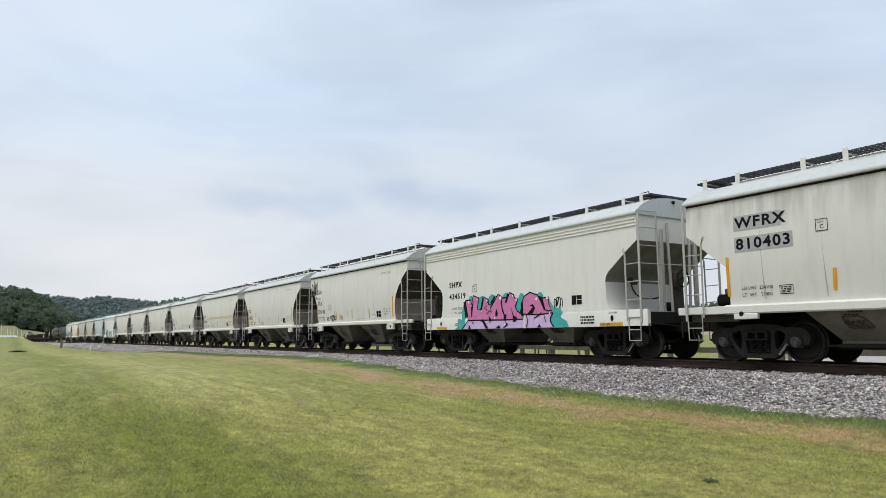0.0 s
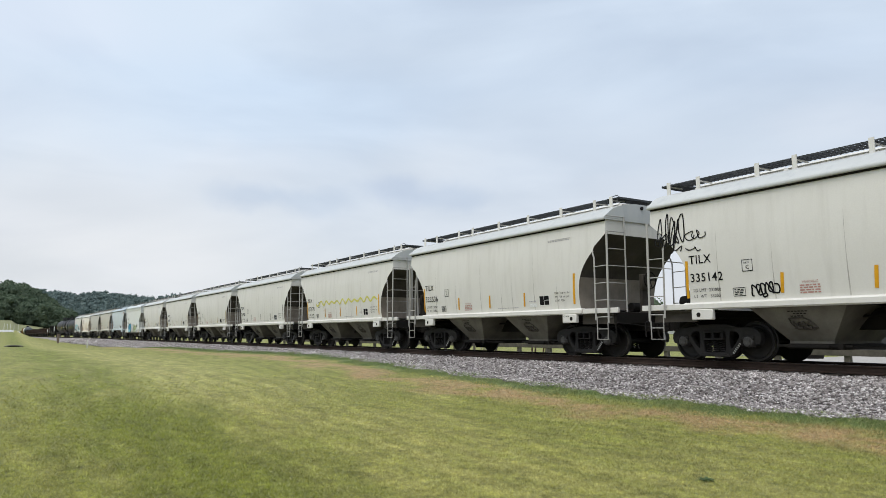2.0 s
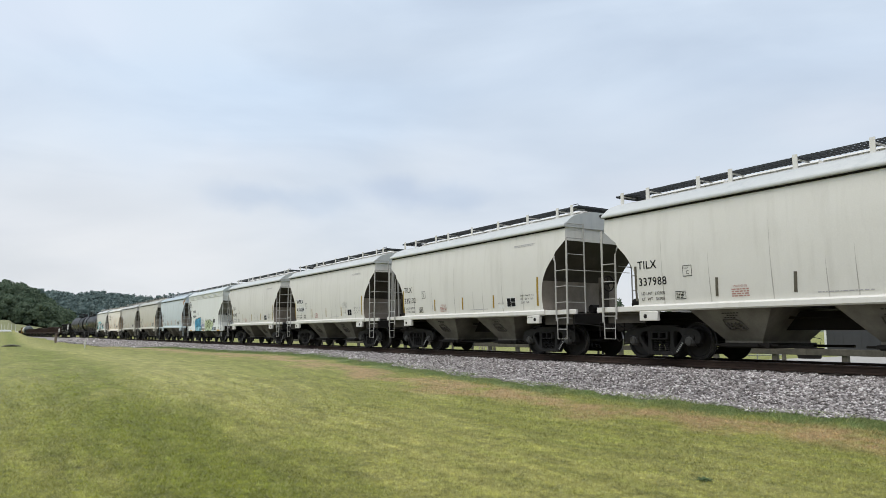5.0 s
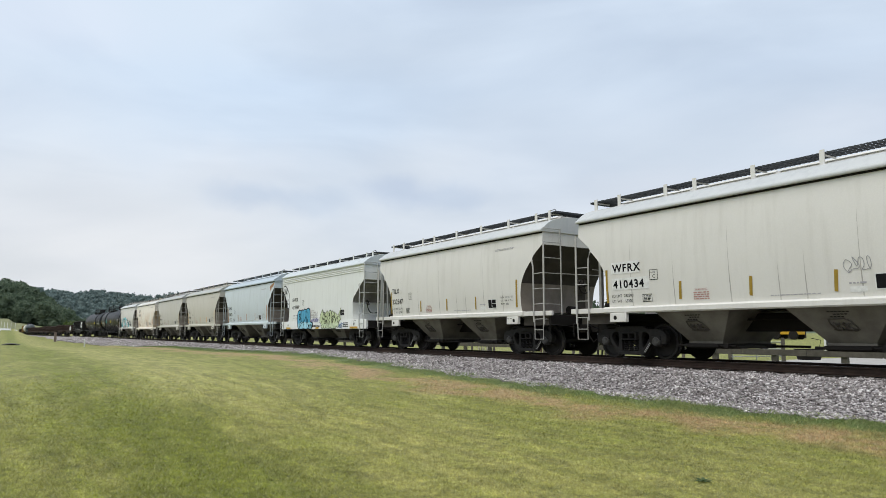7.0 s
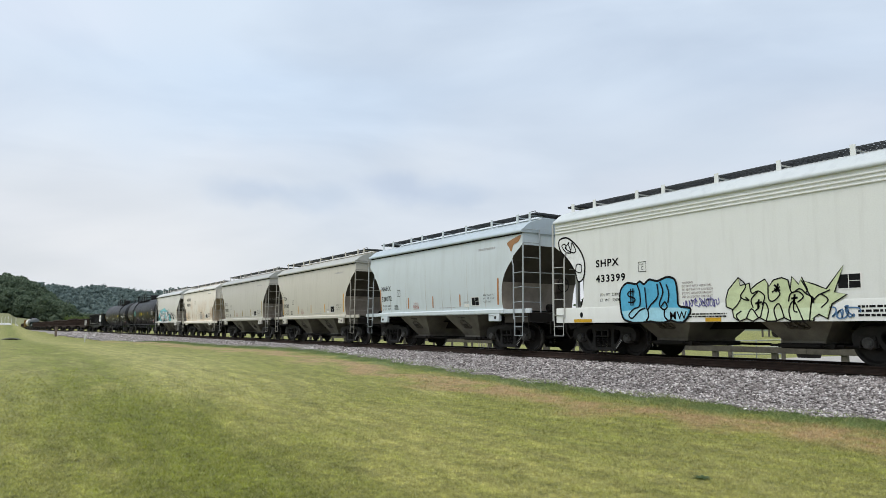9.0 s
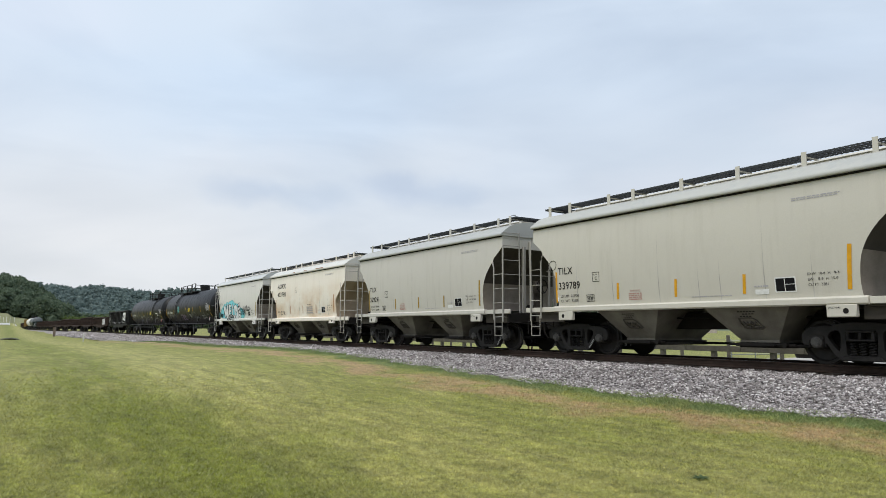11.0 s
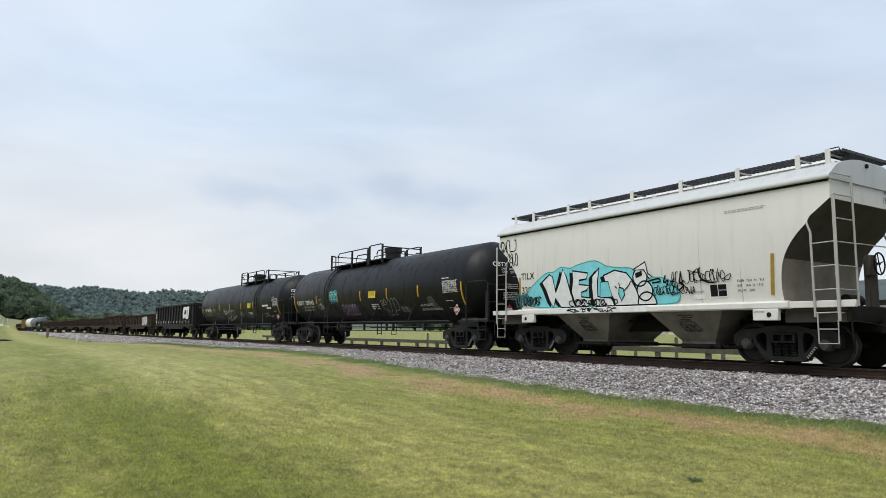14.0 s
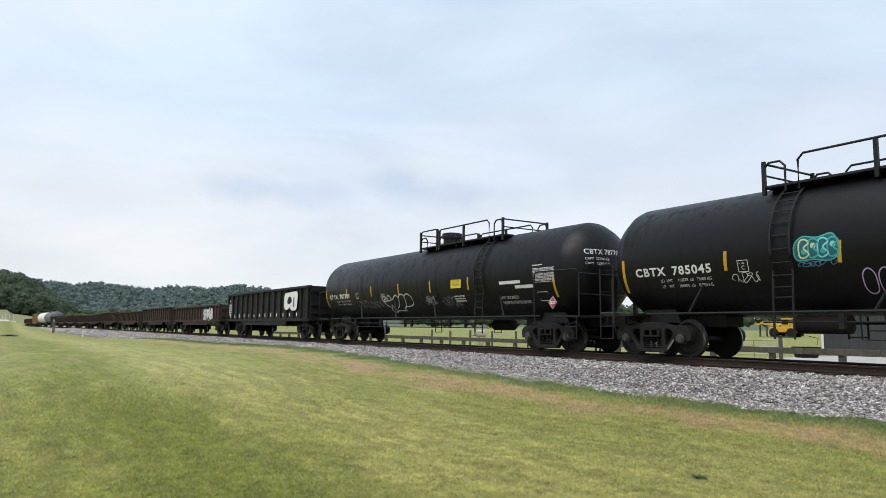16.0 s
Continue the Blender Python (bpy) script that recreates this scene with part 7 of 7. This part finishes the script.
def woods(name, x, y, high, leaves, mat, label, low=0.30, size=1.0):
    """Uneven crowns of many leafy sprays round three dark inner lobes each, standing on the land."""
    n = len(x)
    high = high * rng.uniform(0.65, 1.25, n)
    z = land(x, y)
    lobes = np.arange(n).repeat(3)
    up = np.tile([0.22, 0.48, 0.72], n) * (1 - low) + low + rng.uniform(-0.05, 0.05, 3 * n)
    reach = high[lobes] * np.tile([0.27, 0.26, 0.18], n) * rng.uniform(0.8, 1.2, 3 * n)
    mid = np.stack([x[lobes], y[lobes], z[lobes] + high[lobes] * up], -1) + rng.uniform(-0.12, 0.12, (3 * n, 3)) * high[lobes, None]
    core = BALL_V[None] * rng.uniform(0.8, 1.1, (3 * n, len(BALL_V), 1)) * reach[:, None, None] * 0.86 + mid[:, None]
    k = rng.integers(0, 3 * n, leaves * n)
    way = rng.normal(0, 1, (len(k), 3))
    way[:, 2] = np.abs(way[:, 2]) * 0.9 - 0.25
    way = way / np.linalg.norm(way, axis=1)[:, None]
    at = mid[k] + way * reach[k, None] * rng.uniform(0.85, 1.18, (len(k), 1))
    r = high[k // 3] * rng.uniform(0.035, 0.085, len(k)) * size
    leaf = turned(LEAF_V, len(k)) * r[:, None, None] + at[:, None]
    tris = np.concatenate([core[:, np.array(BALL_F)].reshape(-1, 3, 3), leaf[:, np.array(LEAF_F)].reshape(-1, 3, 3)])
    return soup(name, tris, [(0, 1, 2)], mat, label, "woods")


def polar(count, az0, az1, r0, r1):
    az, r = np.radians(rng.uniform(az0, az1, count)), rng.uniform(r0, r1, count)
    return -r * np.sin(az), r * np.cos(az)


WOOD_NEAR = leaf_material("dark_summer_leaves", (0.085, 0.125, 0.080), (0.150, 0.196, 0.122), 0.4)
# paler and bluer than the near leaves: distance haze mixed into the colour
WOOD_FAR = leaf_material("hazed_far_leaves", (0.135, 0.190, 0.182), (0.190, 0.248, 0.228), 0.25)
woods("near_woods", *polar(900, 85.8, 95, 592, 735), 14.5, 170, WOOD_NEAR, "dense dark green woods on the near hillside", 0.05)
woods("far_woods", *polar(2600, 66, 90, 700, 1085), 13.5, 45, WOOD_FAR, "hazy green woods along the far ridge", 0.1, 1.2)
woods("foothill_woods", *polar(420, 74, 88, 590, 680), 11.0, 100, WOOD_NEAR, "dark green woods at the foot of the ridge", 0.05)
_x = rng.uniform(-330, 60, 300)
woods("tree_line", _x, rng.uniform(178, 205, 300), 10.0, 110, WOOD_NEAR, "dark green tree line behind the pasture")
_x = rng.uniform(-330, -200, 60)
woods("bushes", _x, 26 + rng.uniform(-5, 12, 60), 4.5, 90, leaf_material("bright_bush_leaves", (0.07, 0.11, 0.03), (0.13, 0.17, 0.05)), "bright green bushes behind the track")

# ---- behind the track: fences, gate, pasture animals and sheds ----
OLD_WOOD = plain("weathered_grey_wood", (0.085, 0.078, 0.066), (0.15, 0.135, 0.115), 4.0, 0.85, 0.0, 0.4, 0.01)
GALV = plain("galvanised_tube", (0.42, 0.43, 0.44), (0.30, 0.31, 0.32), 6.0, 0.45, 0.7)


def ground_at(x, y):
    return float(land(x, y))


def guard_fence():
    top, y = 0.15, 22.0
    f = tagged(new("guard_fence"), "low weathered wooden rail fence behind the track", "fence")
    for k in range(30):
        x = -18.37 + 2.3 * (k - 20)
        part("post", Shape().box(x - 0.09, x + 0.09, y - 0.08, y + 0.08, ground_at(x, y) - 0.1, top - 0.02), OLD_WOOD, f, bevel=0.01)
        part("board", Shape().box(x - 1.14, x + 1.14, y - 0.12, y - 0.083, top - 0.2, top), OLD_WOOD, f, bevel=0.006)
    return f


def post_fence():
    y = 25.0
    f = tagged(new("wire_fence"), "tall weathered fence posts with wire round the pasture", "fence")
    for k in range(12):
        x = -15.3 - 2.28 * k
        part("post", Shape().lathe([(ground_at(x, y) - 0.1, 0.075), (0.5 + 0.06 * math.sin(k * 3.1), 0.07), (0.52 + 0.06 * math.sin(k * 3.1), 0.05)], 8, "z", (x, y, 0)), OLD_WOOD, f)
    for z in (-0.4, 0.0, 0.35):
        part("wire", Shape().rod([(-40.4, y, z - 0.05), (-17.6, y, z)], 0.006, 4), GALV, f)
    return f


def tube_gate():
    f = tagged(new("gate"), "galvanised tube gate standing in the pasture fence", "gate")
    a, b = Vector((-17.5, 25.0, 0)), Vector((-15.45, 25.2, 0))
    for z in (-0.75, -0.5, -0.25, 0.02, 0.28):
        part("bar", Shape().rod([a + Vector((0, 0, z)), b + Vector((0, 0, z + 0.08))], 0.022), GALV, f)
    for t in (0.02, 0.5, 0.98):
        p = a.lerp(b, t)
        part("upright", Shape().rod([p + Vector((0, 0, -0.8)), p + Vector((0, 0, 0.36))], 0.022), GALV, f)
    return f


def horse(x, y, facing, coat, label):
    """A grazing horse in its parts, built facing +x."""
    h = tagged(new("horse"), label, "animal", "horses in the pasture")
    mat = plain("coat_of_" + label.split()[0] + "_horse", coat, tuple(0.6 * q for q in coat), 3.0, 0.6)
    part("body", Shape().lathe([(-0.82, 0.08), (-0.78, 0.24), (-0.55, 0.34), (-0.1, 0.33), (0.3, 0.33), (0.6, 0.29), (0.78, 0.2), (0.85, 0.08)], 16, "x", (0, 0, 1.12)), mat, h)
    part("neck", Shape().rod([(0.62, 0, 1.2), (0.95, 0, 1.28), (1.22, 0, 1.12), (1.4, 0, 0.95)], 0.14, 10), mat, h)
    part("head", Shape().lathe([(0, 0.05), (0.06, 0.12), (0.3, 0.10), (0.52, 0.07), (0.56, 0.03)], 10, "x", (1.36, 0, 0.98)), mat, h)
    for xx, yy in ((-0.6, -0.16), (-0.55, 0.16), (0.55, -0.16), (0.5, 0.16)):
        part("leg", Shape().rod([(xx, yy, 1.0), (xx + 0.03, yy, 0.55), (xx - 0.02, yy, 0.1), (xx + 0.02, yy, 0.0)], 0.065, 8), mat, h)
    part("tail", Shape().rod([(-0.82, 0, 1.2), (-0.95, 0, 1.05), (-0.98, 0, 0.6)], 0.05, 6), mat, h)
    h.matrix_basis = pose(x, y, ground_at(x, y), 0, 0, facing)
    return h


def shed(x0, x1, y, z0, z1, wall, roof, label, deep=5.0):
    s = tagged(new("shed"), label, "shed")
    x0, x1 = x0 * y, x1 * y
    z0 = ground_at((x0 + x1) / 2, y) - 0.2
    part("wall", Shape().box(x0, x1, y, y + deep, z0, z1 - 0.4), wall, s, bevel=0.02)
    part("roof", Shape().prism([(x0 - 0.3, z1 - 0.42), (x1 + 0.3, z1 - 0.42), (x1 + 0.3, z1 - 0.2), (x0 - 0.3, z1)], y - 0.4, y + deep + 0.4), roof, s)
    part("door", Shape().box(x0 + 0.55 * (x1 - x0), x0 + 0.55 * (x1 - x0) + 0.95, y - 0.03, y - 0.002, z0 + 0.2, z0 + 2.0), UNDER, s)
    return s


guard_fence()
post_fence()
tube_gate()
horse(-30.2, 31.0, 0, (0.030, 0.028, 0.027), "black horse grazing in the pasture")
horse(-53.0, 38.2, 170, (0.52, 0.47, 0.40), "pale cream horse grazing in the pasture")
horse(-40.8, 34.5, 8, (0.085, 0.045, 0.032), "brown horse grazing in the pasture")
WHITE_WALL = plain("white_painted_siding", (0.74, 0.74, 0.72), (0.6, 0.61, 0.6), 1.5, 0.6)
BEIGE_WALL = plain("pinkish_beige_siding", (0.66, 0.56, 0.50), (0.56, 0.48, 0.43), 1.5, 0.6)
TIN = plain("grey_tin_roof", (0.45, 0.46, 0.48), (0.35, 0.36, 0.38), 1.2, 0.4, 0.5)
shed(-0.884, -0.843, 150, 0.3, 2.35, WHITE_WALL, TIN, "small white shed beyond the pasture")
shed(-0.81, -0.747, 150, -0.3, 2.3, BEIGE_WALL, TIN, "pale long shed beyond the pasture")
shed(-1.063, -1.026, 150, 1.2, 3.8, WHITE_WALL, TIN, "small white pavilion beyond the pasture")


def loader(x, y):
    """A yellow wheel loader with its arm raised."""
    yellow = plain("yellow_machine_paint", (0.62, 0.36, 0.03), (0.48, 0.28, 0.03), 1.5, 0.5)
    m = tagged(new("loader"), "yellow construction loader parked beyond the pasture", "machine")
    part("chassis", Shape().box(-2.4, 2.2, -1.0, 1.0, 0.8, 1.7), yellow, m, bevel=0.08)
    part("cab", Shape().box(-0.4, 1.1, -0.9, 0.9, 1.7, 3.1), yellow, m, bevel=0.06)
    part("cab_window", Shape().box(-0.2, 0.9, -0.93, -0.905, 2.1, 2.9), UNDER, m)
    part("arm", Shape().prism([(-1.0, 1.6), (-0.8, 2.0), (-3.8, 2.6), (-5.2, 2.1), (-5.1, 1.9), (-3.8, 2.25)], -0.5, 0.5), yellow, m)
    for q in (-1.6, 1.4):
        for e in (-1, 1):
            w = part("wheel", Shape().lathe([(e * 0.75, 0.3), (e * 0.8, 0.75), (e * 1.2, 0.75), (e * 1.25, 0.35), (e * 1.22, 0.0)], 20, "y", (q, 0, 0.75)), UNDER, m)
    m.matrix_basis = pose(x, y, ground_at(x, y))
    return m


loader(-66.2, 110)


def open_barn(x0, x1, y):
    b = tagged(new("open_barn"), "dark open pole barn with a tan roof", "barn")
    z0 = ground_at((x0 + x1) / 2, y)
    for k in range(5):
        x = x0 + (x1 - x0) * k / 4
        part("post", Shape().box(x - 0.12, x + 0.12, y - 0.12, y + 0.12, z0 - 0.1, z0 + 2.0), OLD_WOOD, b)
    part("back_wall", Shape().box(x0, x1, y + 5, y + 5.15, z0 - 0.1, z0 + 2.1), OLD_WOOD, b)
    part("roof", Shape().prism([(x0 - 0.5, z0 + 2.0), (x1 + 0.5, z0 + 2.0), (x1 - 1, z0 + 2.7), (x0 + 1, z0 + 2.7)], y - 0.6, y + 5.6), plain("tan_roof", (0.5, 0.38, 0.2), (0.4, 0.3, 0.17), 1.0), b)
    return b


open_barn(-73.5, -68.5, 114)


def grey_building():
    b = tagged(new("building"), "dark grey sided outbuilding beside the gravel drive", "building")
    wall = plain("dark_grey_siding", (0.050, 0.051, 0.055), (0.062, 0.063, 0.068), 0.8, 0.7)
    x0, x1, y0, y1, z0, z1 = -27.4, -8.0, 50.0, 62.0, -1.2, 3.1
    part("wall", Shape().box(x0, x1, y0, y1, z0, z1), wall, b)
    for k in range(int((x1 - x0) / 0.6)):
        part("batten", Shape().box(x0 + 0.6 * k, x0 + 0.6 * k + 0.05, y0 - 0.012, y0 - 0.002, z0, z1), wall, b)
    part("roof", Shape().bar([(y0 - 0.5, z1 - 0.05), (y1 + 0.5, z1 - 0.05), ((y0 + y1) / 2, z1 + 1.8)], x0 - 0.4, x1 + 0.4), plain("dark_green_roof", (0.045, 0.06, 0.055), (0.06, 0.075, 0.07), 0.8, 0.5), b)
    part("corner_trim", Shape().box(x0 - 0.06, x0 + 0.1, y0 - 0.06, y0 - 0.032, z0, z1), WHITE_WALL, b)
    return b


grey_building()
trough = tagged(new("water_trough"), "black round stock water trough in the pasture", "trough")
_tx, _ty = -21.2, 37.0
part("tub", Shape().lathe([(0.0, 0.55), (0.5, 0.72), (0.58, 0.74), (0.58, 0.66), (0.2, 0.6)], 24, "z", (_tx, _ty, ground_at(_tx, _ty) + 0.25)), UNDER, trough)
part("handle", Shape().rod([(_tx + 0.6, _ty, 0.0), (_tx + 0.7, _ty, 0.35), (_tx + 0.2, _ty, 0.45)], 0.02), UNDER, trough)
DRIVE = plain("pale_gravel_drive", (0.36, 0.345, 0.32), (0.45, 0.43, 0.41), 1.5, 0.9, 0.0, 0.5, 0.02)
_dx, _dy = np.linspace(-24, 30, 40), np.linspace(35, 48, 16)
tagged(new("gravel_drive", grid_mesh("gravel_drive", _dx, _dy, lambda a, b: land(a, b) + 0.06, DRIVE)), "pale gravel drive beside the outbuilding", "drive", kind="structure")

# ---- down the line: marker posts, cabinet, culvert and the far road ----


def marker_post():
    m = tagged(new("marker_post"), "white wooden marker post leaning beside the ballast", "post")
    part("shaft", Shape().box(-0.05, 0.05, -0.05, 0.05, -0.1, 0.86), WHITE_WALL, m, bevel=0.01)
    part("cap", Shape().box(-0.09, 0.09, -0.02, 0.02, 0.66, 0.84), WHITE_WALL, m, bevel=0.005)
    m.matrix_basis = pose(-86.6, 8.0, ground_at(-86.6, 8.0), 0, 6, 0)
    return m


def cabinet():
    c = tagged(new("signal_cabinet"), "weathered brown signal cabinet on a post by the track", "cabinet")
    brown = plain("weathered_brown_box", (0.17, 0.13, 0.11), (0.24, 0.19, 0.16), 3.0, 0.8)
    part("box", Shape().box(-0.22, 0.22, -0.2, 0.2, 0.3, 1.62), brown, c, bevel=0.02)
    part("roof", Shape().box(-0.26, 0.26, -0.25, 0.25, 1.62, 1.69), brown, c, bevel=0.01)
    part("base", Shape().box(-0.19, 0.19, -0.17, 0.17, -0.2, 0.3), brown, c)
    c.matrix_basis = pose(-145.0, 8.6, ground_at(-145.0, 8.6))
    return c


def culvert():
    c = tagged(new("culvert"), "dark drainage culvert mouth in the grass", "culvert")
    stone = plain("mossy_concrete", (0.14, 0.14, 0.11), (0.2, 0.2, 0.15), 2.0, 0.9)
    g = ground_at(-112, 1.2)
    arch = lambda w, h: [(w * math.cos(q), -0.2 + h * math.sin(q)) for q in np.linspace(0, math.pi, 14)]
    part("headwall", Shape().bar(arch(1.3, 0.42), -1.6, 0.0), stone, c, bevel=0.04)
    part("opening", Shape().bar(arch(0.95, 0.30), 0.004, 0.02), UNDER, c)
    c.matrix_basis = pose(-112, 1.4, g + 0.05)
    return c


marker_post()
cabinet()
culvert()
ROAD = plain("pale_road_surface", (0.46, 0.46, 0.45), (0.55, 0.55, 0.54), 0.6, 0.85)
_rx, _ry = np.linspace(-311, -297, 6), np.linspace(-160, 5.5, 60)
tagged(new("road", grid_mesh("road", _rx, _ry, lambda a, b: land(a, b) + 0.12, ROAD)), "pale country road below the grassy bank", "road", kind="structure")
_post = mesh_of("white_pole", Shape().lathe([(-0.2, 0.05), (3.0, 0.045), (3.05, 0.02)], 8, "z"), WHITE_WALL)
for k, (yy, hh) in enumerate(((0.2, 1.0), (1.1, 0.9), (2.0, 0.95), (3.0, 0.85), (4.2, 0.9), (-1.6, 1.5))):
    p = new("white_pole", _post)
    p.matrix_basis = pose(-272, yy, ground_at(-272, yy)) @ Matrix.Diagonal((1, 1, hh, 1))
    tagged(p, "white roadside pole near the grassy bank", "pole", "white poles by the road")


def gone(t):
    """How far the train has rolled after t seconds, gathering a little speed."""
    return SPEED * t + 0.0015 * t * t


def motions():
    """The whole train rolls by at a nearly even pace; its wheels turn."""
    for car, start in movers:
        rows = []
        for k in range(17):
            x = start + gone(k)
            turn = math.degrees(math.atan2(bend(x + 4) - bend(x - 4), 8))
            rows.append((float(k), pose(x, TRACK_Y + bend(x), rise(x), 0, 0, turn + (180 if car in TURNED else 0))))
        walk(car, rows)
        if start < -235:
            continue
        way = -1 if car in TURNED else 1
        for o in car.children_recursive:
            if o.name.startswith("wheelset"):
                at = o.location.copy()
                spin = [(k / 30, pose(*at, 0, math.degrees(way * gone(k / 30) / WHEEL_R) % 360, 0)) for k in range(481)]
                walk(o, spin)


motions()
